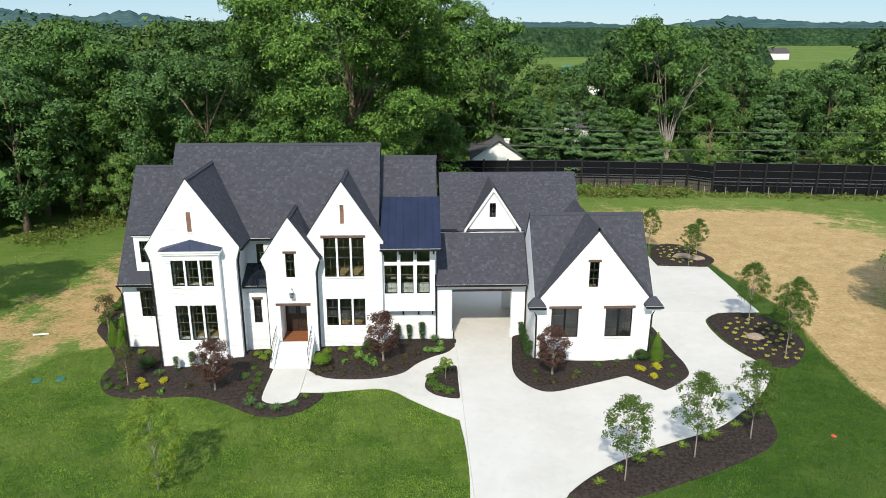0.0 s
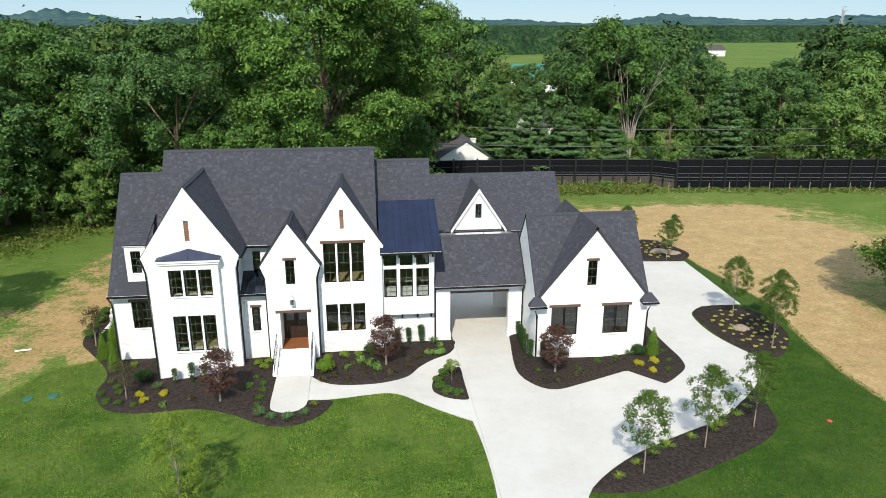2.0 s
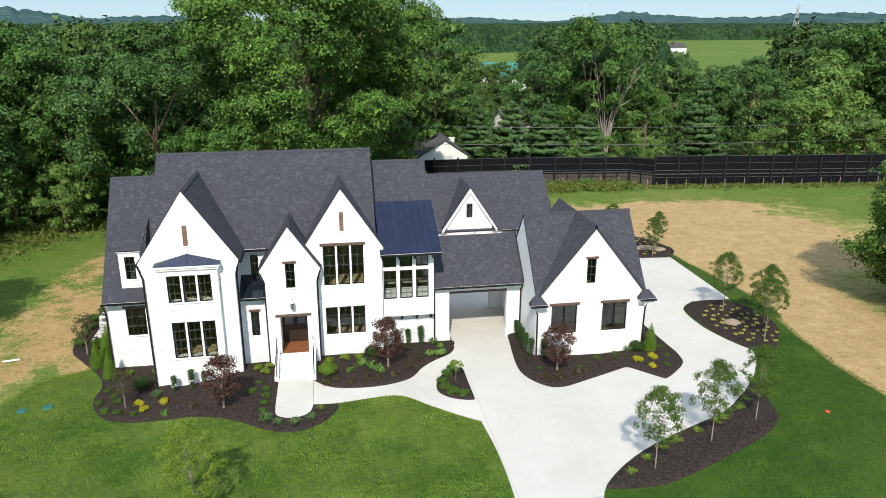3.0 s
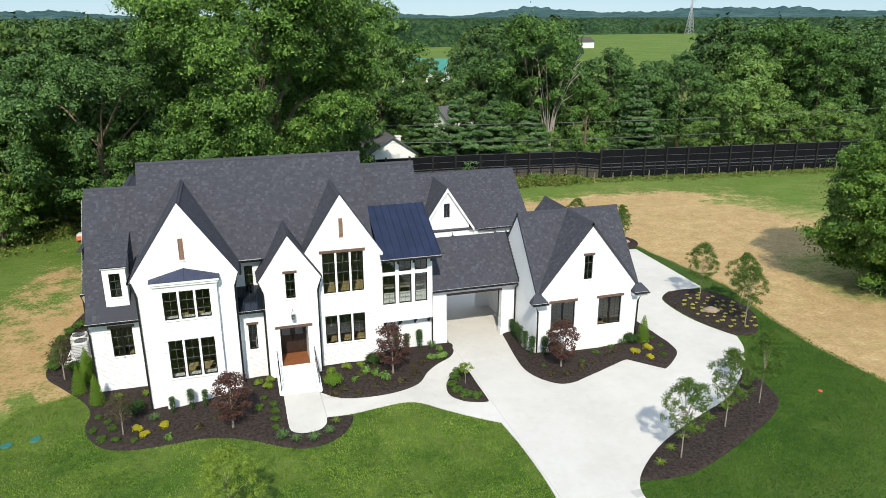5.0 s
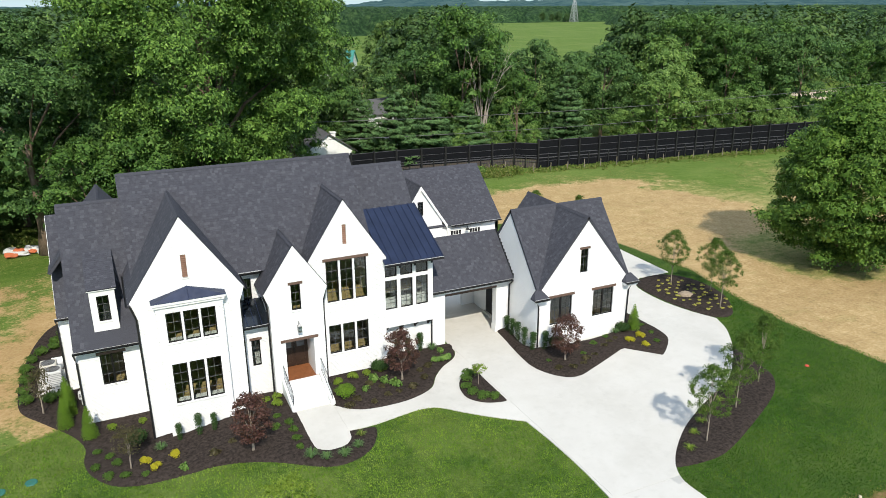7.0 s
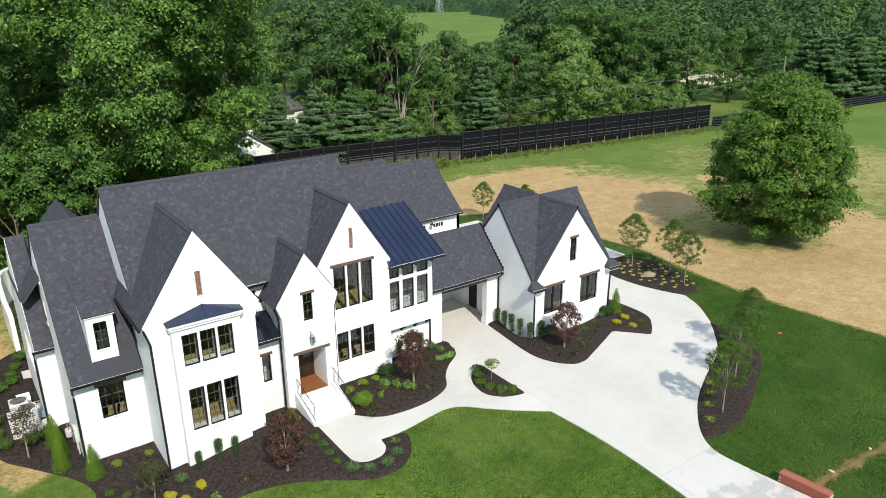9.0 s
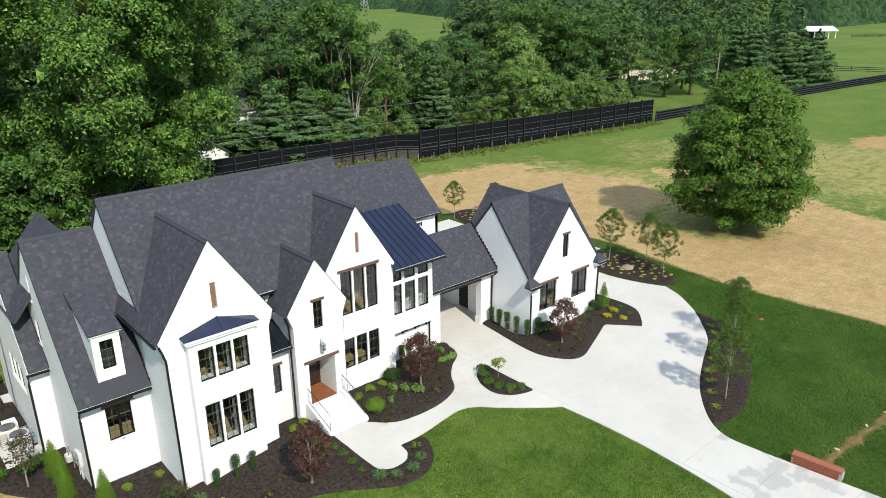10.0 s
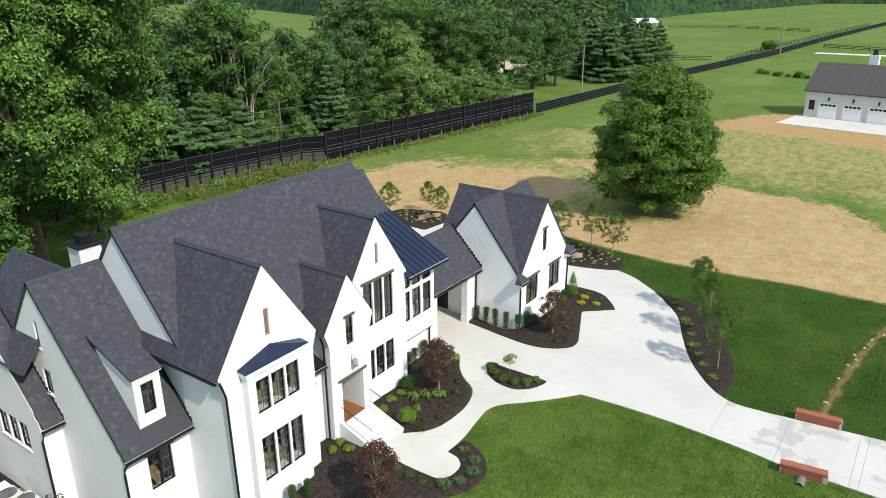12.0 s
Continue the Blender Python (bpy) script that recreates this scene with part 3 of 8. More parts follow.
# porch recess, door, lantern
part("porch_floor", boxes((-7.98, -6.26, 38.02, 39.7, 0.55, 0.75)), PORCH, house, "orange brown tiled porch floor")
part("porch_wall", boxes((-8.0, -7.862, 38.3, 39.7, 0.75, 3.1), (-6.378, -6.24, 38.3, 39.7, 0.75, 3.1), (-7.862, -6.378, 38.3, 39.7, 2.95, 3.1)), WHITE, house)
door = part("entry_door", boxes((-7.86, -6.38, 39.55, 39.62, 0.75, 2.95)), DOORWOOD, house, "dark walnut double entry door with glass upper panels")
for x0, x1 in ((-7.78, -7.16), (-7.08, -6.46)):
    part("stile", boxes((x0, x0 + 0.1, 39.52, 39.55, 0.78, 2.9), (x1 - 0.1, x1, 39.52, 39.55, 0.78, 2.9), (x0 + 0.1, x1 - 0.1, 39.52, 39.55, 0.78, 1.0), (x0 + 0.1, x1 - 0.1, 39.52, 39.55, 1.75, 1.87), (x0 + 0.1, x1 - 0.1, 39.52, 39.55, 2.78, 2.9)), DOORWOOD, door)
    part("pane", boxes((x0 + 0.1, x1 - 0.1, 39.535, 39.548, 1.87, 2.78)), simple("door_glass", (0.10, 0.11, 0.12), (0.14, 0.15, 0.16), 3.0, 0.1), door, "grey glass panel")
    part("handle", tube(bmesh.new(), [(-7.14 if x0 < -7.5 else -7.10, 39.5, 1.6), (-7.14 if x0 < -7.5 else -7.10, 39.5, 1.95)], 0.015, 6), BLACK, door)
# recess beside it
WR, WL = (-9.41, -8.98, 4.41, 5.99), (-9.47, -9.03, 1.66, 3.11)
wall(house, "S", 40.0, [(-9.98, BASE), (-8.5, BASE), (-8.5, 6.45), (-9.98, 6.45)], [WR], name="recess_wall")
window(house, "S", 40.0, *WR, 2, 3)
wall(house, "S", 38.65, [(-9.98, BASE), (-8.5, BASE), (-8.5, 4.0), (-9.98, 4.0)], [WL], name="recess_wall")
window(house, "S", 38.65, *WL, 2, 3)
lintel(38.65, -9.55, -8.93, 3.11, 3.25)
bm = bmesh.new()
v = [bm.verts.new(p) for p in ((-9.98, 38.3, 4.08), (-8.52, 38.3, 4.08), (-8.52, 40.0, 4.85), (-9.98, 40.0, 4.85), (-9.98, 38.3, 3.98), (-8.52, 38.3, 3.98), (-8.52, 40.0, 4.7), (-9.98, 40.0, 4.7))]
for f in ((0, 1, 2, 3), (4, 5, 1, 0), (7, 6, 5, 4)):
    bm.faces.new([v[i] for i in f])
shed_roof = part("shed_roof", bm, simple("glossy_dark_metal", (0.012, 0.016, 0.022), (0.020, 0.026, 0.034), 1.2, 0.10, 0.3, 0.8), house, "small dark metal shed roof")
for x in (-9.6, -9.25, -8.9):
    part("seam", tube(bmesh.new(), [(x, 38.3, 4.09), (x, 40.0, 4.86)], 0.018, 4), METAL, shed_roof)
gutter(house, (-9.95, 38.3, 4.06), (-8.55, 38.3, 4.06), (0, -1, 0))

# third gable
W3 = triple(-5.35, -3.12, 4.37, 6.68) + triple(-5.35, -3.13, 1.38, 3.05)
wall(house, "S", 38.75, [(-5.85, BASE), (-2.1, BASE), (-2.1, 5.9), (-2.0, 6.45), (-4.25, 9.86), (-6.45, 6.52), (-5.85, 6.0)], W3 + [(-4.37, -4.15, 7.49, 8.58)])
for h in W3:
    window(house, "S", 38.75, *h, 2, 4 if h[2] > 4 else 3)
lintel(38.75, -5.5, -3.0, 6.68, 6.84)
slot(38.75, -4.37, -4.15, 7.49, 8.58)
roof_plane(house, [(-6.55, 45.0, 6.42), (-6.55, 38.77, 6.42), (-4.25, 38.77, 9.9), (-4.25, 45.0, 9.9)])
roof_plane(house, [(-1.95, 38.77, 6.42), (-1.95, 44.0, 6.42), (-4.25, 44.0, 9.9), (-4.25, 38.77, 9.9)])
ridge_cap(house, (-4.25, 38.77, 9.9), (-4.25, 42.6, 9.9))
wall(house, "E", -2.1, [(39.0, BASE), (40.0, BASE), (40.0, 6.3), (39.0, 6.3)])

# main roof and the lower ridge beside it
roof_plane(house, [(-14.56, 39.7, 6.42), (-2.3, 39.7, 6.42), (-2.3, 43.63, 11.25), (-14.56, 43.63, 11.25)])
roof_plane(house, [(-2.3, 47.56, 6.42), (-14.56, 47.56, 6.42), (-14.56, 43.63, 11.25), (-2.3, 43.63, 11.25)], tabs=False)
ridge_cap(house, (-14.47, 43.63, 11.25), (-2.3, 43.63, 11.25))
wall(house, "W", -14.5, [(40.0, BASE), (47.3, BASE), (47.3, 6.62), (43.63, 11.12), (40.0, 6.67)])
wall(house, "E", -2.4, [(41.0, 4.0), (47.3, 4.0), (47.3, 6.5), (43.63, 11.1), (41.0, 7.8)])
wall(house, "N", 47.3, [(-17.5, BASE), (1.0, BASE), (1.0, 6.5), (-17.5, 6.5)])
gutter(house, (-9.7, 39.68, 6.44), (-8.5, 39.68, 6.44), (0, -1, 0))
roof_plane(house, [(-2.4, 41.0, 6.44), (1.1, 41.0, 6.44), (1.1, 44.2, 10.37), (-2.4, 44.2, 10.37)])
roof_plane(house, [(1.1, 47.4, 6.44), (-2.4, 47.4, 6.44), (-2.4, 44.2, 10.37), (1.1, 44.2, 10.37)], tabs=False)
ridge_cap(house, (-2.4, 44.2, 10.37), (1.1, 44.2, 10.37))
wall(house, "E", 1.0, [(39.85, BASE), (47.3, BASE), (47.3, 6.5), (44.2, 10.2), (41.0, 6.3), (39.85, 5.9)])

# bay under the standing seam roof
deck, ux, up, nn = roof_plane(house, [(-2.2, 38.4, 6.15), (1.25, 38.4, 6.15), (1.25, 42.45, 8.2), (-2.2, 42.45, 8.2)], 0.08, "metal_roof", mat=METAL, tabs=False)
tagged(deck, "navy standing seam metal roof")
for i in range(9):
    x = -2.18 + i * (3.41 / 8)
    part("seam", tube(bmesh.new(), [(x, 38.4, 6.17), (x, 42.45, 8.22)], 0.022, 4), METAL, deck)
gutter(house, (-2.2, 38.4, 6.12), (1.25, 38.4, 6.12), (0, -1, 0))
W4 = triple(-2.0, 0.6, 3.19, 4.92, 0.2) + triple(-2.0, 0.6, 5.12, 5.88, 0.2)
wall(house, "S", 39.1, [(-2.1, 2.2), (0.9, 2.2), (0.9, 6.25), (-2.1, 6.25)], W4, 0.2, WHITE, "bay_wall")
for h in W4:
    window(house, "S", 39.1, *h, 2, 3 if h[2] < 5 else 1, 0.05, False)
part("bay_side", boxes((0.7, 0.9, 39.3, 39.9, 2.2, 6.25), (-2.1, 0.9, 39.1, 39.6, 2.1, 2.2)), WHITE, house)
for x in (-1.9, -1.0, -0.1, 0.72):
    part("bracket", boxes((x, x + 0.1, 39.15, 39.6, 2.0, 2.1), (x, x + 0.1, 39.5, 39.6, 1.7, 2.0), (x + 0.01, x + 0.09, 39.3, 39.5, 1.88, 2.0)), BLACK, house, "dark timber bracket")
for x in (-2.05, -1.15, -0.25, 0.78):
    part("bracket", boxes((x, x + 0.1, 38.5, 39.1, 5.98, 6.08), (x, x + 0.1, 39.0, 39.1, 5.6, 5.98)), BLACK, house, "dark timber bracket")
wall(house, "S", 39.6, [(-2.1, BASE), (1.9, BASE), (1.9, 3.6), (-2.1, 3.6)])
downspout(house, [(1.0, 39.45, 3.55), (1.0, 39.5, 3.4), (1.0, 39.53, 0.1)])

# porte cochere
wall(house, "S", 39.85, [(0.9, BASE), (6.45, BASE), (6.45, 3.65), (0.9, 3.65)], [(1.95, 5.48, -2, 3.12)], 0.45, name="porte_wall")
part("beam", boxes((1.95, 5.48, 39.84, 40.25, 3.0, 3.14)), TIMBER, house, "brown timber beam over the carriage opening")
roof_plane(house, [(0.85, 39.4, 3.62), (6.4, 39.4, 3.62), (6.4, 41.75, 6.05), (0.85, 41.75, 6.05)])
roof_plane(house, [(6.4, 45.1, 3.42), (0.85, 45.1, 3.42), (0.85, 41.75, 6.05), (6.4, 41.75, 6.05)], tabs=False)
ridge_cap(house, (0.85, 41.75, 6.05), (6.4, 41.75, 6.05))
gutter(house, (0.85, 39.4, 3.6), (6.3, 39.4, 3.6), (0, -1, 0))
part("soffit", boxes((0.9, 6.4, 40.3, 44.5, 3.3, 3.4)), WHITE, house)
wall(house, "W", 6.38, [(40.3, BASE), (44.5, BASE), (44.5, 3.3), (40.3, 3.3)], [(41.95, 42.8, 0.05, 2.3)], 0.016, WHITE, "porte_wall")
part("side_door", boxes((6.382, 6.398, 41.95, 42.8, 0.16, 2.3)), SASH, house, "black side door")
part("door_step", boxes((6.2, 6.38, 41.85, 42.9, -0.1, 0.16)), CONCRETE, house)
for x0, x1 in ((1.9, 2.0), (5.44, 5.53)):
    part("pier_base", boxes((x0, x1, 39.82, 40.34, -0.3, 0.45), bevel=0.012), WHITE, house)
wall(house, "N", 44.8, [(0.9, BASE), (6.4, BASE), (6.4, 3.45), (0.9, 3.45)], [(1.95, 5.46, -2, 3.12)], 0.3, name="porte_wall")
downspout(house, [(6.3, 39.3, 3.5), (6.32, 39.5, 3.3), (6.32, 39.75, 3.1), (6.32, 39.78, 0.1)])

# cross-gabled garage wing
GX, GY, GH = 9.65, 40.0, 3.25
WG = [(7.3, 8.82, 1.38, 3.1), (10.33, 11.83, 1.38, 3.1), (9.27, 9.8, 4.36, 5.81)]


def four_gable(facing, at, c, holes=()):
    t = 0.252 if facing in "WE" else 0.0          # side walls butt against the front and back
    wall(house, facing, at, [(c - GH + t, BASE), (c + GH - t, BASE), (c + GH - t, 3.65 + t * 1.25), (c, 7.72), (c - GH + t, 3.65 + t * 1.25)], holes)


four_gable("S", 36.7, GX, WG)
four_gable("W", 6.4, GY - 0.05)
four_gable("E", 12.9, GY - 0.05)
four_gable("N", 43.25, GX)
for h in WG[:2]:
    u = (h[0] + h[1]) / 2
    window(house, "S", 36.7, h[0], u - 0.0, h[2], h[3], 2, 4)
    window(house, "S", 36.7, u + 0.002, h[1], h[2], h[3], 2, 4)
    lintel(36.7, h[0] - 0.14, h[1] + 0.14, 3.1, 3.26)
window(house, "S", 36.7, *WG[2], 2, 3)
lintel(36.7, 9.17, 9.9, 5.81, 5.95)
ZG, HG = 7.75, 3.275
GC = (GX, GY - 0.05, ZG)
for sx_ in (-1, 1):
    for sy_ in (-1, 1):
        corner = (GX + sx_ * HG, GC[1] + sy_ * HG, ZG - 1.2523 * HG)
        roof_plane(house, [corner, (GX, GC[1] + sy_ * HG, ZG), GC], along=(0, 1, 0))
        roof_plane(house, [corner, (GX + sx_ * HG, GC[1], ZG), GC], along=(1, 0, 0))
ridge_cap(house, (GX, GC[1] - HG, ZG), (GX, GC[1] + HG, ZG))
ridge_cap(house, (GX - HG, GC[1], ZG), (GX + HG, GC[1], ZG))


def eave_return(x0, x1):
    """A little hipped shingle return at the foot of the rake."""
    bm = bmesh.new()
    y0, y1, z0, z1 = 36.27, 36.74, 3.38, 3.78
    xm0, xm1 = (x0 + 0.3, x1 - 0.3) if x1 - x0 > 0.7 else (x0 + 0.1, x1 - 0.1)
    v = [bm.verts.new(p) for p in ((x0, y0, z0), (x1, y0, z0), (x1, y1, z0), (x0, y1, z0), (xm0, y1, z1), (xm1, y1, z1), (x0, y0, z0 - 0.1), (x1, y0, z0 - 0.1), (x1, y1, z0 - 0.1), (x0, y1, z0 - 0.1))]
    for f in ((0, 1, 5, 4), (1, 2, 5), (3, 0, 4), (6, 7, 1, 0), (7, 8, 2, 1), (9, 6, 0, 3), (9, 8, 7, 6), (3, 2, 5, 4), (9, 8, 2, 3)):
        bm.faces.new([v[i] for i in f])
    bmesh.ops.recalc_face_normals(bm, faces=bm.faces[:])
    part("eave_return", bm, SHINGLE, house, "small shingled eave return")
    part("eave_return_trim", boxes((x0 + 0.06, x1 - 0.06, y0 + 0.06, 36.7, z0 - 0.28, z0 - 0.1)), WHITE, house)
    gutter(house, (x0, y0, z0 - 0.0), (x1, y0, z0 - 0.0), (0, -1, 0))


eave_return(5.95, 6.92)
eave_return(12.4, 13.38)
downspout(house, [(6.2, 36.5, 3.25), (6.45, 36.62, 2.7), (6.47, 36.64, 0.1)])
downspout(house, [(13.1, 36.5, 3.25), (12.9, 36.62, 2.7), (12.86, 36.64, 0.1)])

# west wing with its dormer
WW = (-16.48, -15.42, 1.45, 3.1)
wall(house, "S", 40.3, [(-17.5, BASE), (-14.5, BASE), (-14.5, 3.75), (-17.5, 3.75)], [WW])
um = (WW[0] + WW[1]) / 2
window(house, "S", 40.3, WW[0], um - 0.001, WW[2], WW[3], 2, 3)
window(house, "S", 40.3, um + 0.001, WW[1], WW[2], WW[3], 2, 3)
lintel(40.3, -16.62, -15.28, 3.1, 3.26)
WRZ = 9.72
HW = [(44.8, 45.05, 6.9, 8.05), (44.55, 45.12, 4.85, 5.95)]
wall(house, "W", -17.5, [(40.552, BASE), (49.4, BASE), (49.4, 4.02), (44.85, 9.6), (40.552, 4.33)], HW)
for h in HW:
    window(house, "W", -17.5, *h, 2 if h[1] - h[0] > 0.4 else 1, 3)
roof_plane(house, [(-17.55, 39.9, 3.66), (-14.5, 39.9, 3.66), (-14.5, 44.85, WRZ), (-17.55, 44.85, WRZ)], singles=(-17.0, -14.6, 1.4))
roof_plane(house, [(-14.5, 49.8, 3.66), (-17.55, 49.8, 3.66), (-17.55, 44.85, WRZ), (-14.5, 44.85, WRZ)], tabs=False)
ridge_cap(house, (-17.48, 44.85, WRZ), (-14.5, 44.85, WRZ))
gutter(house, (-17.6, 39.88, 3.64), (-14.6, 39.88, 3.64), (0, -1, 0))
downspout(house, [(-17.55, 39.8, 3.55), (-17.53, 40.1, 3.2), (-17.5, 40.22, 2.9), (-17.5, 40.22, -0.6)])
DW = (-16.2, -15.66, 4.8, 6.1)
wall(house, "S", 40.41, [(-16.5, 4.2), (-15.36, 4.2), (-15.36, 6.4), (-16.5, 6.4)], [DW], 0.15, WHITE, "dormer_wall")
window(house, "S", 40.41, *DW, 2, 3, 0.05)
part("dormer_trim", boxes((-16.58, -15.28, 40.33, 40.5, 6.38, 6.52), bevel=0.01), WHITE, house)
for x0, x1 in ((-16.5, -16.4), (-15.46, -15.36)):
    bm = bmesh.new()
    a = [(x, y, z) for x in (x0, x1) for y, z in ((40.56, 4.3), (40.56, 6.4), (42.6, 7.15), (42.6, 6.9))]
    v = [bm.verts.new(p) for p in a]
    for f in ((0, 1, 2, 3), (7, 6, 5, 4), (0, 4, 5, 1), (1, 5, 6, 2), (3, 2, 6, 7), (0, 3, 7, 4)):
        bm.faces.new([v[i] for i in f])
    bmesh.ops.recalc_face_normals(bm, faces=bm.faces[:])
    part("dormer_cheek", bm, WHITE, house)
roof_plane(house, [(-16.6, 40.3, 6.5), (-15.26, 40.3, 6.5), (-15.26, 43.0, 7.6), (-16.6, 43.0, 7.6)], 0.08)

# side block and the roof behind the wing
SB = [(45.65, 46.4, 2.25, 3.5), (46.52, 47.27, 2.25, 3.5), (47.39, 48.14, 2.25, 3.5)]
wall(house, "S", 44.5, [(-18.35, BASE), (-17.5, BASE), (-17.5, 4.1), (-18.35, 4.1)])
wall(house, "W", -18.35, [(44.752, BASE), (51.5, BASE), (51.5, 4.2), (48.2, 8.36), (44.752, 4.43)], SB)
for h in SB:
    window(house, "W", -18.35, *h, 2, 3)
roof_plane(house, [(-18.33, 44.2, 3.85), (-17.5, 44.2, 3.85), (-17.5, 48.2, 8.4), (-18.33, 48.2, 8.4)])
gutter(house, (-18.45, 44.18, 3.83), (-17.52, 44.18, 3.83), (0, -1, 0))
downspout(house, [(-18.4, 44.1, 3.7), (-18.38, 44.42, 3.2), (-18.38, 44.42, -0.6)])
roof_plane(house, [(-18.4, 50.0, 6.1), (-18.4, 44.9, 6.1), (-15.6, 44.9, 9.5), (-15.6, 50.0, 9.5)])
roof_plane(house, [(-12.8, 44.9, 6.1), (-12.8, 50.0, 6.1), (-15.6, 50.0, 9.5), (-15.6, 44.9, 9.5)], tabs=False)
wall(house, "N", 50.0, [(-18.35, BASE), (-12.8, BASE), (-12.8, 6.0), (-15.6, 9.4), (-18.35, 6.0)])
flashing(house, (6.39, 39.4, 3.66), (6.39, 41.75, 6.09))
flashing(house, (-17.51, 44.2, 3.9), (-17.51, 48.0, 8.2))
flashing(house, (-14.585, 39.95, 3.74), (-14.585, 42.1, 6.37), 0.22, 0.14)
# chimney
chim = part("chimney", boxes((-13.1, -12.0, 49.3, 50.3, -0.6, 8.75)), BRICK, house, "white painted brick chimney")
part("chimney_cap", boxes((-13.2, -11.9, 49.2, 50.4, 8.75, 8.86), (-12.85, -12.25, 49.5, 50.1, 8.86, 9.3), bevel=0.02), BLACK, chim, "black metal chimney cap")

# rear garage wing
wall(house, "S", 51.4, [(-2.0, BASE), (12.1, BASE), (12.1, 3.7), (-2.0, 3.7)])
roof_plane(house, [(1.6, 51.1, 3.57), (12.2, 51.1, 3.57), (12.2, 55.3, 7.12), (1.6, 55.3, 7.12)])
roof_plane(house, [(12.2, 59.5, 3.57), (1.6, 59.5, 3.57), (1.6, 55.3, 7.12), (12.2, 55.3, 7.12)], tabs=False)
ridge_cap(house, (1.6, 55.3, 7.12), (12.2, 55.3, 7.12))
wall(house, "E", 12.1, [(51.4, BASE), (59.2, BASE), (59.2, 3.7), (55.3, 7.0), (51.4, 3.7)])
gutter(house, (7.9, 51.08, 3.55), (12.2, 51.08, 3.55), (0, -1, 0))
RD = [(5.22, 5.68, 4.55, 5.62)]
wall(house, "S", 51.2, [(3.75, 2.4), (7.2, 2.4), (7.2, 4.2), (5.47, 6.75), (3.75, 4.2)], RD)
window(house, "S", 51.2, *RD[0], 2, 2)
for s in (-1, 1):
    pts = [(5.47 + s * 2.1, 51.1, 3.75), (5.47 + s * 2.1, 55.0, 3.75), (5.47, 55.0, 6.86), (5.47, 51.1, 6.86)]
    roof_plane(house, pts if s > 0 else [pts[1], pts[0], pts[3], pts[2]], 0.1)
    bm = bmesh.new()
    a, b = Vector((5.47 + s * 2.1, 51.02, 3.66)), Vector((5.47, 51.02, 6.8))
    q = [bm.verts.new(p + Vector((0, dy, dz))) for p in (a, b) for dy, dz in ((0, 0), (0.14, 0), (0.14, -0.28), (0, -0.28))]
    for f in ((0, 1, 5, 4), (1, 2, 6, 5), (2, 3, 7, 6), (3, 0, 4, 7), (0, 3, 2, 1), (4, 5, 6, 7)):
        bm.faces.new([q[i] for i in f])
    bmesh.ops.recalc_face_normals(bm, faces=bm.faces[:])
    part("rake_board", bm, WHITE, house)
for x in (1.05, 4.45, 7.85):
    gd = part("garage_door", boxes((x, x + 2.8, 51.36, 51.4, 0.02, 3.08)), WHITE, house, "white carriage garage door with small top panes")
    for k in range(8):
        u = x + 0.14 + (k % 4) * 0.23 + (1.62 if k > 3 else 0.0)
        part("pane", boxes((u, u + 0.18, 51.35, 51.362, 2.70, 3.0)), SASH, gd)
    part("door_trim", boxes((x - 0.12, x, 51.33, 51.4, 0.02, 3.2), (x + 2.8, x + 2.92, 51.33, 51.4, 0.02, 3.2), (x, x + 2.8, 51.33, 51.4, 3.08, 3.2)), WHITE, gd)
for x in (5.85, 9.25):
    barn_lamp = part("barn_lamp", tube(bmesh.new(), [(x, 51.38, 3.32), (x, 51.2, 3.4), (x, 51.05, 3.3), (x, 51.0, 3.2)], 0.025, 6), BLACK, house, "black barn lamp over the garage door")
    dome = bmesh.new()
    bmesh.ops.create_cone(dome, segments=14, cap_ends=True, radius1=0.17, radius2=0.05, depth=0.16, matrix=Matrix.Translation((x, 51.0, 3.14)))
    part("shade", dome, BLACK, barn_lamp)

# inside: floors, ceilings and cross walls that the windows show
inner = thing("interior", "plain plaster rooms with oak floors behind the windows", "room", kind="structure")
part("oak_floor", boxes((-14.3, -10.2, 37.6, 40.2, 0.6, 0.75), (-17.2, 0.7, 40.6, 47.0, 0.6, 0.75), (-5.6, -2.3, 39.0, 40.25, 0.6, 0.75), (-9.8, -8.7, 38.9, 40.25, 0.6, 0.75), (6.7, 12.6, 37.0, 43.0, 0.0, 0.1)), OAK, inner)
part("oak_floor", boxes((-14.3, -10.2, 37.6, 40.2, 3.8, 4.0), (-14.2, 0.7, 40.26, 47.0, 3.8, 4.0), (-5.6, -2.3, 39.0, 40.25, 3.8, 4.0), (-8.3, -6.0, 38.3, 40.25, 3.8, 4.0), (-2.05, 0.7, 39.3, 40.25, 2.6, 2.75), (6.7, 12.6, 37.0, 43.0, 3.6, 3.75)), OAK, inner)
part("inner_ceiling", boxes((-14.3, -10.2, 37.6, 40.2, 3.7, 3.795), (-14.2, 0.7, 40.26, 47.0, 3.7, 3.795), (-5.6, -2.3, 39.0, 40.25, 3.7, 3.795), (-14.2, -10.3, 37.8, 40.2, 6.25, 6.35), (-14.2, 0.8, 40.3, 47.0, 6.25, 6.35), (-8.3, -6.0, 38.3, 40.25, 6.1, 6.2)), PLASTER, inner)
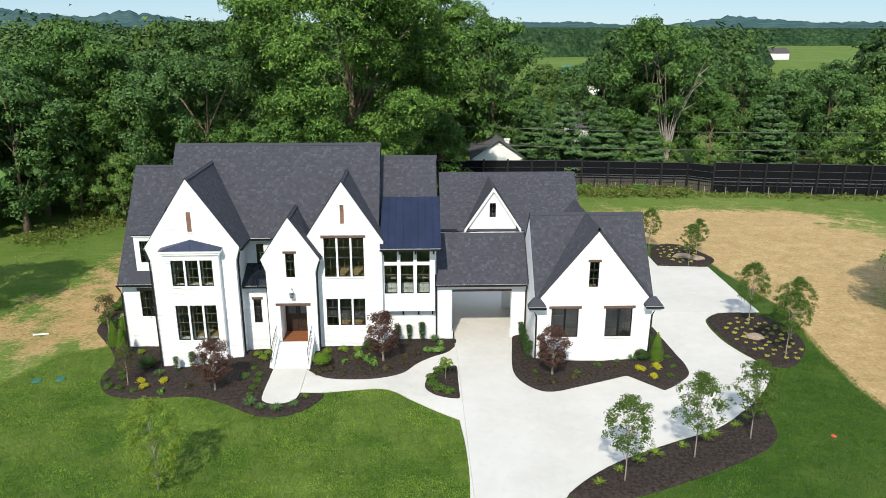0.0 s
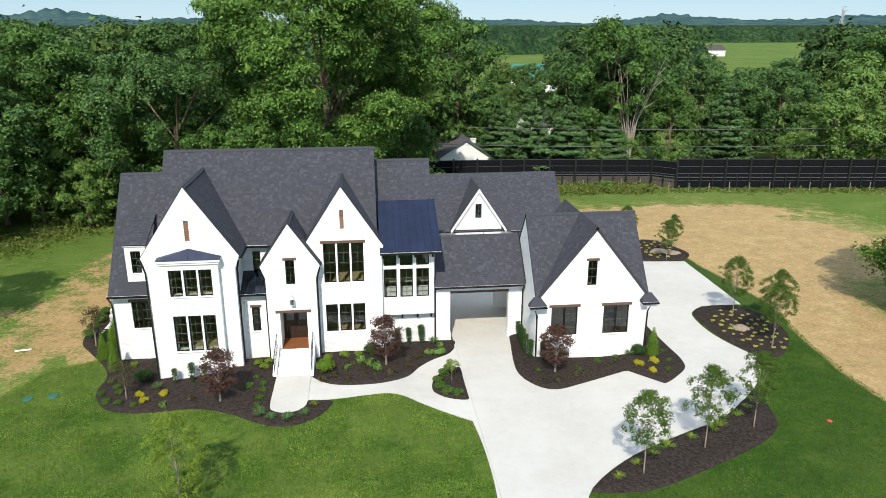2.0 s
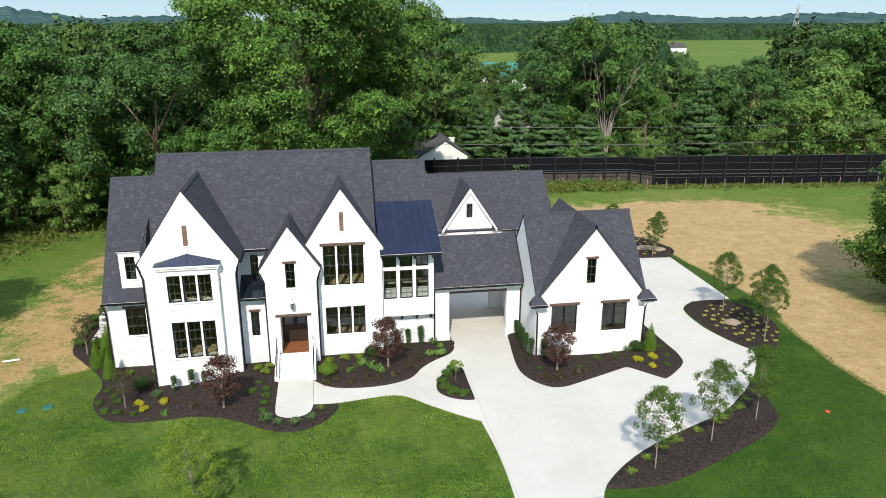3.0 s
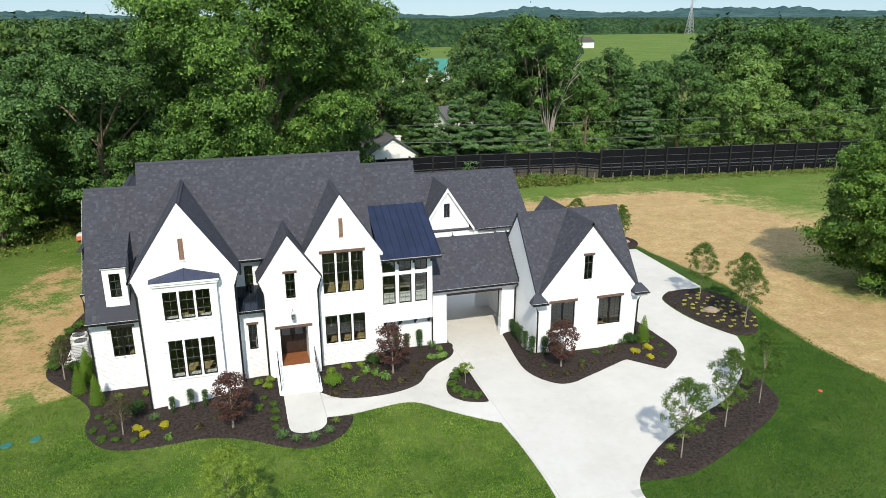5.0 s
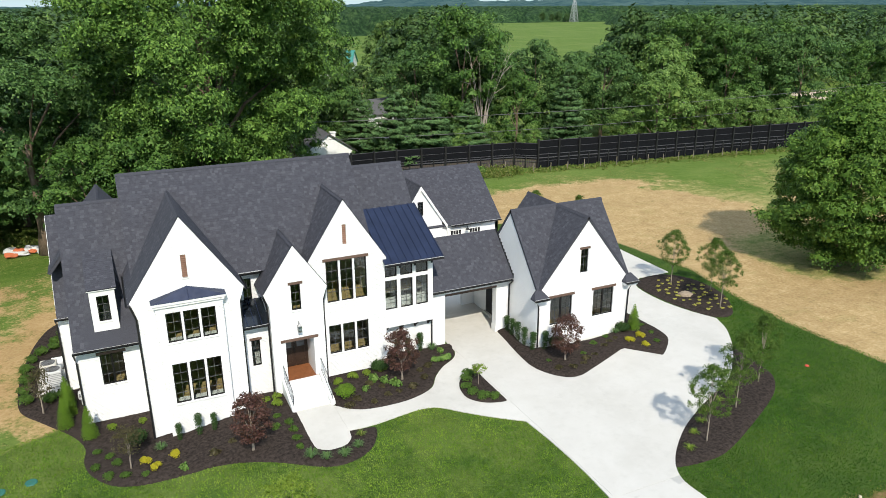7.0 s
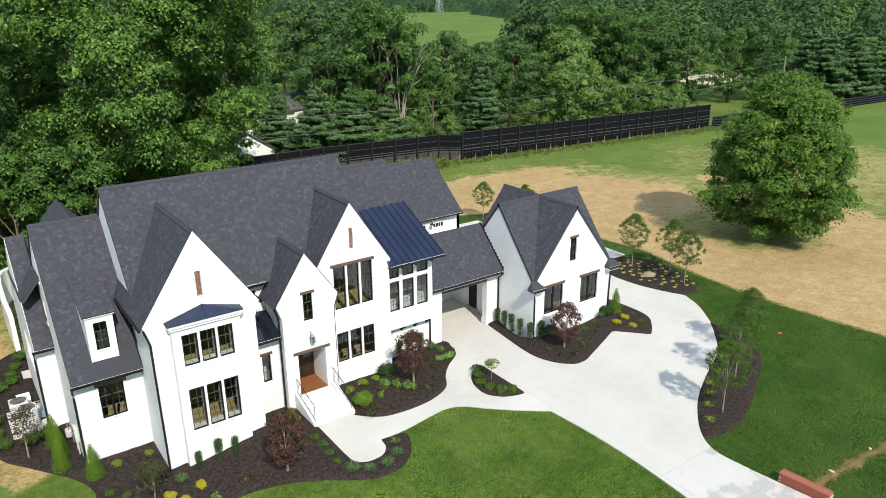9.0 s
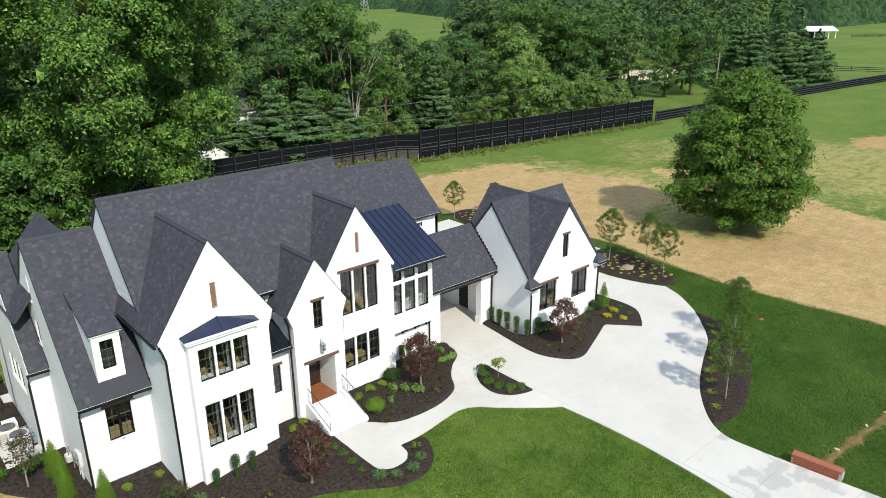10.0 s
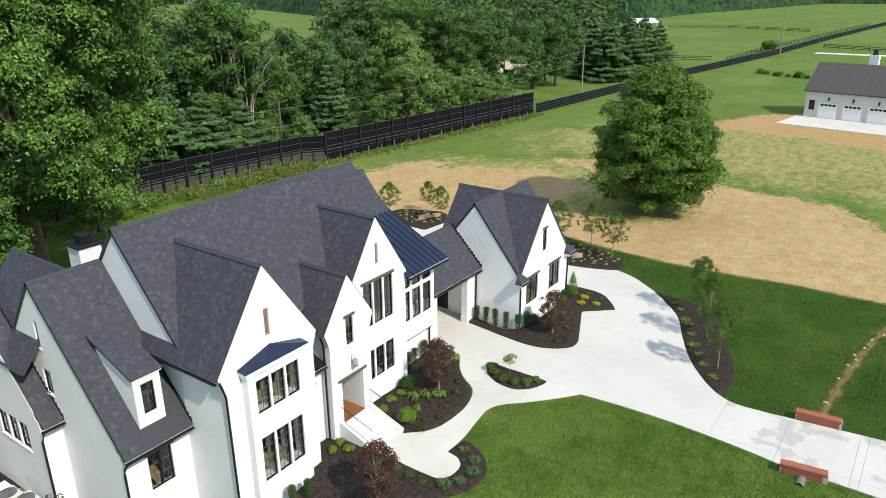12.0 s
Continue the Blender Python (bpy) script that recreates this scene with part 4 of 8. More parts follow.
part("cross_wall", boxes((-17.2, 0.8, 43.0, 43.15, 0.75, 6.25), (-10.2, -10.0, 40.3, 43.0, 0.75, 6.25), (-5.9, -5.75, 40.3, 43.0, 0.75, 6.25), (-2.3, -2.15, 40.3, 43.0, 0.75, 3.7), (-8.5, -8.35, 40.3, 43.0, 0.75, 6.25), (6.8, 12.5, 41.0, 41.15, 0.1, 6.0)), PLASTER, inner)

# steps and rails at the entry
stair = thing("entry_steps", "pale concrete entry steps between low cheek walls", "steps")
for i in range(5):
    y0, z1 = 36.05 + i * 0.39, 0.15 * (i + 1)
    part("step", boxes((-7.98, -6.26, y0, y0 + 0.41 if i < 4 else 38.02, -0.1, z1), bevel=0.005), WHITE, stair)
for x0, x1 in ((-8.22, -8.0), (-6.24, -6.02)):
    bm = bmesh.new()
    prof = [(35.95, -0.2), (35.95, 0.22), (36.15, 0.3), (37.9, 0.95), (38.03, 0.95), (38.03, -0.2)]
    a, b = [bm.verts.new((x0, y, z)) for y, z in prof], [bm.verts.new((x1, y, z)) for y, z in prof]
    for i in range(len(prof)):
        j = (i + 1) % len(prof)
        bm.faces.new((a[i], a[j], b[j], b[i]))
    bm.faces.new(a[::-1]), bm.faces.new(b)
    bmesh.ops.recalc_face_normals(bm, faces=bm.faces[:])
    part("cheek_wall", bm, WHITE, stair)
    xm = (x0 + x1) / 2
    rail = part("handrail", tube(bmesh.new(), [(xm, 36.08, 0.3), (xm, 36.05, 1.12), (xm, 36.15, 1.2), (xm, 37.9, 1.75), (xm, 37.98, 1.7)], 0.017, 6), BLACK, stair, "thin black iron handrail")
    part("rail_bar", tube(bmesh.new(), [(xm, 36.1, 0.42), (xm, 37.95, 1.05)], 0.012, 5), BLACK, rail)
    for k in range(13):
        y = 36.2 + k * 0.14
        part("baluster", tube(bmesh.new(), [(xm, y, 0.45 + (y - 36.1) * 0.34), (xm, y, 1.2 + (y - 36.15) * 0.31)], 0.005, 4), BLACK, rail)

# curved garden wall at the back of the wing
gw = thing("garden_wall", "curved white painted garden wall behind the west wing", "wall")
bm = bmesh.new()
arc = [(-18.5, 55.0), (-18.55, 58.0), (-18.5, 61.0)] + [(-16.3 + 2.1 * math.cos(a), 62.6 + 2.3 * math.sin(a)) for a in np.linspace(math.radians(170), math.radians(95), 7)] + [(-12.5, 64.9)]
rows = []
for i, (x, y) in enumerate(arc):
    p, q = Vector(arc[max(i - 1, 0)]), Vector(arc[min(i + 1, len(arc) - 1)])
    nrm = Vector((-(q - p).y, (q - p).x)).normalized() * 0.13
    rows.append([bm.verts.new((x + s * nrm.x, y + s * nrm.y, z)) for s, z in ((-1, -1.0), (1, -1.0), (1, 1.7), (-1, 1.7))])
for r, t in zip(rows, rows[1:]):
    for k in range(4):
        bm.faces.new((r[k], r[(k + 1) % 4], t[(k + 1) % 4], t[k]))
bm.faces.new(rows[0]), bm.faces.new(rows[-1][::-1])
bmesh.ops.recalc_face_normals(bm, faces=bm.faces[:])
part("wall", bm, BRICK, gw)

# ---- ground ----
def ground_axis(lo, hi, step, far):
    a = list(np.arange(lo, hi + 0.01, step))
    left, right, s = [], [], step
    x = lo
    while x > -far:
        s *= 1.25
        x -= s
        left.append(x)
    x, s = hi, step
    while x < far:
        s *= 1.25
        x += s
        right.append(x)
    return np.array(left[::-1] + a + right)


def sd_poly(X, Y, poly):
    """Signed distance to a closed outline, negative inside."""
    d = np.full(X.shape, 1e9)
    inside = np.zeros(X.shape, bool)
    for (ax, ay), (bx, by) in zip(poly, poly[1:] + poly[:1]):
        ex, ey = bx - ax, by - ay
        k = np.clip(((X - ax) * ex + (Y - ay) * ey) / (ex * ex + ey * ey), 0, 1)
        d = np.minimum(d, np.hypot(X - ax - k * ex, Y - ay - k * ey))
        inside ^= ((ay > Y) != (by > Y)) & (X < (bx - ax) * (Y - ay) / (by - ay + 1e-9) + ax)
    return np.where(inside, -d, d)


gxs, gys = ground_axis(-60, 110, 0.9, 5200), ground_axis(-12, 100, 0.9, 5200)
GXX, GYY = np.meshgrid(gxs, gys)
GZZ = np.vectorize(gz)(GXX, GYY)
LAWN = [(-40, -30), (60, -30), (27, 9), (23.6, 18.4), (23.6, 24.3), (23.0, 30), (22.9, 33), (23.2, 37), (23.6, 39.5), (24.4, 42.9), (23.6, 50), (22.8, 58), (18, 60), (12, 60), (12, 48), (-10, 45), (-19.2, 40.3), (-21.2, 39.6), (-23.5, 34), (-30, 20)]
DIRT = [(21, 6), (38, 17), (46, 25), (48, 35), (52, 44), (51, 56), (46, 63), (38, 70), (30, 71), (20, 70), (8, 68), (4, 60), (12, 58), (22, 57), (22, 30)]
DIRT2 = [(-19, 39), (-21.5, 39.5), (-24, 36), (-26, 40), (-25, 48), (-22.5, 58), (-20.5, 66), (-18, 64), (-17.5, 50), (-17, 42)]
THIN = [(-19, 41), (-25, 35), (-32, 36), (-31, 46), (-28.5, 52), (-27, 57), (-28, 62), (-24, 67), (-19, 69), (-17, 60)]
TONGUE = [(37, 66), (44, 65), (49.5, 57), (47.5, 50), (42, 46.5), (39.5, 48.5), (43, 55), (40.5, 61)]
DIRT3 = [(75, 14), (75.2, 23), (80, 34), (79.5, 45), (86, 47), (96, 42), (100, 38), (100, 14)]
DRY = [(45, -5), (50, 36), (52, 60), (60, 68), (75, 60), (84, 42), (90, 20), (90, -5)]


def soft(poly, width):
    return np.clip(0.5 - sd_poly(GXX, GYY, poly) / (2 * width), 0, 1)


TRACK = [(6.6, 19.55), (9.5, 19.3), (12.4, 18.98), (16.8, 18.4), (22.3, 17.0), (22.3, 17.4), (16.8, 18.8), (12.4, 19.4), (9.5, 19.7), (6.6, 19.85)]
lawn_v, dirt_v = soft(LAWN, 0.8), np.maximum(soft(DIRT3, 3.0), np.maximum(soft(DIRT, 2.5), np.maximum(0.66 * soft(DIRT2, 3.0), 0.46 * soft(THIN, 3.0))))
dirt_v = dirt_v * (1 - 0.75 * soft(TONGUE, 1.5))
# grassy patch at the maple; its darker colour also deepens the shade northward
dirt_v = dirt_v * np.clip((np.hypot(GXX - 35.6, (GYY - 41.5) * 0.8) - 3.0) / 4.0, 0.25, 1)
dry_v = np.maximum(0.8 * soft(DRY, 8.0), np.maximum(soft(DIRT, 9.0) * 0.9, soft(DIRT2, 7.0) * 0.85))
ny, nx = GXX.shape
me = bpy.data.meshes.new("ground")
idx = np.arange(nx * ny).reshape(ny, nx)
quads = np.stack([idx[:-1, :-1], idx[:-1, 1:], idx[1:, 1:], idx[1:, :-1]], -1).reshape(-1, 4)


def fill_mesh(me, verts, faces, corners=4):
    me.vertices.add(len(verts)), me.loops.add(faces.size), me.polygons.add(len(faces))
    me.vertices.foreach_set("co", np.ascontiguousarray(verts, np.float32).ravel())
    me.loops.foreach_set("vertex_index", np.ascontiguousarray(faces, np.int32).ravel())
    me.polygons.foreach_set("loop_start", np.arange(0, faces.size, corners, dtype=np.int32))
    me.update(calc_edges=True)
    me.validate()


fill_mesh(me, np.stack([GXX, GYY, GZZ], -1).reshape(-1, 3), quads)
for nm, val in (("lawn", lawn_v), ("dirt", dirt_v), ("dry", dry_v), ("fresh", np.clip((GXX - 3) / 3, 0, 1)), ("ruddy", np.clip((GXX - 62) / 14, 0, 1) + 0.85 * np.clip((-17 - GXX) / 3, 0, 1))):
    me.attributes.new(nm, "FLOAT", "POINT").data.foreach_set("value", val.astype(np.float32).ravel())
me.materials.append(GROUND)
tagged(new("ground", me), "mown green lawn, bare tan soil and pasture", "ground", kind="structure")


def smooth_outline(pts, n=5):
    """A closed rounded outline through pts."""
    out, m = [], len(pts)
    for i in range(m):
        p0, p1, p2, p3 = (Vector((*pts[(i + k) % m], 0)) for k in (-1, 0, 1, 2))
        for k in range(n):
            t = k / n
            v = 0.5 * (2 * p1 + (p2 - p0) * t + (2 * p0 - 5 * p1 + 4 * p2 - p3) * t * t + (3 * p1 - p0 - 3 * p2 + p3) * t ** 3)
            out.append((v.x, v.y))
    return out


def bed(outline, label, height=0.09, lift=0.0):
    """A mounded bed of bark mulch."""
    xs, ys = [p[0] for p in outline], [p[1] for p in outline]
    gx, gy = np.arange(min(xs) - 0.2, max(xs) + 0.4, 0.16), np.arange(min(ys) - 0.2, max(ys) + 0.4, 0.16)
    X, Y = np.meshgrid(gx, gy)
    D = sd_poly(X, Y, outline)
    # the grid's outermost points are drawn in to the cut edge
    best, EX, EY = np.full(X.shape, 1e9), X.copy(), Y.copy()
    for (ax, ay), (bx, by) in zip(outline, outline[1:] + outline[:1]):
        ex, ey = bx - ax, by - ay
        k = np.clip(((X - ax) * ex + (Y - ay) * ey) / (ex * ex + ey * ey + 1e-9), 0, 1)
        px, py = ax + k * ex, ay + k * ey
        dd = np.hypot(X - px, Y - py)
        EX, EY, best = np.where(dd < best, px, EX), np.where(dd < best, py, EY), np.minimum(dd, best)
    inside = D < -0.03
    arr = np.arange(X.size).reshape(X.shape)
    keep = (inside[:-1, :-1] | inside[:-1, 1:] | inside[1:, 1:] | inside[1:, :-1])
    q = np.stack([arr[:-1, :-1], arr[:-1, 1:], arr[1:, 1:], arr[1:, :-1]], -1)[keep]
    X, Y = np.where(inside, X, EX), np.where(inside, Y, EY)
    Z = np.zeros(X.shape)
    for j in range(X.shape[0]):
        for i in range(X.shape[1]):
            d = -D[j, i] if inside[j, i] else 0.0
            Z[j, i] = gz(X[j, i], Y[j, i]) - 0.005 + lift + min(1, d / 0.3) * (height + 0.03 * noise.noise((X[j, i] * 2.3, Y[j, i] * 2.3, 0)) + 0.03 * noise.noise((X[j, i] * 7, Y[j, i] * 7, 3))) + 0.03 * min(1, d / 0.05)
    used, inv = np.unique(q, return_inverse=True)
    me = bpy.data.meshes.new("mulch_bed")
    fill_mesh(me, np.stack([X, Y, Z], -1).reshape(-1, 3)[used], inv.reshape(-1, 4))
    me.materials.append(MULCH)
    for p in me.polygons:
        p.use_smooth = True
    return tagged(new("mulch_bed", me), label, "flower bed", kind="structure")


BED_WEST = smooth_outline([(-20.7, 43.3), (-19.55, 41.5), (-18.2, 39.6), (-17.65, 38.2), (-17.7, 37.0), (-17.4, 35.8), (-16.6, 34.65), (-15.6, 34.15), (-14.2, 33.95), (-12.5, 33.75), (-11.3, 33.3), (-10.0, 32.5), (-8.2, 31.2), (-7.2, 30.9), (-6.2, 31.15), (-5.4, 31.85), (-4.9, 33.05), (-5.6, 33.27), (-6.25, 33.3), (-6.33, 32.8), (-6.6, 32.4), (-7.1, 32.25), (-7.55, 32.35), (-7.85, 32.6), (-7.92, 33.2), (-7.92, 36.0), (-8.2, 38.6), (-13.6, 38.4), (-13.8, 41.3), (-17.0, 41.3), (-17.2, 46.5), (-18.2, 49.5), (-18.3, 54.5), (-19.6, 54.3), (-20.4, 52.0), (-20.85, 49.0), (-20.95, 46.0)])
BED_MID = smooth_outline([(-6.1, 35.9), (-5.2, 34.95), (-4.0, 34.7), (-2.4, 34.75), (-1.0, 35.3), (-0.2, 36.4), (0.6, 37.2), (1.6, 37.9), (2.0, 38.6), (1.95, 39.8), (-2.2, 39.8), (-2.4, 38.9), (-5.9, 38.8)])
BED_ISLE = smooth_outline([(2.02, 36.0), (1.65, 36.0), (1.2, 35.75), (0.72, 35.3), (0.34, 34.5), (0.27, 33.55), (0.72, 32.86), (1.3, 32.53), (1.8, 32.4), (1.98, 32.45), (2.02, 32.8), (2.02, 34.5)])
BED_GARAGE = smooth_outline([(5.7, 40.1), (5.4, 38.4), (5.12, 36.2), (5.12, 34.9), (5.5, 33.85), (6.2, 33.08), (7.0, 32.97), (8.0, 33.33), (9.5, 33.93), (10.95, 34.53), (11.12, 34.6), (11.24, 34.48), (11.84, 33.8), (12.5, 33.05), (12.63, 32.93), (12.78, 33.0), (13.4, 33.45), (14.48, 34.55), (14.75, 35.8), (14.7, 37), (14.6, 39.4), (14.4, 41.6), (12.9, 42.2), (12.8, 37), (6.5, 36.9), (6.5, 40.2)])
BED_EAST = smooth_outline([(5.85, 24.4), (6.3, 24.95), (7.3, 25.9), (9.0, 27.0), (11.5, 28.2), (13.9, 29.3), (16.0, 31.0), (17.0, 31.9), (16.9, 30.4), (16.75, 29.6), (16.3, 28.3), (14.7, 26.95), (11.4, 25.35), (8.8, 24.3), (7.3, 24.15)])
BED_NORTH = smooth_outline([(18.4, 42.0), (19.6, 43.2), (21.9, 43.1), (23.1, 41.1), (22.9, 38.5), (21.8, 36.6), (20.6, 35.4), (19.4, 35.6), (18.7, 37.2), (18.3, 39.4)])
BED_FAR = smooth_outline([(18.9, 53.3), (20.6, 52.9), (22.5, 52.9), (23.9, 54.6), (23.4, 56.9), (22.2, 58.8), (20.3, 58.6), (19.3, 56.6), (18.9, 55.0)])
for o in (BED_WEST, BED_MID, BED_ISLE, BED_GARAGE, BED_EAST, BED_NORTH, BED_FAR):
    bed(o, "dark bark mulch planting bed beside the paving", 0.09, 0.055 if o in (BED_ISLE, BED_GARAGE) else 0.0)

# ---- paving: cast slabs with joints ----
def slabs(name, outline, label, cuts_x, cuts_y, z=0.045, lean=0.0, gap=0.012, lines=()):
    drive = thing(name, label, "driveway" if name == "driveway" else "path", kind="structure")
    bm = bmesh.new()
    bm.faces.new([bm.verts.new((x, y, 0)) for x, y in outline])
    for x in cuts_x:
        bmesh.ops.bisect_plane(bm, geom=bm.verts[:] + bm.edges[:] + bm.faces[:], plane_co=(x, 0, 0), plane_no=(1, lean, 0))
    for y in cuts_y:
        bmesh.ops.bisect_plane(bm, geom=bm.verts[:] + bm.edges[:] + bm.faces[:], plane_co=(0, y, 0), plane_no=(-lean, 1, 0))
    for (ax, ay), (bx, by) in lines:
        bmesh.ops.bisect_plane(bm, geom=bm.verts[:] + bm.edges[:] + bm.faces[:], plane_co=(ax, ay, 0), plane_no=(ay - by, bx - ax, 0))
    for f in bm.faces:
        pts = [(v.co.x, v.co.y) for v in f.verts]
        if f.calc_area() < 0.02:
            continue
        s = bmesh.new()
        top = s.faces.new([s.verts.new((x, y, gz(x, y) + z)) for x, y in pts])
        top.normal_update()
        if top.normal.z < 0:
            top.normal_flip()
        bmesh.ops.inset_individual(s, faces=[top], thickness=gap, depth=0.0, use_even_offset=True)
        rim = [g for g in s.faces if g is not top]
        for v in {v for g in rim for v in g.verts} - set(top.verts):
            v.co.z -= 0.05
        for g in rim:
            g.material_index = 1
        slab = part("slab", s, APRON if name == "driveway" and f.calc_center_median().y < 23.8 else CONCRETE, drive)
        slab.data.materials.append(JOINT)
    bm.free()
    return drive


def smooth_line(pts, n=6):
    """An open rounded line through pts."""
    q = [pts[0]] + list(pts) + [pts[-1]]
    out = []
    for i in range(1, len(q) - 2):
        p0, p1, p2, p3 = (Vector((*q[i + k], 0)) for k in (-1, 0, 1, 2))
        for k in range(n):
            t = k / n
            v = 0.5 * (2 * p1 + (p2 - p0) * t + (2 * p0 - 5 * p1 + 4 * p2 - p3) * t * t + (3 * p1 - p0 - 3 * p2 + p3) * t ** 3)
            out.append((v.x, v.y))
    return out + [tuple(pts[-1])]


DRIVE = [(2.1, 39.9), (1.98, 46), (1.5, 51.3), (12.1, 51.3), (12.2, 57.5), (18.8, 57.5), (18.75, 53.0), (22.6, 52.6), (22.4, 43.3)]
DRIVE += smooth_line([(19.6, 43.3), (18.3, 42.0), (18.1, 39.4), (18.55, 37.2), (19.3, 35.4)])
DRIVE += smooth_line([(19.2, 35.2), (18.6, 33.9), (17.4, 32.3), (16.1, 30.85), (13.9, 29.2), (11.5, 28.15), (9.0, 26.95), (7.3, 25.8), (6.1, 24.7), (5.5, 23.6), (5.52, 22.2), (5.66, 20.9)])
DRIVE += [(6.14, 17), (6.5, 8), (6.6, 0), (0.5, 0), (0.95, 8), (1.48, 17)]
DRIVE += smooth_line([(1.5, 20.5), (1.8, 22.6), (2.02, 25.5), (2.02, 28.0), (1.92, 29.6), (1.86, 30.38)])
DRIVE += smooth_line([(1.8, 30.42), (0.79, 31.23), (-0.45, 32.37), (-1.35, 33.3), (-2.2, 33.62), (-3.4, 33.5), (-4.8, 33.3), (-6.168, 33.3)])
DRIVE += smooth_line([(-6.168, 35.85), (-5.2, 34.95), (-4.0, 34.65), (-2.4, 34.7), (-1.0, 35.25), (-0.2, 36.35), (0.6, 37.15), (1.6, 37.85), (2.05, 38.6)])
slabs("driveway", DRIVE, "wide pale concrete driveway curving round the garage", [2.12], [5, 9, 13, 17.5, 17.86, 20.88, 23.86, 36.9, 43.5, 47.4, 51.2], gap=0.006)
slabs("front_path", [(-8.05, 36.05), (-8.05, 32.9), (-7.95, 32.5), (-7.6, 32.2), (-7.1, 32.1), (-6.6, 32.25), (-6.25, 32.65), (-6.17, 33.2), (-6.17, 36.05)], "pale concrete front path with a rounded end", [], [], 0.06, gap=0.006)

# ---- plants ----
LEAF_OAK = leaf_mat("oak_leaves", [(0.2, (0.018, 0.044, 0.007)), (0.5, (0.078, 0.163, 0.027)), (0.72, (0.185, 0.315, 0.057)), (0.9, (0.319, 0.441, 0.097))], through_light=0.08, grain=0.40)
LEAF_WOOD = leaf_mat("woodland_leaves", [(0.2, (0.014, 0.037, 0.007)), (0.5, (0.057, 0.128, 0.024)), (0.8, (0.153, 0.264, 0.055))], 0.08, 0.38)
LEAF_DEEP = leaf_mat("deep_green_leaves", [(0.2, (0.014, 0.037, 0.009)), (0.5, (0.056, 0.124, 0.031)), (0.8, (0.165, 0.276, 0.075))], 0.10, 0.38)
LEAF_LIGHT = leaf_mat("light_green_leaves", [(0.2, (0.034, 0.081, 0.012)), (0.5, (0.110, 0.201, 0.041)), (0.8, (0.244, 0.354, 0.092))])
FAR_DEEP = leaf_mat("far_deep_green_leaves", [(0.2, (0.018, 0.044, 0.011)), (0.5, (0.048, 0.098, 0.025)), (0.8, (0.108, 0.175, 0.048))], 0.1, 0.28)
FAR_LIGHT = leaf_mat("far_light_green_leaves", [(0.2, (0.030, 0.068, 0.013)), (0.5, (0.074, 0.134, 0.029)), (0.8, (0.150, 0.220, 0.055))], 0.1, 0.28)
LEAF_PINE = leaf_mat("blue_green_needles", [(0.2, (0.040, 0.090, 0.030)), (0.5, (0.098, 0.188, 0.064)), (0.8, (0.200, 0.315, 0.115))], 0.2, 0.3)
LEAF_MAPLE = leaf_mat("maple_leaves", [(0.2, (0.019, 0.052, 0.007)), (0.5, (0.077, 0.156, 0.021)), (0.8, (0.197, 0.307, 0.051))], 0.10, 0.36)
LEAF_SAP = leaf_mat("sapling_leaves", [(0.15, (0.039, 0.087, 0.010)), (0.5, (0.080, 0.144, 0.021)), (0.9, (0.147, 0.214, 0.042))], 0.3)
LEAF_RED = leaf_mat("wine_red_leaves", [(0.15, (0.034, 0.016, 0.014)), (0.5, (0.088, 0.039, 0.033)), (0.9, (0.20, 0.105, 0.080))], 0.25)
LEAF_YELLOW = leaf_mat("golden_leaves", [(0.15, (0.32, 0.30, 0.015)), (0.9, (0.62, 0.56, 0.04))], 0.3)
LEAF_LIME = leaf_mat("lime_green_leaves", [(0.15, (0.110, 0.195, 0.016)), (0.9, (0.300, 0.390, 0.060))], 0.35)
LEAF_BOX = leaf_mat("boxwood_leaves", [(0.15, (0.039, 0.091, 0.013)), (0.9, (0.130, 0.221, 0.039))], 0.25)
LEAF_CONE = leaf_mat("arborvitae_leaves", [(0.2, (0.060, 0.138, 0.010)), (0.5, (0.126, 0.234, 0.020)), (0.8, (0.228, 0.342, 0.038))], 0.2)
LEAF_DUSK = leaf_mat("bronze_leaves", [(0.15, (0.040, 0.036, 0.016)), (0.9, (0.125, 0.105, 0.050))], 0.25)
LEAF_BLADE = leaf_mat("blue_green_grass_blades", [(0.15, (0.06, 0.13, 0.04)), (0.9, (0.17, 0.27, 0.10))], 0.3)
LEAF_WEED = leaf_mat("rough_meadow_weeds", [(0.1, (0.05, 0.10, 0.015)), (0.5, (0.13, 0.19, 0.03)), (0.75, (0.30, 0.27, 0.10)), (0.95, (0.45, 0.38, 0.18))], 0.3)
LEAF_COVER = leaf_mat("pale_ground_cover", [(0.15, (0.32, 0.31, 0.05)), (0.9, (0.60, 0.56, 0.16))], 0.3)
LEAF_TUFT = leaf_mat("field_tuft_blades", [(0.15, (0.13, 0.18, 0.035)), (0.45, (0.20, 0.23, 0.06)), (0.7, (0.32, 0.29, 0.11)), (0.9, (0.44, 0.36, 0.18))], 0.3)
LEAF_YEW = leaf_mat("yew_leaves", [(0.15, (0.016, 0.042, 0.010)), (0.5, (0.038, 0.082, 0.020)), (0.9, (0.085, 0.145, 0.042))], 0.2)


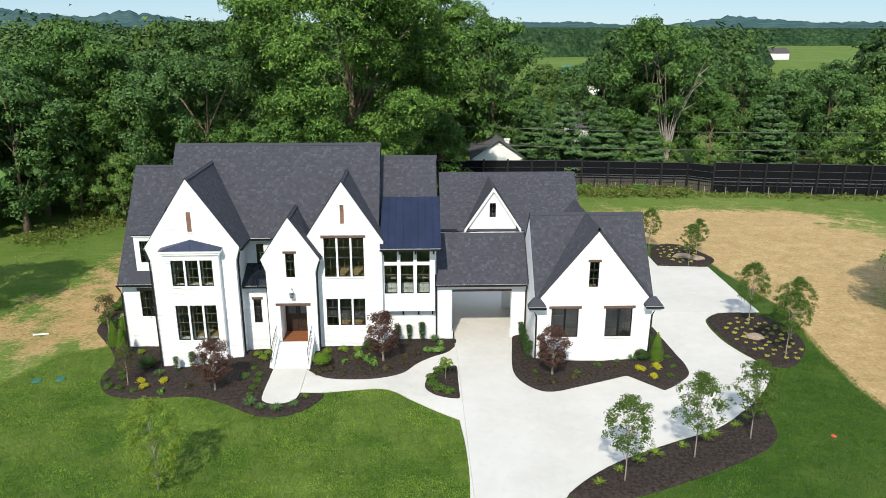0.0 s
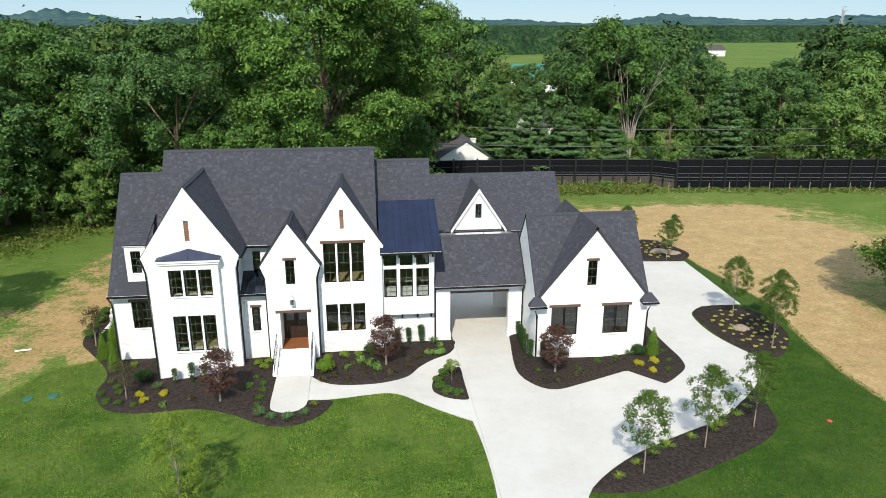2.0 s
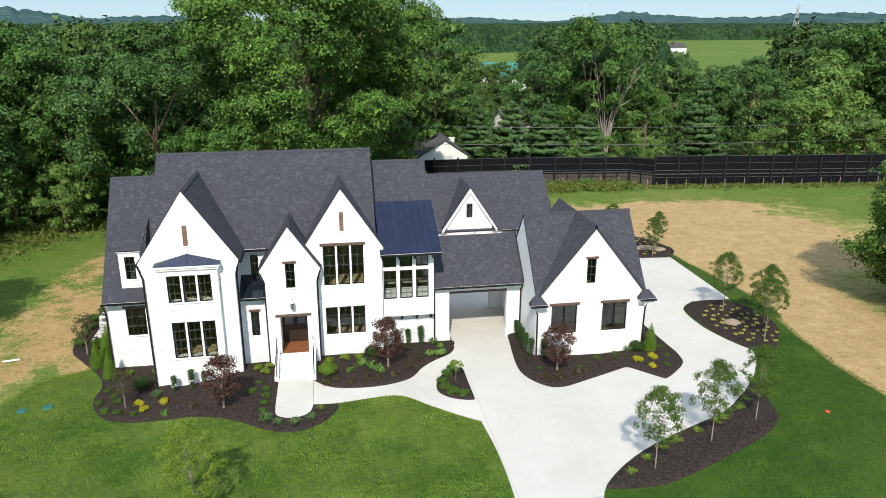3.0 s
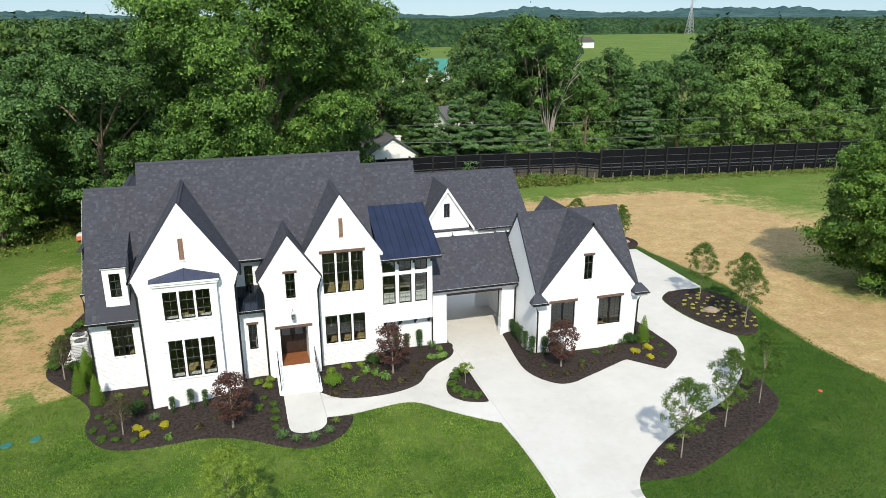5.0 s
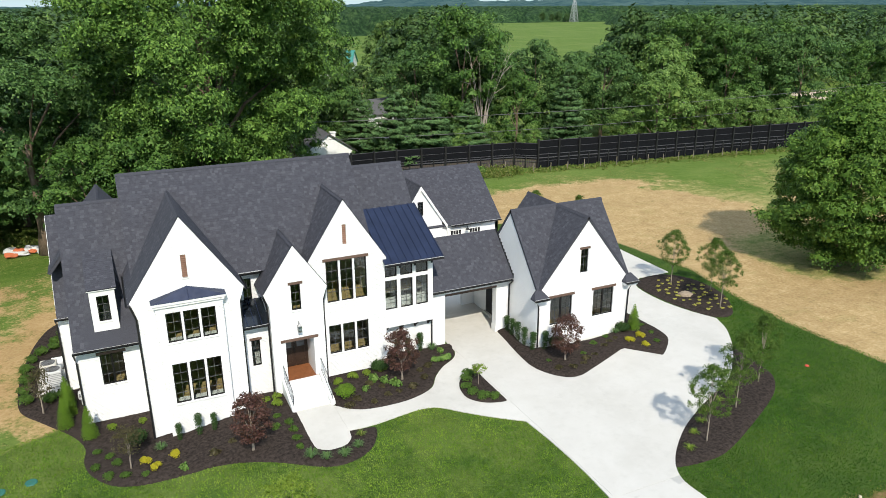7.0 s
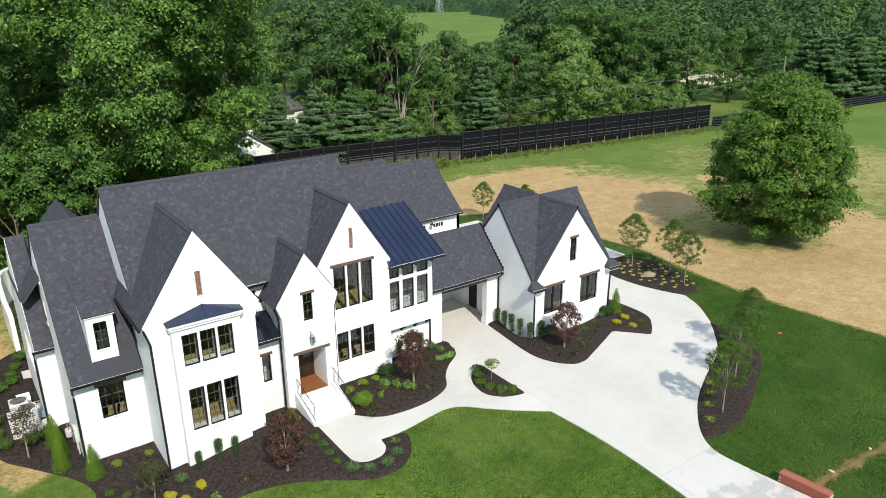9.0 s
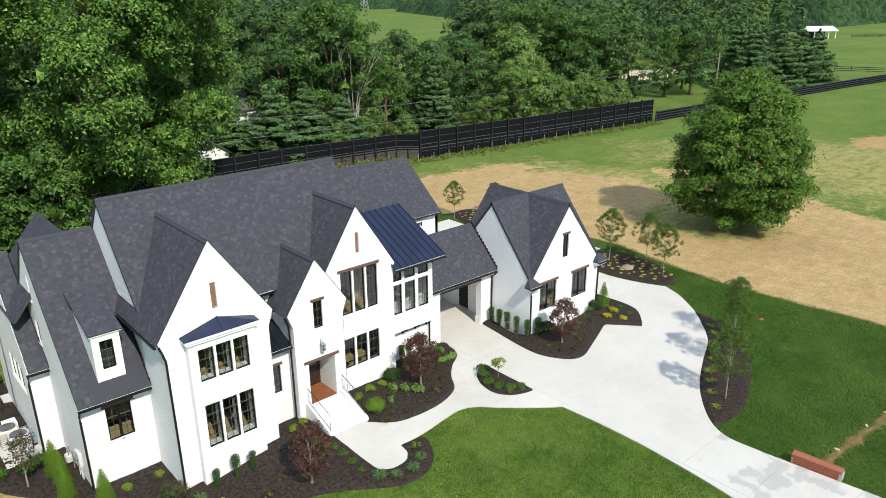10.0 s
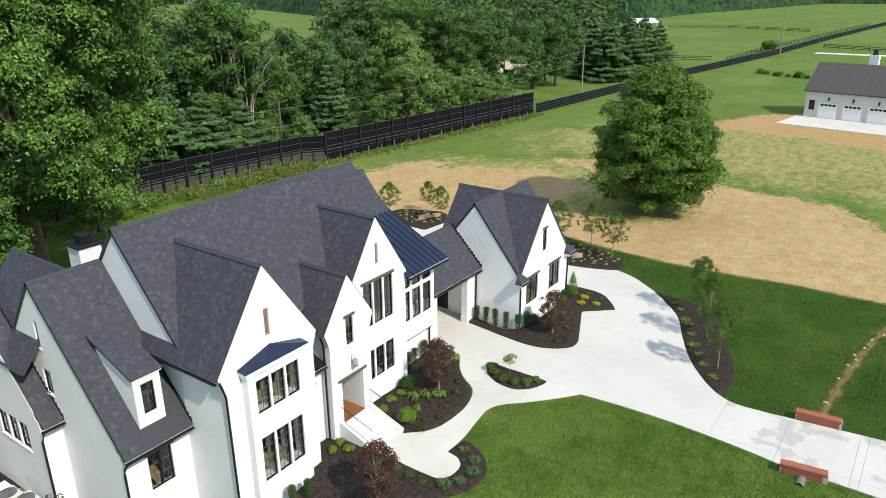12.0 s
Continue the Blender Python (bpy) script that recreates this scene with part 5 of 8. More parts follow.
def turf_leaf_mat(name, dark, mid, light, dry):
    """Mown grass blades whose tone drifts in patches and streaks across the lawn."""
    m, nt, b = material(name, 0.55, 0, 0.15)
    v, r = coords(nt), island_random(nt)
    broad, patch, fine = noise_tex(nt, v, 0.20, 4, 0.6), noise_tex(nt, v, 0.75, 4, 0.65, (1, 1.8, 1)), noise_tex(nt, v, 3.6, 5, 0.75)
    tone = maths(nt, "ADD", maths(nt, "MULTIPLY", broad, 0.9), maths(nt, "ADD", maths(nt, "MULTIPLY", patch, 1.0), maths(nt, "ADD", maths(nt, "MULTIPLY", fine, 1.0), maths(nt, "MULTIPLY", r, 0.18))))
    c = ramp(nt, maths(nt, "SUBTRACT", tone, 1.02), [(0.22, dark), (0.5, mid), (0.78, light)])
    c = mix(nt, grey(nt, noise_tex(nt, v, 0.42, 5, 0.7, (2.2, 1, 1)), 0.56, 0.70, 0.0, 0.6), c, dry)
    t, mx = nt.nodes.new("ShaderNodeBsdfTranslucent"), nt.nodes.new("ShaderNodeMixShader")
    nt.links.new(c, b.inputs["Base Color"]), nt.links.new(c, t.inputs[0])
    mx.inputs[0].default_value = 0.2
    nt.links.new(b.outputs[0], mx.inputs[1]), nt.links.new(t.outputs[0], mx.inputs[2])
    nt.links.new(mx.outputs[0], nt.nodes["Material Output"].inputs[0])
    return m


LEAF_TURF = turf_leaf_mat("lawn_blades", (0.060, 0.139, 0.011), (0.132, 0.237, 0.022), (0.224, 0.319, 0.043), (0.241, 0.277, 0.087))
LEAF_SOD = turf_leaf_mat("fresh_sod_blades", (0.024, 0.080, 0.007), (0.058, 0.140, 0.013), (0.112, 0.193, 0.023), (0.149, 0.195, 0.035))
PALE_BARK = simple("pale_sapling_bark", (0.22, 0.18, 0.14), (0.36, 0.31, 0.25), 8.0, 0.85)
DEAD_WOOD = simple("bleached_dead_wood", (0.24, 0.21, 0.17), (0.40, 0.36, 0.31), 6.0, 0.9)


def unit(a):
    return a / np.maximum(np.linalg.norm(a, axis=-1, keepdims=True), 1e-9)


def leaf_quads(centres, normals, size, rng, slim=0.6, droop=0.15):
    """Diamond leaf sprays: four corners for each centre."""
    n = len(centres)
    t = unit(np.cross(normals, rng.normal(size=(n, 3))))
    b = np.cross(normals, t)
    s = (size * rng.uniform(0.6, 1.35, n))[:, None]
    bend = normals * s * droop
    return np.stack([centres - t * s * 0.5 - bend, centres + b * s * slim * 0.5, centres + t * s * 0.5 - bend, centres - b * s * slim * 0.5], 1).reshape(-1, 3)


def leaf_mesh(name, verts, mat, corners=4):
    me = bpy.data.meshes.new(name)
    fill_mesh(me, verts, np.arange(len(verts)).reshape(-1, corners), corners)
    me.materials.append(mat)
    return me


def crown_points(rng, lobes, per_area, up_bias=0.4, fill=0.12, flat=0.66):
    """Points and normals over a crown made of lobes (x, y, z, r)."""
    C, N = [], []
    zc = sum(l[2] for l in lobes) / len(lobes)
    for x, y, z, r in lobes:
        k = int(4 * math.pi * r * r * per_area)
        d = unit(rng.normal(size=(k, 3)) + np.array((0, 0, up_bias)))
        d = d[d @ unit(np.array((x, y, z - zc + 0.3 * r))) > -0.3]      # the inner side of a bough is bare
        k = len(d)
        rad = r * np.where(rng.random(k) < fill, rng.uniform(0.3, 0.8, k), rng.normal(1.0, 0.10, k))
        wob = 1 + 0.22 * np.sin(d[:, 0] * 5 + x) * np.sin(d[:, 1] * 6 + y) * np.sin(d[:, 2] * 5 + z)
        C.append(np.array((x, y, z)) + d * (rad * wob)[:, None] * np.array((1, 1, flat)))
        N.append(unit(d + rng.normal(size=(k, 3)) * 0.45 + np.array((0, -0.1, 0.3))))
    return np.concatenate(C), np.concatenate(N)


def leaf_tris(centres, normals, size, rng, slim=0.62):
    """Small three-cornered leaf sprays."""
    n = len(centres)
    t = unit(np.cross(normals, rng.normal(size=(n, 3))))
    b = np.cross(normals, t)
    s = (size * rng.uniform(0.65, 1.35, n))[:, None]
    return np.stack([centres - t * s * 0.45 - b * s * slim * 0.5, centres - t * s * 0.35 + b * s * slim * 0.5, centres + t * s * 0.6 - normals * s * 0.12], 1).reshape(-1, 3)


def clump_mesh(rng, lobes, leaf, per=2.4, k=12, rc=0.42, flat=0.54, back=1.5, bare=-0.3):
    """A crown of flattened boughs, each set with domed sprays of leaves, with hollows between them and a leafy inside."""
    C, N, B, M = [], [], [], []
    zc = sum(l[2] for l in lobes) / len(lobes)
    squash = np.array((1, 1, flat))
    for x, y, z, r in lobes:
        out = unit(np.array((x, y, z - zc + 0.3 * r)))
        d = unit(rng.normal(size=(int(4 * math.pi * r * r * per), 3)) + np.array((0, 0, 0.45)))
        f1, f2, f3 = rng.uniform(0, 6.283, 3)
        hollow = np.sin(4.3 * d[:, 0] + f1) + np.sin(4.9 * d[:, 1] + f2) + np.sin(5.3 * d[:, 2] + f3)
        d = d[(d @ out > bare) & (hollow > -0.5) & (d[:, 2] > -0.3)]
        m = len(d)
        wob = 1 + 0.30 * np.sin(d[:, 0] * 5 + x) * np.sin(d[:, 1] * 6 + y) * np.sin(d[:, 2] * 5 + z)
        c = np.array((x, y, z)) + d * (r * rng.normal(1.0, 0.10, m) * wob)[:, None] * squash
        n = unit(d + np.array((0, 0, 0.45)) + rng.normal(size=(m, 3)) * 0.3)
        t = unit(np.cross(n, rng.normal(size=(m, 3))))
        b = np.cross(n, t)
        size = rc * rng.uniform(0.55, 1.45, m)
        o = rng.normal(size=(m, k, 2)) * size[:, None, None] * 0.72
        side = t[:, None] * o[..., :1] + b[:, None] * o[..., 1:]
        p = c[:, None] + side - n[:, None] * (0.6 * (o ** 2).sum(-1) / size[:, None])[..., None]
        C.append(p.reshape(-1, 3))
        N.append(unit(n[:, None] + 0.4 * side / size[:, None, None] + rng.normal(size=(m, k, 3)) * 0.36).reshape(-1, 3))
        d = unit(rng.normal(size=(int(4 * math.pi * r * r * back * 0.5), 3)))
        d[:, 2] = -np.abs(d[:, 2]) + 0.35          # the shaded underside of the bough
        B.append(np.array((x, y, z)) + d * r * rng.uniform(0.35, 0.8, (len(d), 1)) * squash)
        M.append(d)
    v = np.concatenate([leaf_tris(np.concatenate(C), np.concatenate(N), leaf, rng), leaf_tris(np.concatenate(B), np.concatenate(M), max(0.45, leaf * 2.6), rng, 0.9)])
    return v


def limb_mesh(rng, height, r0, lobes, mat, trunk_top=0.5, lean=(0, 0), sides=8, forks=14):
    """The trunk and its limbs, as a list of meshes, the trunk first."""
    top = height * trunk_top
    line = [Vector((lean[0] * k * k + 0.12 * r0 * math.sin(3 * k + r0), lean[1] * k * k, top * k)) for k in np.linspace(0, 1, 6)]
    line[0].z = -0.15
    out = [mesh_of("trunk", tube(bmesh.new(), line, [r0 * (1.35 if i == 0 else 1 - 0.75 * i / 5) for i in range(6)], sides), mat, True)]
    order = sorted(lobes, key=lambda l: -l[3])[:forks]
    for x, y, z, r in order:
        k = min(0.95, max(0.25, (z - r) / top * rng.uniform(0.6, 0.85)))
        a = line[0].lerp(line[5], k) if k < 0.2 else line[min(4, int(k * 5))].lerp(line[min(5, int(k * 5) + 1)], k * 5 - int(k * 5))
        e = Vector((x, y, z))
        m = a.lerp(e, 0.5) + Vector((0, 0, 0.12 * (e - a).length))
        out.append(mesh_of("limb", tube(bmesh.new(), [a, m, e], [r0 * 0.36 * (1 - 0.6 * k) + 0.004, r0 * 0.2, r0 * 0.06 + 0.002], max(5, sides - 3), False), mat, True))
    return out


def make_lobes(rng, height, crown_r, base, n, r, flat=1.0, irregular=0.2, taper=0.0):
    out = []
    cz, rz = (height + base) / 2, (height - base) / 2
    for i in range(n):
        zf = -1 + 2 * (i + rng.random()) / n
        ring = math.sqrt(max(0.0, 1 - abs(zf) ** (2.2 * flat))) * (1 - taper * zf)
        a = i * 2.39996 + rng.uniform(-0.5, 0.5)
        q = (rng.uniform(0.66, 1.05) if rng.random() < 0.8 else rng.uniform(0.15, 0.65)) * (1 + rng.uniform(-irregular, irregular))
        rr = r * rng.uniform(0.65, 1.3)
        out.append((math.cos(a) * (crown_r - r * 0.8) * ring * q, math.sin(a) * (crown_r - r * 0.8) * ring * q, cz + zf * (rz - rr * 0.6), rr))
    return out


def split_boughs(rng, boughs, pads):
    """Each great bough becomes a cluster of smaller flat pads over its upper and outer sides."""
    out = []
    zc = sum(b[2] for b in boughs) / len(boughs)
    for x, y, z, r in boughs:
        away = unit(np.array((x, y, 0.6 * (z - zc) + 0.8 * r)))
        d = unit(rng.normal(size=(pads * 3, 3)) + away * 0.9)
        d = d[d @ away > -0.25][:pads]
        q = r * rng.uniform(0.5, 0.95, len(d))
        out += [(x + v[0] * k, y + v[1] * k, z + v[2] * k * 0.72, r * float(rng.uniform(0.28, 0.52))) for v, k in zip(d, q)]
    return out


def tree(name, seed, height, crown_r, base, lobes_n, lobe_r, leaf, dens, mat, label, category="tree", trunk_r=0.3, bark=None, slim=0.6, sides=8, forks=14, at=(0, 0, 0), lean=(0, 0), fill=0.12, group="", irregular=0.2, rc=0.0, k=12, taper=0.0, back=1.5, bare=-0.3, trunk_top=0.5, pads=0):
    rng = np.random.default_rng(seed)
    ob = thing(name, label, category, group, at=at)
    lobes = make_lobes(rng, height, crown_r, base, lobes_n, lobe_r, irregular=irregular, taper=taper)
    limbs = limb_mesh(rng, height, trunk_r, lobes, bark or BARK, trunk_top, lean=lean, sides=sides, forks=forks)
    for i, me in enumerate(limbs):
        part("limb" if i else "trunk", me, None, ob)
    if pads:
        lobes = split_boughs(rng, lobes, pads)
    if rc:
        part("crown", leaf_mesh("crown", clump_mesh(rng, lobes, leaf, dens, k, rc, back=back, bare=bare), mat, 3), None, ob)
    else:
        C, N = crown_points(rng, lobes, dens, fill=fill)
        part("crown", leaf_mesh("crown", leaf_quads(C, N, leaf, rng, slim), mat), None, ob)
    return ob


def pine(name, seed, height, r, base, mat, label, at=(0, 0, 0), dens=1.0, group=""):
    rng = np.random.default_rng(seed)
    ob = thing(name, label, "conifer", group, at=at)
    bm = tube(bmesh.new(), [(0, 0, -0.15), (0.05, 0, height * 0.5), (0, 0, height * 0.98)], [0.22, 0.13, 0.02], 7)
    C, N = [], []
    tiers = int(height / 0.75)
    for i in range(tiers):
        k = i / (tiers - 1)
        z, reach = base + (height - base) * k, r * (1 - k) ** 0.85 + 0.15
        arms = int(10 - 3 * k)
        for j in range(arms):
            a = 2 * math.pi * (j + rng.uniform(-0.3, 0.3)) / arms + i * 0.7
            z = base + (height - base) * k + rng.uniform(-0.2, 0.2)
            ln = reach * rng.uniform(0.6, 1.15)
            tube(bm, [(0, 0, z), (math.cos(a) * ln * 0.9, math.sin(a) * ln * 0.9, z + ln * 0.02)], [0.035, 0.01], 4, False)
            m = int(85 * ln * dens)
            s = np.sqrt(rng.random(m))
            w = (rng.random(m) - 0.5) * 0.65 * ln * s * 0.9
            d = np.array((math.cos(a), math.sin(a)))
            C.append(np.stack([d[0] * ln * s - d[1] * w, d[1] * ln * s + d[0] * w, z + ln * 0.10 * s * s - 0.10 * np.abs(w) + rng.normal(0, 0.10, m)], 1))
            N.append(unit(np.stack([rng.normal(0, 0.5, m) + d[0] * 0.5, rng.normal(0, 0.5, m) + d[1] * 0.5, np.ones(m)], 1)))
    part("trunk", mesh_of("trunk", bm, BARK, True), None, ob)
    part("crown", leaf_mesh("crown", leaf_tris(np.concatenate(C), np.concatenate(N), 0.44, rng, 0.36), mat, 3), None, ob)
    return ob


def put(ob, x, y, size=1.0, turn=0.0, z=None):
    c = copy_thing(ob, pose(x, y, gz(x, y) if z is None else z, 0, 0, turn))
    c.scale = (size, size, size * 1.0)
    return c


vr = random.Random(11)
# the great tree behind the house
tree("oak_tree", 3, 30.5, 11.0, 5.4, 52, 3.8, 0.22, 2.9, LEAF_OAK, "huge old spreading oak in full green leaf behind the house", trunk_r=0.72, at=(-6.2, 69.2, 0), forks=12, sides=10, lean=(0, 0), taper=0.2, rc=0.46, k=15, irregular=0.25, back=1.6, bare=-0.5, trunk_top=0.4, pads=11)
tree("oak_tree", 8, 19.0, 8.2, 3.0, 26, 2.8, 0.24, 3.0, LEAF_DEEP, "tall green oak with a broad crown at the wood's edge", trunk_r=0.5, at=(-20.5, 71.0, -0.4), forks=6, rc=0.44, k=13, pads=9)
# the round tree in the bare field
tree("maple_tree", 21, 13.8, 5.8, 0.2, 210, 1.3, 0.18, 5.0, LEAF_MAPLE, "dense rounded green shade tree alone in the bare field", trunk_r=0.38, at=(35.1, 39.0, 0), forks=10, irregular=0.12, rc=0.32, k=12, taper=0.36, back=4.0, bare=-0.8)

# kinds of woodland tree, each built once
KINDS = [
    tree("woodland_tree", 31, 15.5, 5.4, 1.5, 48, 1.4, 0.29, 2.3, LEAF_DEEP, "leafy green woodland tree among its neighbours", at=(-42, 68, -0.4), group="woodland trees", rc=0.46, k=11, forks=8),
    tree("woodland_tree", 32, 17.5, 5.9, 2.0, 52, 1.5, 0.29, 2.3, LEAF_WOOD, "tall leafy woodland tree with uneven crown", at=(-33, 79, -0.4), group="woodland trees", rc=0.46, k=11, forks=8),
    tree("woodland_tree", 33, 13.0, 4.8, 0.8, 42, 1.3, 0.28, 2.4, LEAF_WOOD, "middling green woodland tree, leafy to the ground", at=(-29, 74.5, -0.4), group="woodland trees", rc=0.42, k=11, forks=8),
    tree("woodland_tree", 34, 11.0, 4.3, 0.6, 38, 1.25, 0.28, 2.4, LEAF_LIGHT, "young light green woodland tree, leafy to the ground", at=(54, 81.5, 0), group="woodland trees", rc=0.42, k=11, forks=8),
]
BACK = [tree("woodland_tree", 35, 16.0, 5.6, 2.0, 30, 1.7, 0.44, 1.5, FAR_DEEP, "leafy green tree deep in the wood", at=(-52, 100, -0.4), group="woodland trees", rc=0.6, k=8, forks=4),
        tree("woodland_tree", 36, 17.0, 5.9, 2.0, 30, 1.8, 0.44, 1.5, FAR_LIGHT, "tall green tree deep in the wood", at=(-66, 76, -0.4), group="woodland trees", rc=0.6, k=8, forks=4)]
PINES = [
    pine("spruce_tree", 41, 11.5, 3.8, 0.4, LEAF_PINE, "blue-green spruce with level tiers behind the fence", at=(43, 87, 0)),
    pine("pine_tree", 42, 9.8, 4.8, 0.3, LEAF_PINE, "broad blue-green pine with layered boughs behind the fence", at=(17.5, 86.5, 0)),
]
for x, y, k, s in ((2.6, 76.5, 2, 0.72), (-11.9, 63.6, 2, 0.78), (-16.5, 66, 2, 0.8), (-32.5, 44, 0, 0.85), (-29.3, 70.5, 3, 0.62), (-34.5, 73, 3, 0.6), (-41, 74, 3, 0.6), (-47, 60, 2, 1.0), (-42, 63, 2, 1.0), (-36.5, 66, 0, 1.0), (-38, 73, 1, 1.0), (-31, 83, 2, 1.2), (-25.5, 77.5, 2, 0.9), (-22.5, 81, 0, 1.0), (-17, 80, 2, 1.1), (-13, 84, 1, 1.0), (-44, 69, 1, 1.05), (-44, 78, 0, 1.1), (-37, 82, 1, 1.05), (-30, 90, 1, 1.1), (-22, 90, 0, 1.1), (-50, 60, 0, 1.1), (-51, 72, 1, 1.1), (-50, 84, 0, 1.1), (-42, 91, 1, 1.1),
                   (-14, 94, 1, 1.1), (-4, 90, 0, 1.1), (2, 97, 1, 1.05), (-35, 100, 1, 1.1), (-25, 101, 0, 1.15), (-57, 93, 1, 1.1), (-48, 103, 0, 1.1), (-60, 80, 1, 1.1), (-64, 68, 0, 1.1)):
    put(BACK[k % 2] if y > 87 or x < -46 else KINDS[k], x, y, s * vr.uniform(0.93, 1.07), vr.uniform(0, 360))
# beyond the fence
for x, y, k, s in ((29.5, 92, 1, 1.08), (33.5, 95, 0, 1.0), (25, 97, 0, 1.0), (36, 99, 1, 1.0), (16, 113, 0, 0.56), (21, 119, 1, 0.5), (31.5, 114, 0, 1.08), (36, 126, 1, 1.02), (27, 126, 0, 0.62), (42, 126, 1, 1.0), (41.5, 150, 1, 1.03), (47, 140, 0, 1.05), (14, 96, 0, 0.65), (10, 97, 1, 1.15), (3, 101, 1, 1.1), (37.5, 91, 2, 0.85), (47, 92, 0, 0.86), (43, 95, 0, 0.92), (51, 97, 2, 0.8), (53.5, 93, 0, 0.95), (58, 84, 3, 1.0), (62.5, 81, 3, 0.75), (67, 80, 3, 0.7), (71, 79.5, 3, 0.62), (75, 79, 3, 0.55), (63, 91, 3, 1.35), (73, 88, 1, 1.03), (79, 88, 0, 1.12), (84.5, 84, 0, 1.08), (86, 91, 1, 0.98), (69, 94, 1, 1.08), (75, 96, 1, 1.1), (66, 101, 0, 1.15), (78, 104, 1, 1.05), (109, 86, 0, 0.98), (103, 88, 2, 1.1), (116, 92, 1, 0.8), (57, 104, 0, 0.8), (30, 101, 0, 1.0), (30, 86, 3, 0.45), (36, 85, 3, 0.4), (26, 85.5, 3, 0.42), (36, 165, 3, 0.62), (30, 150, 3, 0.65), (22, 128, 3, 0.7), (17, 118, 2, 0.55), (47, 150, 3, 0.6), (62, 140, 3, 0.6), (75, 150, 2, 0.5), (50, 84, 3, 0.5)):
    put(BACK[k % 2] if y > 100.5 else KINDS[k], x, y, s * vr.uniform(0.95, 1.05), vr.uniform(0, 360))
for x, y, k, s in ((22.5, 87, 1, 0.95), (15, 92, 1, 0.85), (27.5, 86.5, 1, 0.8), (123, 81, 1, 1.3), (130, 79, 1, 1.4), (137, 78, 1, 1.35), (144, 77, 1, 1.15), (128, 87, 1, 1.35), (138, 86, 1, 1.25)):
    put(PINES[k], x, y, s, vr.uniform(0, 360))
# bare limbs of the half-dead tree
dead = thing("dead_tree", "bleached bare limbs of a half-dead tree", "tree", at=(31.5, 90.0, 0))
bm = bmesh.new()
for k in range(9):
    a, h = k * 0.7, 9.5 + vr.uniform(0, 6)
    d = Vector((math.cos(a), 0.5 * math.sin(a), 0))
    p = [Vector((0, 0, 0.0 if k == 0 else 1.0 + 0.3 * k)), d * 1.0 + Vector((0, 0, h * 0.5)), d * vr.uniform(2.0, 4.0) + Vector((0, -0.6, h))]
    tube(bm, p, [0.13, 0.065, 0.015], 6)
    for j in range(3):
        q = p[1].lerp(p[2], vr.uniform(0.1, 0.8))
        tube(bm, [q, q + d * vr.uniform(0.6, 1.6) + Vector((vr.uniform(-0.6, 0.6), -0.3, vr.uniform(0.4, 1.5)))], [0.06, 0.015], 4)
part("trunk", bm, DEAD_WOOD, dead)


# ---- far woods, canopy and hills ----
FIELDS = [[(12, 106), (27, 106), (150, 330), (160, 480), (60, 440), (45, 330)], [(36, 102), (57, 102), (330, 370), (520, 740), (300, 730), (190, 380)], [(112, 79), (150, 95), (184, 104), (280, 156), (335, 166), (480, 168), (757, 130), (760, 90), (760, -200), (112, -200)],
          [(200, 235), (255, 400), (330, 420), (300, 300)], [(360, 640), (380, 730), (560, 730), (560, 660)], [(88, 74), (88, 88), (112, 100), (112, 74)], [(112, 92), (124, 124), (158, 126), (152, 94)]]


def wooded(x, y):
    ok = np.ones(x.shape, bool)
    for f in FIELDS:
        ok &= sd_poly(x, y, f) > 4
    return ok


def far_woods():
    rng = np.random.default_rng(77)
    n = 4600
    az, d = np.radians(rng.uniform(-48, 82, n)), 105 * np.exp(rng.random(n) * 1.45)
    x, y = np.sin(az) * d, np.cos(az) * d
    ok = wooded(x, y) & ((y > 103) | (x < -66) | (x > 118)) & (y > 60)
    x, y, d = x[ok], y[ok], d[ok]
    # thin out by distance and by closeness
    keep, seen = [], set()
    for i in range(len(x)):
        g = 5.5 + d[i] / 70
        key = (int(x[i] / g), int(y[i] / g), int(math.log(d[i]) * 3))
        if key not in seen:
            seen.add(key)
            keep.append(i)
    V = {FAR_DEEP: [], FAR_LIGHT: []}
    tone = [FAR_DEEP, FAR_DEEP, FAR_DEEP, FAR_DEEP, FAR_LIGHT, FAR_LIGHT]
    for i in keep:
        h, r = rng.uniform(11, 18), rng.uniform(3.6, 5.8)
        k = int(np.clip(1150 * (112 / d[i]) ** 1.6, 70, 1150))
        dirs = unit(rng.normal(size=(k, 3)) + np.array((0, 0, 0.35)))
        lump = 1 + 0.2 * np.sin(dirs[:, 0] * 6 + i) * np.sin(dirs[:, 1] * 6 + 2 * i) + 0.08 * np.sin(dirs[:, 2] * 9 + i)
        C = np.array((x[i], y[i], h * 0.56)) + dirs * np.array((r, r, h * 0.46)) * (lump * rng.normal(1, 0.035, k))[:, None]
        V[tone[int(rng.integers(6))]].append(leaf_tris(C, unit(dirs * 0.8 + rng.normal(size=(k, 3)) * 0.35 + np.array((0, 0, 0.4))), 0.68 * (1050 / k) ** 0.5, rng, 0.8))
    for mat, quads in V.items():
        tagged(new("far_woods", leaf_mesh("far_woods", np.concatenate(quads), mat, 3)), "distant leafy woods beyond the fields", "woods", kind="stuff")
    return len(keep)


far_woods()


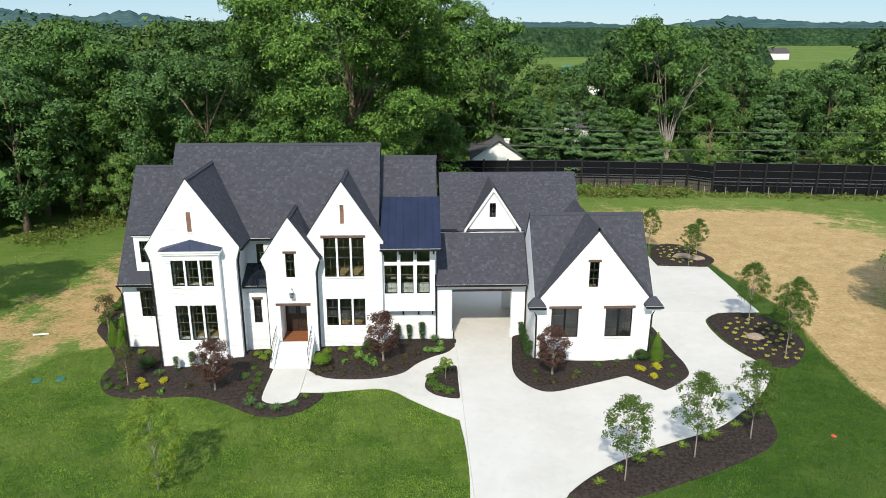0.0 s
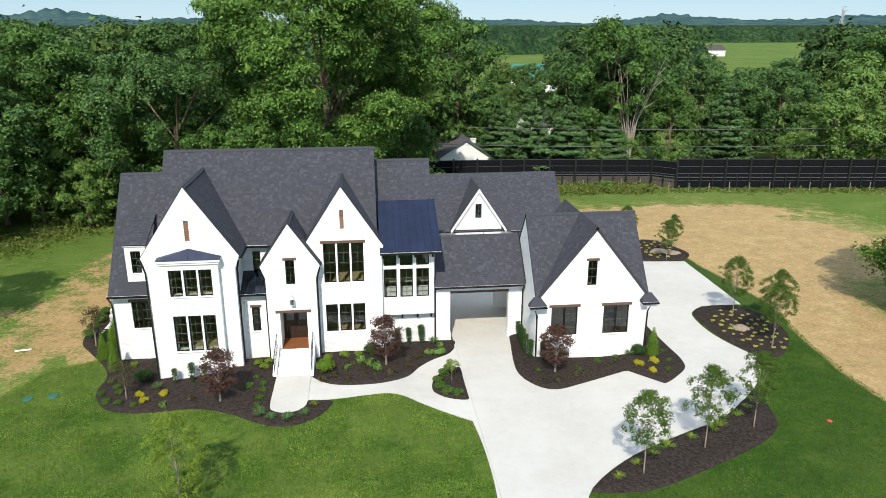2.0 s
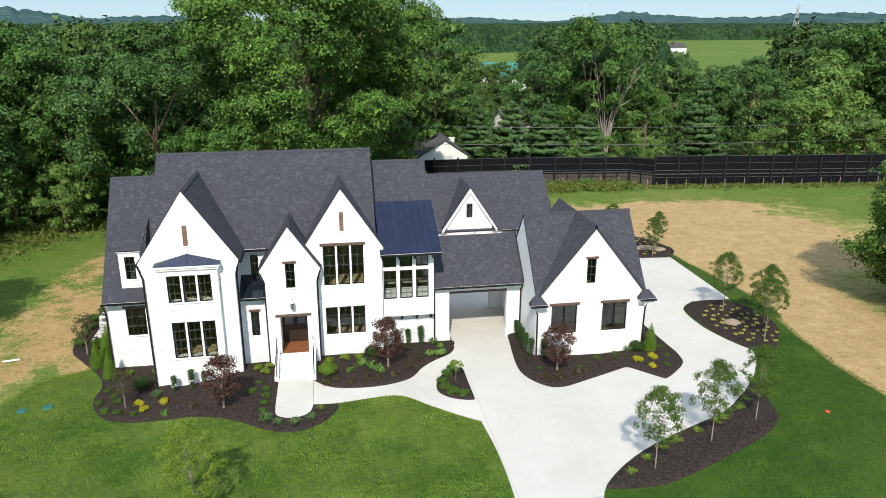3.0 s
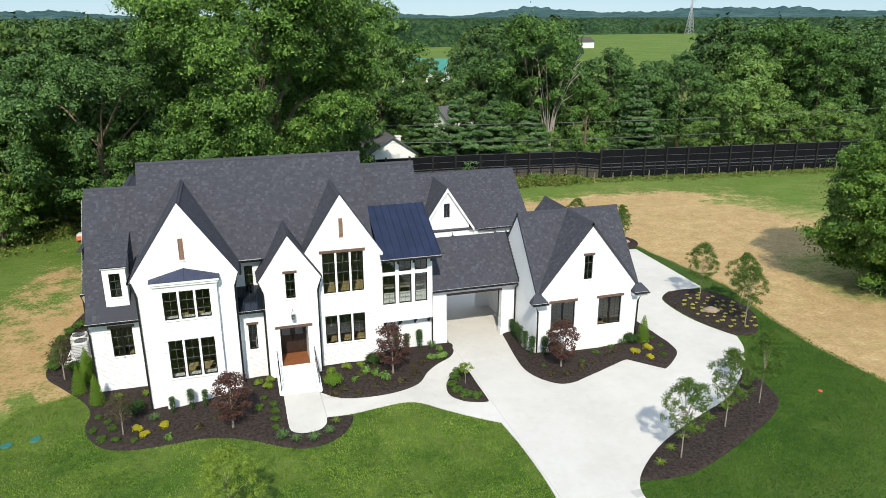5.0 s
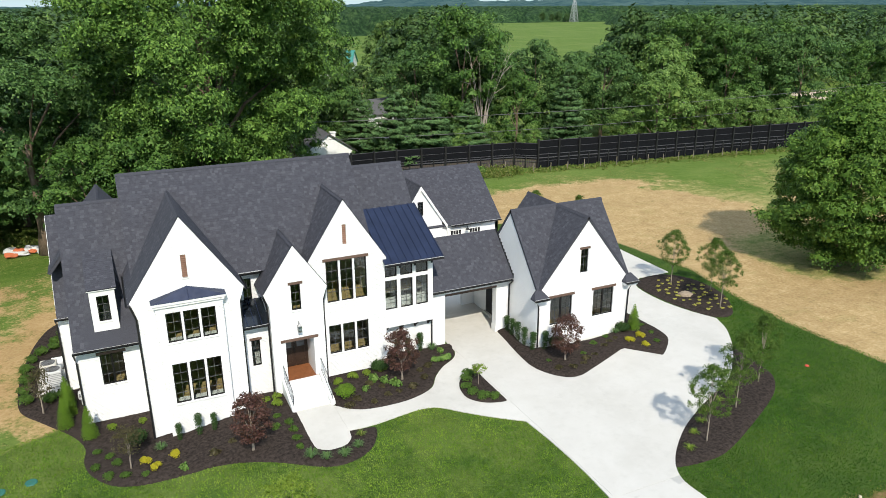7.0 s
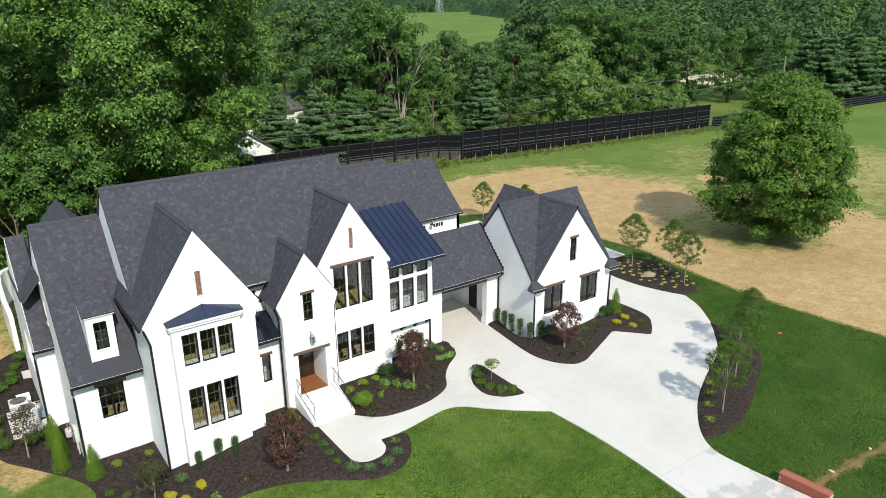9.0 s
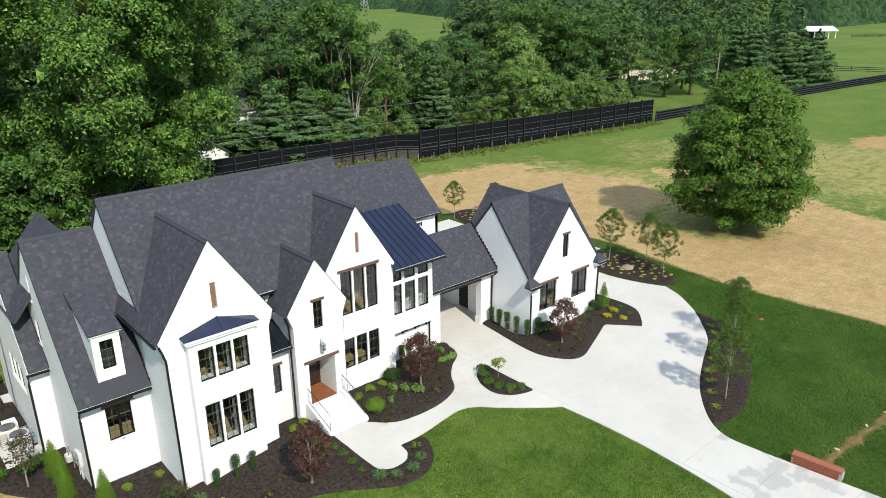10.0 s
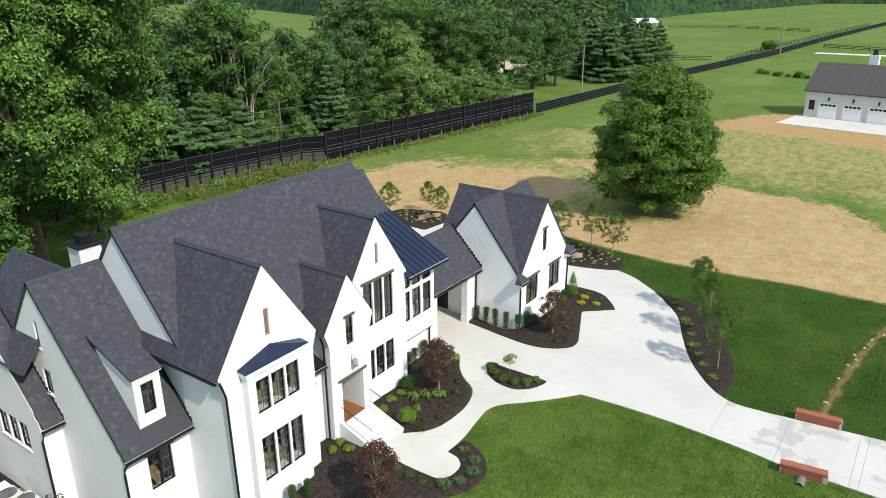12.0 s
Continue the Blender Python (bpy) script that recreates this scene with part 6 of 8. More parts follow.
def polar_sheet(name, az0, az1, d0, d1, na, nd, height, mat, label):
    az, d = np.meshgrid(np.radians(np.linspace(az0, az1, na)), d0 * (d1 / d0) ** np.linspace(0, 1, nd))
    X, Y = np.sin(az) * d, np.cos(az) * d
    Z = height(X, Y, np.degrees(az), d)
    ix = np.arange(na * nd).reshape(nd, na)
    q = np.stack([ix[:-1, :-1], ix[:-1, 1:], ix[1:, 1:], ix[1:, :-1]], -1)
    me = bpy.data.meshes.new(name)
    fill_mesh(me, np.stack([X, Y, Z], -1).reshape(-1, 3), q.reshape(-1, 4))
    me.materials.append(mat)
    return tagged(new(name, me), label, name.replace("_", " "), kind="structure")


rs = np.random.RandomState(4)
crown_x, crown_y, crown_h = rs.rand(256, 256), rs.rand(256, 256), rs.rand(256, 256)


def canopy_height(X, Y, az, d):
    """Rounded crowns side by side, each on its own jittered spot, sinking to the ground at the fields' edges."""
    size = 10.0
    I, J = np.floor(X / size).astype(int), np.floor(Y / size).astype(int)
    top = np.zeros(X.shape)
    for di in (-1, 0, 1):
        for dj in (-1, 0, 1):
            i, j = (I + di) % 256, (J + dj) % 256
            cx, cy = (I + di + crown_x[i, j]) * size, (J + dj + crown_y[i, j]) * size
            q = ((X - cx) ** 2 + (Y - cy) ** 2) / 62.0
            top = np.maximum(top, (10.5 + 7.5 * crown_h[i, j]) * np.sqrt(np.clip(1 - q, 0.05, 1)))
    edge = np.min([sd_poly(X, Y, f) for f in FIELDS], axis=0)
    return np.clip((d - 320) / 60, 0, 1) * top * np.clip((edge - 3) / 8, 0, 1) - 0.5


def forest_mat():
    m, nt, b = material("forest_canopy", 0.95, 0, 0.1)
    v = coords(nt)
    # crown shading is in the colour: darker where the bump sinks
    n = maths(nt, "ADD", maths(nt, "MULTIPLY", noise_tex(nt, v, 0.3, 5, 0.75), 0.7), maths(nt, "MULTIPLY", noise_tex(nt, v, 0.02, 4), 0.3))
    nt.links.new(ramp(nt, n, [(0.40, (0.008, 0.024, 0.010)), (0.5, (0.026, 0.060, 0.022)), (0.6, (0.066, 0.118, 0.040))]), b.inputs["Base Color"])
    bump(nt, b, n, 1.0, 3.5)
    return m


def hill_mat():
    m, nt, b = material("haze_tinted_wooded_hills", 1.0, 0, 0.0)
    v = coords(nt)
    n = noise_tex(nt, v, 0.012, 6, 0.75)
    # distance haze is put into the base colour as blue-green
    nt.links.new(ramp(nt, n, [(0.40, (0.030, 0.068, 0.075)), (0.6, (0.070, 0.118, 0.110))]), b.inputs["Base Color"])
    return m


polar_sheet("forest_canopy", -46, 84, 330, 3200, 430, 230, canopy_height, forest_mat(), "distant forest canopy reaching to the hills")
HILLS = [(-28, 3.6, 118), (-20.5, 3.4, 112), (-11.5, 4.5, 58), (5, 6, 30), (12, 4, 34), (23.0, 3.6, 78), (30, 5, 36), (36, 3.2, 62), (41, 3, 58), (48, 6, 40), (-40, 8, 60), (60, 8, 45), (72, 6, 50)]


def hill_height(X, Y, az, d):
    crest = 18 + sum(0.62 * h * np.exp(-((az - a) / w) ** 2) for a, w, h in HILLS)
    crest = crest * (1 + 0.05 * np.sin(az * 1.7) + 0.04 * np.sin(az * 3.9 + 1) + 0.04 * np.sin(az * 7.3) + 0.03 * np.sin(az * 13.1 + 2) + 0.025 * np.sin(az * 23.7))
    return crest * np.clip((d - 3300) / 800, 0, 1) - 1


polar_sheet("hills", -55, 90, 3250, 4700, 700, 14, hill_height, hill_mat(), "low wooded hills on the horizon, tinted with blue-green haze")

# ---- fences, poles and neighbours ----
MESH = simple("black_screen_mesh", (0.005, 0.0055, 0.007), (0.013, 0.014, 0.016), 2.0, 0.95, spec=0.05, stretch=(1, 1, 6))
OLDWOOD = simple("weathered_grey_boards", (0.032, 0.026, 0.022), (0.13, 0.11, 0.095), 2.0, 0.9, stretch=(9, 9, 0.5))
DARKPAINT = simple("black_painted_rails", (0.016, 0.017, 0.022), (0.040, 0.042, 0.052), 2.0, 0.6)
FENCERAIL = simple("worn_grey_black_rails", (0.03, 0.03, 0.036), (0.10, 0.10, 0.11), 1.5, 0.7)
STAKE = simple("pale_wooden_stake", (0.20, 0.17, 0.13), (0.32, 0.28, 0.22), 4.0, 0.85)


BOARDS = [mesh_of("board", boxes((0, 0.2, 0.06, 0.085, 0.02, 1.70 + 0.03 * k)), OLDWOOD) for k in range(4)]


def screen_fence(points, h, boards):
    fence = thing("screen_fence", "tall black mesh screen fence with close posts" + (" before weathered grey boards" if boards else ""), "fence")
    for (ax, ay), (bx, by) in zip(points, points[1:]):
        a, b = Vector((ax, ay, 0)), Vector((bx, by, 0))
        d = (b - a).normalized()
        turn = math.degrees(math.atan2(d.y, d.x))
        n = max(1, round((b - a).length / 3.0))
        step = (b - a).length / n
        for i in range(n):
            o = Matrix.Translation(a + d * step * i) @ pose(0, 0, 0, 0, 0, turn)
            for nm, bm, mat in (("post", boxes((-0.1, 0.1, -0.2, 0.04, -0.2, h + 0.16)), BLACK), ("half_post", boxes((step * 0.5 - 0.06, step * 0.5 + 0.06, -0.16, -0.072, -0.2, 1.65)), BLACK), ("lower_rail", boxes((0.1, step - 0.1, -0.07, -0.041, 1.28, 1.40)), FENCERAIL), ("screen", boxes((0.1, step - 0.1, 0.0, 0.025, 1.15 if boards else 0.15, h)), MESH),
                                ("rail", boxes((0.1, step - 0.1, -0.04, 0.0, h - 0.06, h), (0.1, step - 0.1, -0.04, 0.0, h * 0.5, h * 0.5 + 0.06), (0.1, step - 0.1, -0.04, 0.0, h * 0.74, h * 0.74 + 0.04), (0.1, step - 0.1, -0.04, 0.0, h * 0.26, h * 0.26 + 0.05)), FENCERAIL)):
                part(nm, bm, mat, fence).matrix_basis = o
            if boards:
                for k in range(int(step / 0.22)):
                    part("board", BOARDS[vr.randrange(4)], None, fence).matrix_basis = o @ Matrix.Translation((0.03 + k * 0.22, 0, 0))
    return fence


screen_fence([(-14, 83.5), (2, 82.6), (16, 82.4), (31, 80.6), (33.2, 78.7)], 3.15, True)
screen_fence([(33.2, 78.7), (50, 76.7), (77.2, 73.9)], 3.5, False)


def rail_fence(points, h, rails, gap, label, mesh=False):
    fence = thing("rail_fence", label, "fence")
    for (ax, ay), (bx, by) in zip(points, points[1:]):
        a, b = Vector((ax, ay, 0)), Vector((bx, by, 0))
        d = (b - a).normalized()
        turn = math.degrees(math.atan2(d.y, d.x))
        n = max(1, round((b - a).length / gap))
        step = (b - a).length / n
        for i in range(n):
            o = Matrix.Translation(a + d * step * i) @ pose(0, 0, 0, 0, 0, turn)
            part("post", boxes((-0.07, 0.07, -0.07, 0.07, -0.2, h + 0.1)), DARKPAINT, fence).matrix_basis = o
            if mesh:
                part("mesh_panel", boxes((0.07, step - 0.07, -0.045, -0.03, 0.05, h)), MESH, fence).matrix_basis = o
            for k in range(rails):
                z = h * (k + 0.6) / rails
                part("rail", boxes((0.07, step - 0.07, -0.09, -0.05, z, z + 0.15)), DARKPAINT, fence).matrix_basis = o
    return fence


rail_fence([(77.6, 73.6), (111, 71.3), (142, 69), (199, 63), (277, 58.9), (388, 51.2), (470, 46)], 1.6, 4, 3.5, "long black board rail fence with mesh along the pasture", True)
rail_fence([(173, 83.5), (177.4, 73.4)], 1.3, 3, 3.5, "black rail fence across the pasture")
rail_fence([(317.5, 132.5), (330, 109), (315, 72)], 1.4, 3, 5.0, "black rail fence round the far paddock")
rail_fence([(176.4, 69.4), (216.5, 68.5), (384, 57.5)], 1.3, 3, 5.0, "black rail fence beside the long fence")
rail_fence([(237, 55), (229, 37), (222, 20)], 1.3, 3, 5.0, "black rail fence beside the lane")
posts = thing("wire_fence", "line of pale wooden stakes before the screen fence", "fence")
for i in range(26):
    x = 18 + i * 2.3
    y = (81.2 if x < 31 else 78.2 - (x - 33) * 0.108) - 1.0
    part("stake", boxes((x - 0.035, x + 0.035, y - 0.035, y + 0.035, -0.1, 0.9 + 0.2 * vr.random())), STAKE, posts)
# utility pole and wires
pole = thing("utility_pole", "tall weathered wooden utility pole", "pole", at=(98.5, 75.2, 0))
part("pole", tube(bmesh.new(), [(0, 0, -0.3), (0, 0, 9.4)], [0.15, 0.11], 8), STAKE, pole)
pole2 = copy_thing(pole, pose(-30, 88.5, 0))
pole3 = copy_thing(pole, pose(204, 61.5, 0))
pole3.scale = (1.4, 1.4, 1.4)
for dz, dy in ((8.3, 0.0), (6.2, 0.25)):
    pts = [Vector((-30, 88.5 + dy, dz)).lerp(Vector((98.5, 75.2 + dy, dz)), k / 24) + Vector((0, 0, -1.9 * 4 * (k / 24) * (1 - k / 24))) for k in range(25)]
    tagged(new("power_line", mesh_of("power_line", tube(bmesh.new(), pts, 0.03, 5), simple("wire", (0.10, 0.10, 0.10), (0.16, 0.16, 0.16), 2.0, 0.6))), "thin overhead power line between poles", "power line")


def gabled_house(name, label, x, y, turn, w, d, eave, ridge, wall_mat, roof_mat, category="house"):
    ob = thing(name, label, category, at=(x, y, 0))
    ob.rotation_euler.z = radians(turn)
    bm = bmesh.new()
    vs = [bm.verts.new(p) for p in ((-w / 2, -d / 2, -0.2), (w / 2, -d / 2, -0.2), (w / 2, d / 2, -0.2), (-w / 2, d / 2, -0.2), (-w / 2, -d / 2, eave), (w / 2, -d / 2, eave), (w / 2, d / 2, eave), (-w / 2, d / 2, eave), (-w / 2, 0, ridge - 0.1), (w / 2, 0, ridge - 0.1))]
    for f in ((0, 1, 5, 4), (2, 3, 7, 6), (1, 2, 6, 9, 5), (3, 0, 4, 8, 7)):
        bm.faces.new([vs[i] for i in f])
    part("wall", bm, wall_mat, ob)
    for s in (-1, 1):
        bm = bmesh.new()
        o, e = 0.35, (ridge - eave) / (d / 2) * 0.35
        a = [(-w / 2 - o, s * (d / 2 + o), eave - e), (w / 2 + o, s * (d / 2 + o), eave - e), (w / 2 + o, 0, ridge), (-w / 2 - o, 0, ridge)]
        top, low = [bm.verts.new(p) for p in a], [bm.verts.new((p[0], p[1], p[2] - 0.15)) for p in a]
        bm.faces.new(top), bm.faces.new(low)
        for i in range(4):
            bm.faces.new((top[i], top[(i + 1) % 4], low[(i + 1) % 4], low[i]))
        bmesh.ops.recalc_face_normals(bm, faces=bm.faces[:])
        part("roof", bm, roof_mat, ob)
    return ob


BROWNROOF = simple("brown_grey_shingle", (0.055, 0.05, 0.047), (0.10, 0.09, 0.085), 2.0, 0.9, stretch=(1, 1, 5))
TEAL = simple("teal_metal_roof", (0.03, 0.16, 0.13), (0.06, 0.24, 0.19), 0.5, 0.5)
GREYROOF = simple("dark_grey_shingle_roof", (0.075, 0.075, 0.08), (0.13, 0.13, 0.135), 1.5, 0.85)
near_house = gabled_house("cottage", "white cottage with a dark grey gabled roof behind the fence", 10.4, 95.5, -92, 10.0, 6.6, 2.2, 4.4, WHITE, GREYROOF)
part("chimney", boxes((2.2, 2.8, 0.9, 1.5, 3.0, 4.0)), WHITE, near_house)
part("chimney_cap", boxes((2.1, 2.9, 0.8, 1.6, 4.0, 4.08)), WHITE, near_house)
gabled_house("cottage", "small white garage with a grey roof beyond the pines", 26.8, 116, 15, 7.0, 6.0, 3.2, 5.0, WHITE, GREYROOF)
tagged(part("yard", boxes((18.5, 25.5, 98.5, 111.5, -0.1, 0.05)), CONCRETE), "pale concrete yard behind the pines", "yard", kind="structure")
barn = gabled_house("barn", "white barn with a teal metal roof among trees", 47, 208, -28, 12, 10, 4.2, 7.4, WHITE, TEAL, "barn")
shed = thing("field_shelter", "open white field shelter on posts on the far pasture", "shelter", at=(300, 140, 0))
shed.rotation_euler.z = radians(-35)
for s in (-1, 1):
    bm = bmesh.new()
    a = [(-7, s * 4.2, 3.3), (7, s * 4.2, 3.3), (7, 0, 5.0), (-7, 0, 5.0)]
    top, low = [bm.verts.new(p) for p in a], [bm.verts.new((p[0], p[1], p[2] - 0.25)) for p in a]
    bm.faces.new(top), bm.faces.new(low)
    for i in range(4):
        bm.faces.new((top[i], top[(i + 1) % 4], low[(i + 1) % 4], low[i]))
    bmesh.ops.recalc_face_normals(bm, faces=bm.faces[:])
    part("roof", bm, simple("pale_metal_roof", (0.6, 0.6, 0.6), (0.7, 0.7, 0.7), 1.0, 0.5), shed)
for k in range(5):
    for y in (-3.6, 3.6):
        part("post", boxes((-6.3 + k * 3.1, -6.0 + k * 3.1, y - 0.15, y + 0.15, -0.2, 3.4)), WHITE, shed)
part("back_wall", boxes((-6.4, 6.4, 3.4, 3.5, 0, 3.2)), OLDWOOD, shed)
part("end_wall", boxes((-6.5, -6.4, -3.6, 3.4, 0, 3.2)), OLDWOOD, shed)
tagged(part("riding_arena", boxes((124, 152, 106, 120, -0.1, 0.06)), simple("arena_sand", (0.42, 0.33, 0.24), (0.56, 0.46, 0.36), 0.6, 0.95)), "pale sand riding arena among the trees", "arena", kind="structure")
farm = gabled_house("farmhouse", "small white farm building on the far field", 204, 425, 10, 20, 9, 4, 6.5, WHITE, BROWNROOF)

# lattice tower far over the fields
STEEL = simple("galvanised_steel", (0.42, 0.43, 0.44), (0.55, 0.56, 0.57), 1.0, 0.5, 0.3)
tower = thing("transmission_tower", "pale steel lattice transmission tower on the far fields", "tower", at=(500, 735, -0.5))
tower.scale = (0.9, 0.9, 0.9)


def tower_half(z):
    return 4.2 - 3.3 * min(1.0, z / 30.0)


for sx_ in (-1, 1):
    for sy_ in (-1, 1):
        part("leg", tube(bmesh.new(), [(sx_ * tower_half(z), sy_ * tower_half(z), z) for z in (-0.5, 10, 20, 30, 40)], 0.22, 5), STEEL, tower)
for k in range(9):
    z0, z1 = 4.0 * k, 4.0 * k + 4.0
    h0, h1 = tower_half(z0), tower_half(z1)
    for a in range(4):
        turn = pose(0, 0, 0, 0, 0, 90 * a)
        for s in (-1, 1):
            bm = tube(bmesh.new(), [turn @ Vector((s * h0, -h0, z0)), turn @ Vector((-s * h1, -h1, z1))], 0.13, 4, False)
            part("brace", bm, STEEL, tower)
for z, w in ((31, 7.5), (35.5, 6.0), (40, 4.5)):
    part("crossarm", tube(bmesh.new(), [(-w, 0, z), (0, 0, z + 1.0), (w, 0, z)], [0.12, 0.3, 0.12], 5), STEEL, tower)
for x, y, s in ((492, 738, 0.7), (483, 742, 0.8), (474, 742, 0.65), (465, 748, 0.75)):
    put(BACK[0], x, y, s, vr.uniform(0, 360), -0.5)

# the neighbour's garage with its forecourt
gar = gabled_house("neighbour_garage", "white brick garage with three carriage doors and brown-grey roof", 101.05, 25.5, -98.5, 21.0, 9.5, 4.4, 8.1, simple("cream_painted_brick", (0.55, 0.53, 0.48), (0.63, 0.61, 0.56), 1.0, 0.85), BROWNROOF, "garage")
for k in range(4):
    x = -8.45 + k * 3.5
    d = part("garage_door", boxes((x, x + 2.65, -4.82, -4.76, 0.0, 2.4)), WHITE, gar, "white panelled garage door")
    for j in range(4):
        part("pane", boxes((x + 0.25 + j * 0.58, x + 0.70 + j * 0.58, -4.85, -4.81, 1.95, 2.25)), SASH, d)
        part("panel", boxes((x + 0.16 + j * 0.6, x + 0.7 + j * 0.6, -4.85, -4.81, 0.2, 1.8), bevel=0.02), WHITE, d)
    part("wall_lamp", boxes((x + 1.2, x + 1.42, -4.92, -4.76, 2.75, 3.3), bevel=0.03), BLACK, gar)
w = part("window", boxes((-9.9, -9.1, -4.82, -4.76, 1.2, 2.7)), SASH, gar)
part("pane", boxes((-9.82, -9.54, -4.83, -4.815, 1.28, 2.62), (-9.46, -9.18, -4.83, -4.815, 1.28, 2.62)), GLASS, w)
part("chimney", boxes((-4.2, -2.9, 1.6, 2.6, 6.0, 9.4)), WHITE, gar)
part("chimney_pot", tube(bmesh.new(), [(-3.55, 2.1, 9.4), (-3.55, 2.1, 10.3)], [0.4, 0.3], 10), BLACK, gar)
fore = thing("forecourt", "pale concrete forecourt before the neighbouring garage", "forecourt", kind="structure")
part("slab", boxes((-11.5, 11, -13.5, -4.9, -0.1, 0.06)), CONCRETE, fore)
fore.location, fore.rotation_euler.z = (101.05, 25.5, 0), radians(-98.5)
tagged(part("lane", boxes((214, 218.5, 10, 54, -0.1, 0.05)), CONCRETE), "pale lane across the pasture", "lane", kind="structure")

# ---- garden trees and shrubs ----
SAP = [tree("sapling", 51, 4.0, 1.12, 1.45, 78, 0.24, 0.088, 145.0, LEAF_SAP, "young staked tree with an open airy crown in mulch", "sapling", 0.038, PALE_BARK, 0.5, 6, 16, at=(8.4, 25.2, 0.05), fill=0.5, irregular=0.32, taper=0.35, group="young trees along the drive"),
       tree("sapling", 52, 4.2, 1.12, 1.5, 78, 0.24, 0.088, 145.0, LEAF_SAP, "young slender tree with an open leafy crown in mulch", "sapling", 0.038, PALE_BARK, 0.5, 6, 16, at=(11.9, 26.8, 0.05), fill=0.5, irregular=0.32, taper=0.35, group="young trees along the drive")]
for x, y, k, s in ((15.0, 28.2, 0, 1.0), (20.7, 41.2, 1, 1.0), (20.8, 36.6, 0, 1.02), (22.3, 39.0, 1, 0.95), (19.4, 57.4, 1, 0.85), (21.2, 53.0, 0, 0.85), (22.8, 55.6, 1, 0.75)):
    put(SAP[k], x, y, s, vr.uniform(0, 360), 0.05)
tree("sapling", 53, 4.1, 1.25, 0.3, 74, 0.28, 0.085, 150.0, LEAF_LIME, "young pale green tree on the front lawn", "sapling", 0.05, PALE_BARK, 0.5, 6, 16, at=(-10.7, 25.5, 0), fill=0.5)
RED = tree("red_maple", 61, 3.0, 1.0, 0.6, 58, 0.27, 0.10, 125.0, LEAF_RED, "dark wine-red ornamental maple in the mulch bed", "maple", 0.07, PALE_BARK, 0.6, 6, 14, at=(-10.6, 33.75, -0.1), fill=0.35, group="red maples")
put(RED, -2.05, 36.7, 1.0, 120, 0.05), put(RED, 7.1, 34.7, 0.97, 230, 0.05)
SMOKE = tree("small_tree", 62, 2.3, 0.75, 0.8, 16, 0.33, 0.10, 60.0, LEAF_DUSK, "little bronze-leaved tree beside the west wing", "tree", 0.04, PALE_BARK, 0.55, 6, 10, at=(-15.75, 35.45, -0.5), fill=0.35, group="little bronze trees")
put(SMOKE, -19.55, 42.4, 1.15, 80, -0.5)


def shrub(name, seed, lobes, leaf, dens, mat, label, group, stretch=(1, 1, 1)):
    rng = np.random.default_rng(seed)
    ob = thing(name, label, "shrub", group)
    C, N = crown_points(rng, lobes, dens, fill=0.3)
    part("foliage", leaf_mesh("foliage", leaf_quads(C * np.array(stretch), N, leaf, rng, 0.6), mat), None, ob)
    for k in range(4):
        x, y, z, r = lobes[k % len(lobes)]
        part("stem", tube(bmesh.new(), [(0.03 * math.cos(k), 0.03 * math.sin(k), -0.05), (x * 0.7, y * 0.7, z * stretch[2])], [0.012, 0.005], 4, False), BARK, ob)
    return ob


def ball(r, n, seed, h=1.0):
    q = random.Random(seed)
    return [(q.uniform(-1, 1) * r * 0.45, q.uniform(-1, 1) * r * 0.45, r * h * q.uniform(0.6, 1.2), r * q.uniform(0.5, 0.7)) for _ in range(n)]


def plant(master, spots, lo=0.85, hi=1.15, z=0.06):
    for i, (x, y) in enumerate(spots):
        s, zz = vr.uniform(lo, hi), gz(x, y) + z
        if i == 0:
            master.location, master.scale, master.rotation_euler.z = (x, y, zz), (s, s, s), vr.uniform(0, 6)
        else:
            put(master, x, y, s, vr.uniform(0, 360), zz)


plant(shrub("golden_shrub", 71, ball(0.36, 6, 1, 0.7), 0.09, 260, LEAF_YELLOW, "low bright golden yellow shrub in mulch", "golden shrubs"), [(-15.1, 35.7), (-14.7, 34.95), (-13.8, 35.5), (12.0, 35.1), (13.0, 35.3), (12.5, 34.2)], 0.68, 0.82)
plant(shrub("hydrangea", 72, ball(0.42, 7, 2, 0.8), 0.12, 170, LEAF_LIME, "lime green hydrangea clump against the wall", "hydrangeas"), [(-9.2, 37.6), (-8.75, 37.0), (-8.6, 37.7), (-5.3, 37.8), (-4.4, 38.0), (-3.6, 38.0), (-2.65, 38.1), (-15.0, 39.3), (-16.4, 39.3)], 0.5, 0.68)
plant(shrub("boxwood_ball", 73, [(0, 0, 0.42, 0.46), (0.05, 0.03, 0.46, 0.44)], 0.055, 900, LEAF_CONE, "clipped round green boxwood ball", "boxwood"), [(-5.4, 36.25)], 0.98, 1.02)
MOUND = shrub("green_mound", 74, ball(0.28, 5, 3, 0.6), 0.07, 330, LEAF_BOX, "small green mounded shrub in mulch", "low mounds")
plant(MOUND, [(-17.1, 37.4), (-16.6, 36.8), (-17.2, 36.1), (-16.7, 35.2), (-16.0, 34.95), (-15.2, 34.7), (-16.3, 36.1), (-9.0, 35.9), (-8.6, 35.1), (-8.55, 34.4), (-8.6, 33.6), (-8.65, 32.9), (-9.3, 35.0), (6.2, 35.0), (13.9, 35.4), (14.0, 36.5), (13.4, 34.3), (8.5, 34.9), (9.8, 35.7), (11.0, 36.1)], 0.65, 0.95)
for x, y, s in ((0.62, 34.3, 1.15), (0.66, 33.65, 1.2), (1.0, 33.1, 1.2), (1.5, 32.85, 1.05), (0.95, 35.05, 1.2), (1.35, 35.5, 1.3)):
    put(MOUND, x, y, s, vr.uniform(0, 360), 0.12)
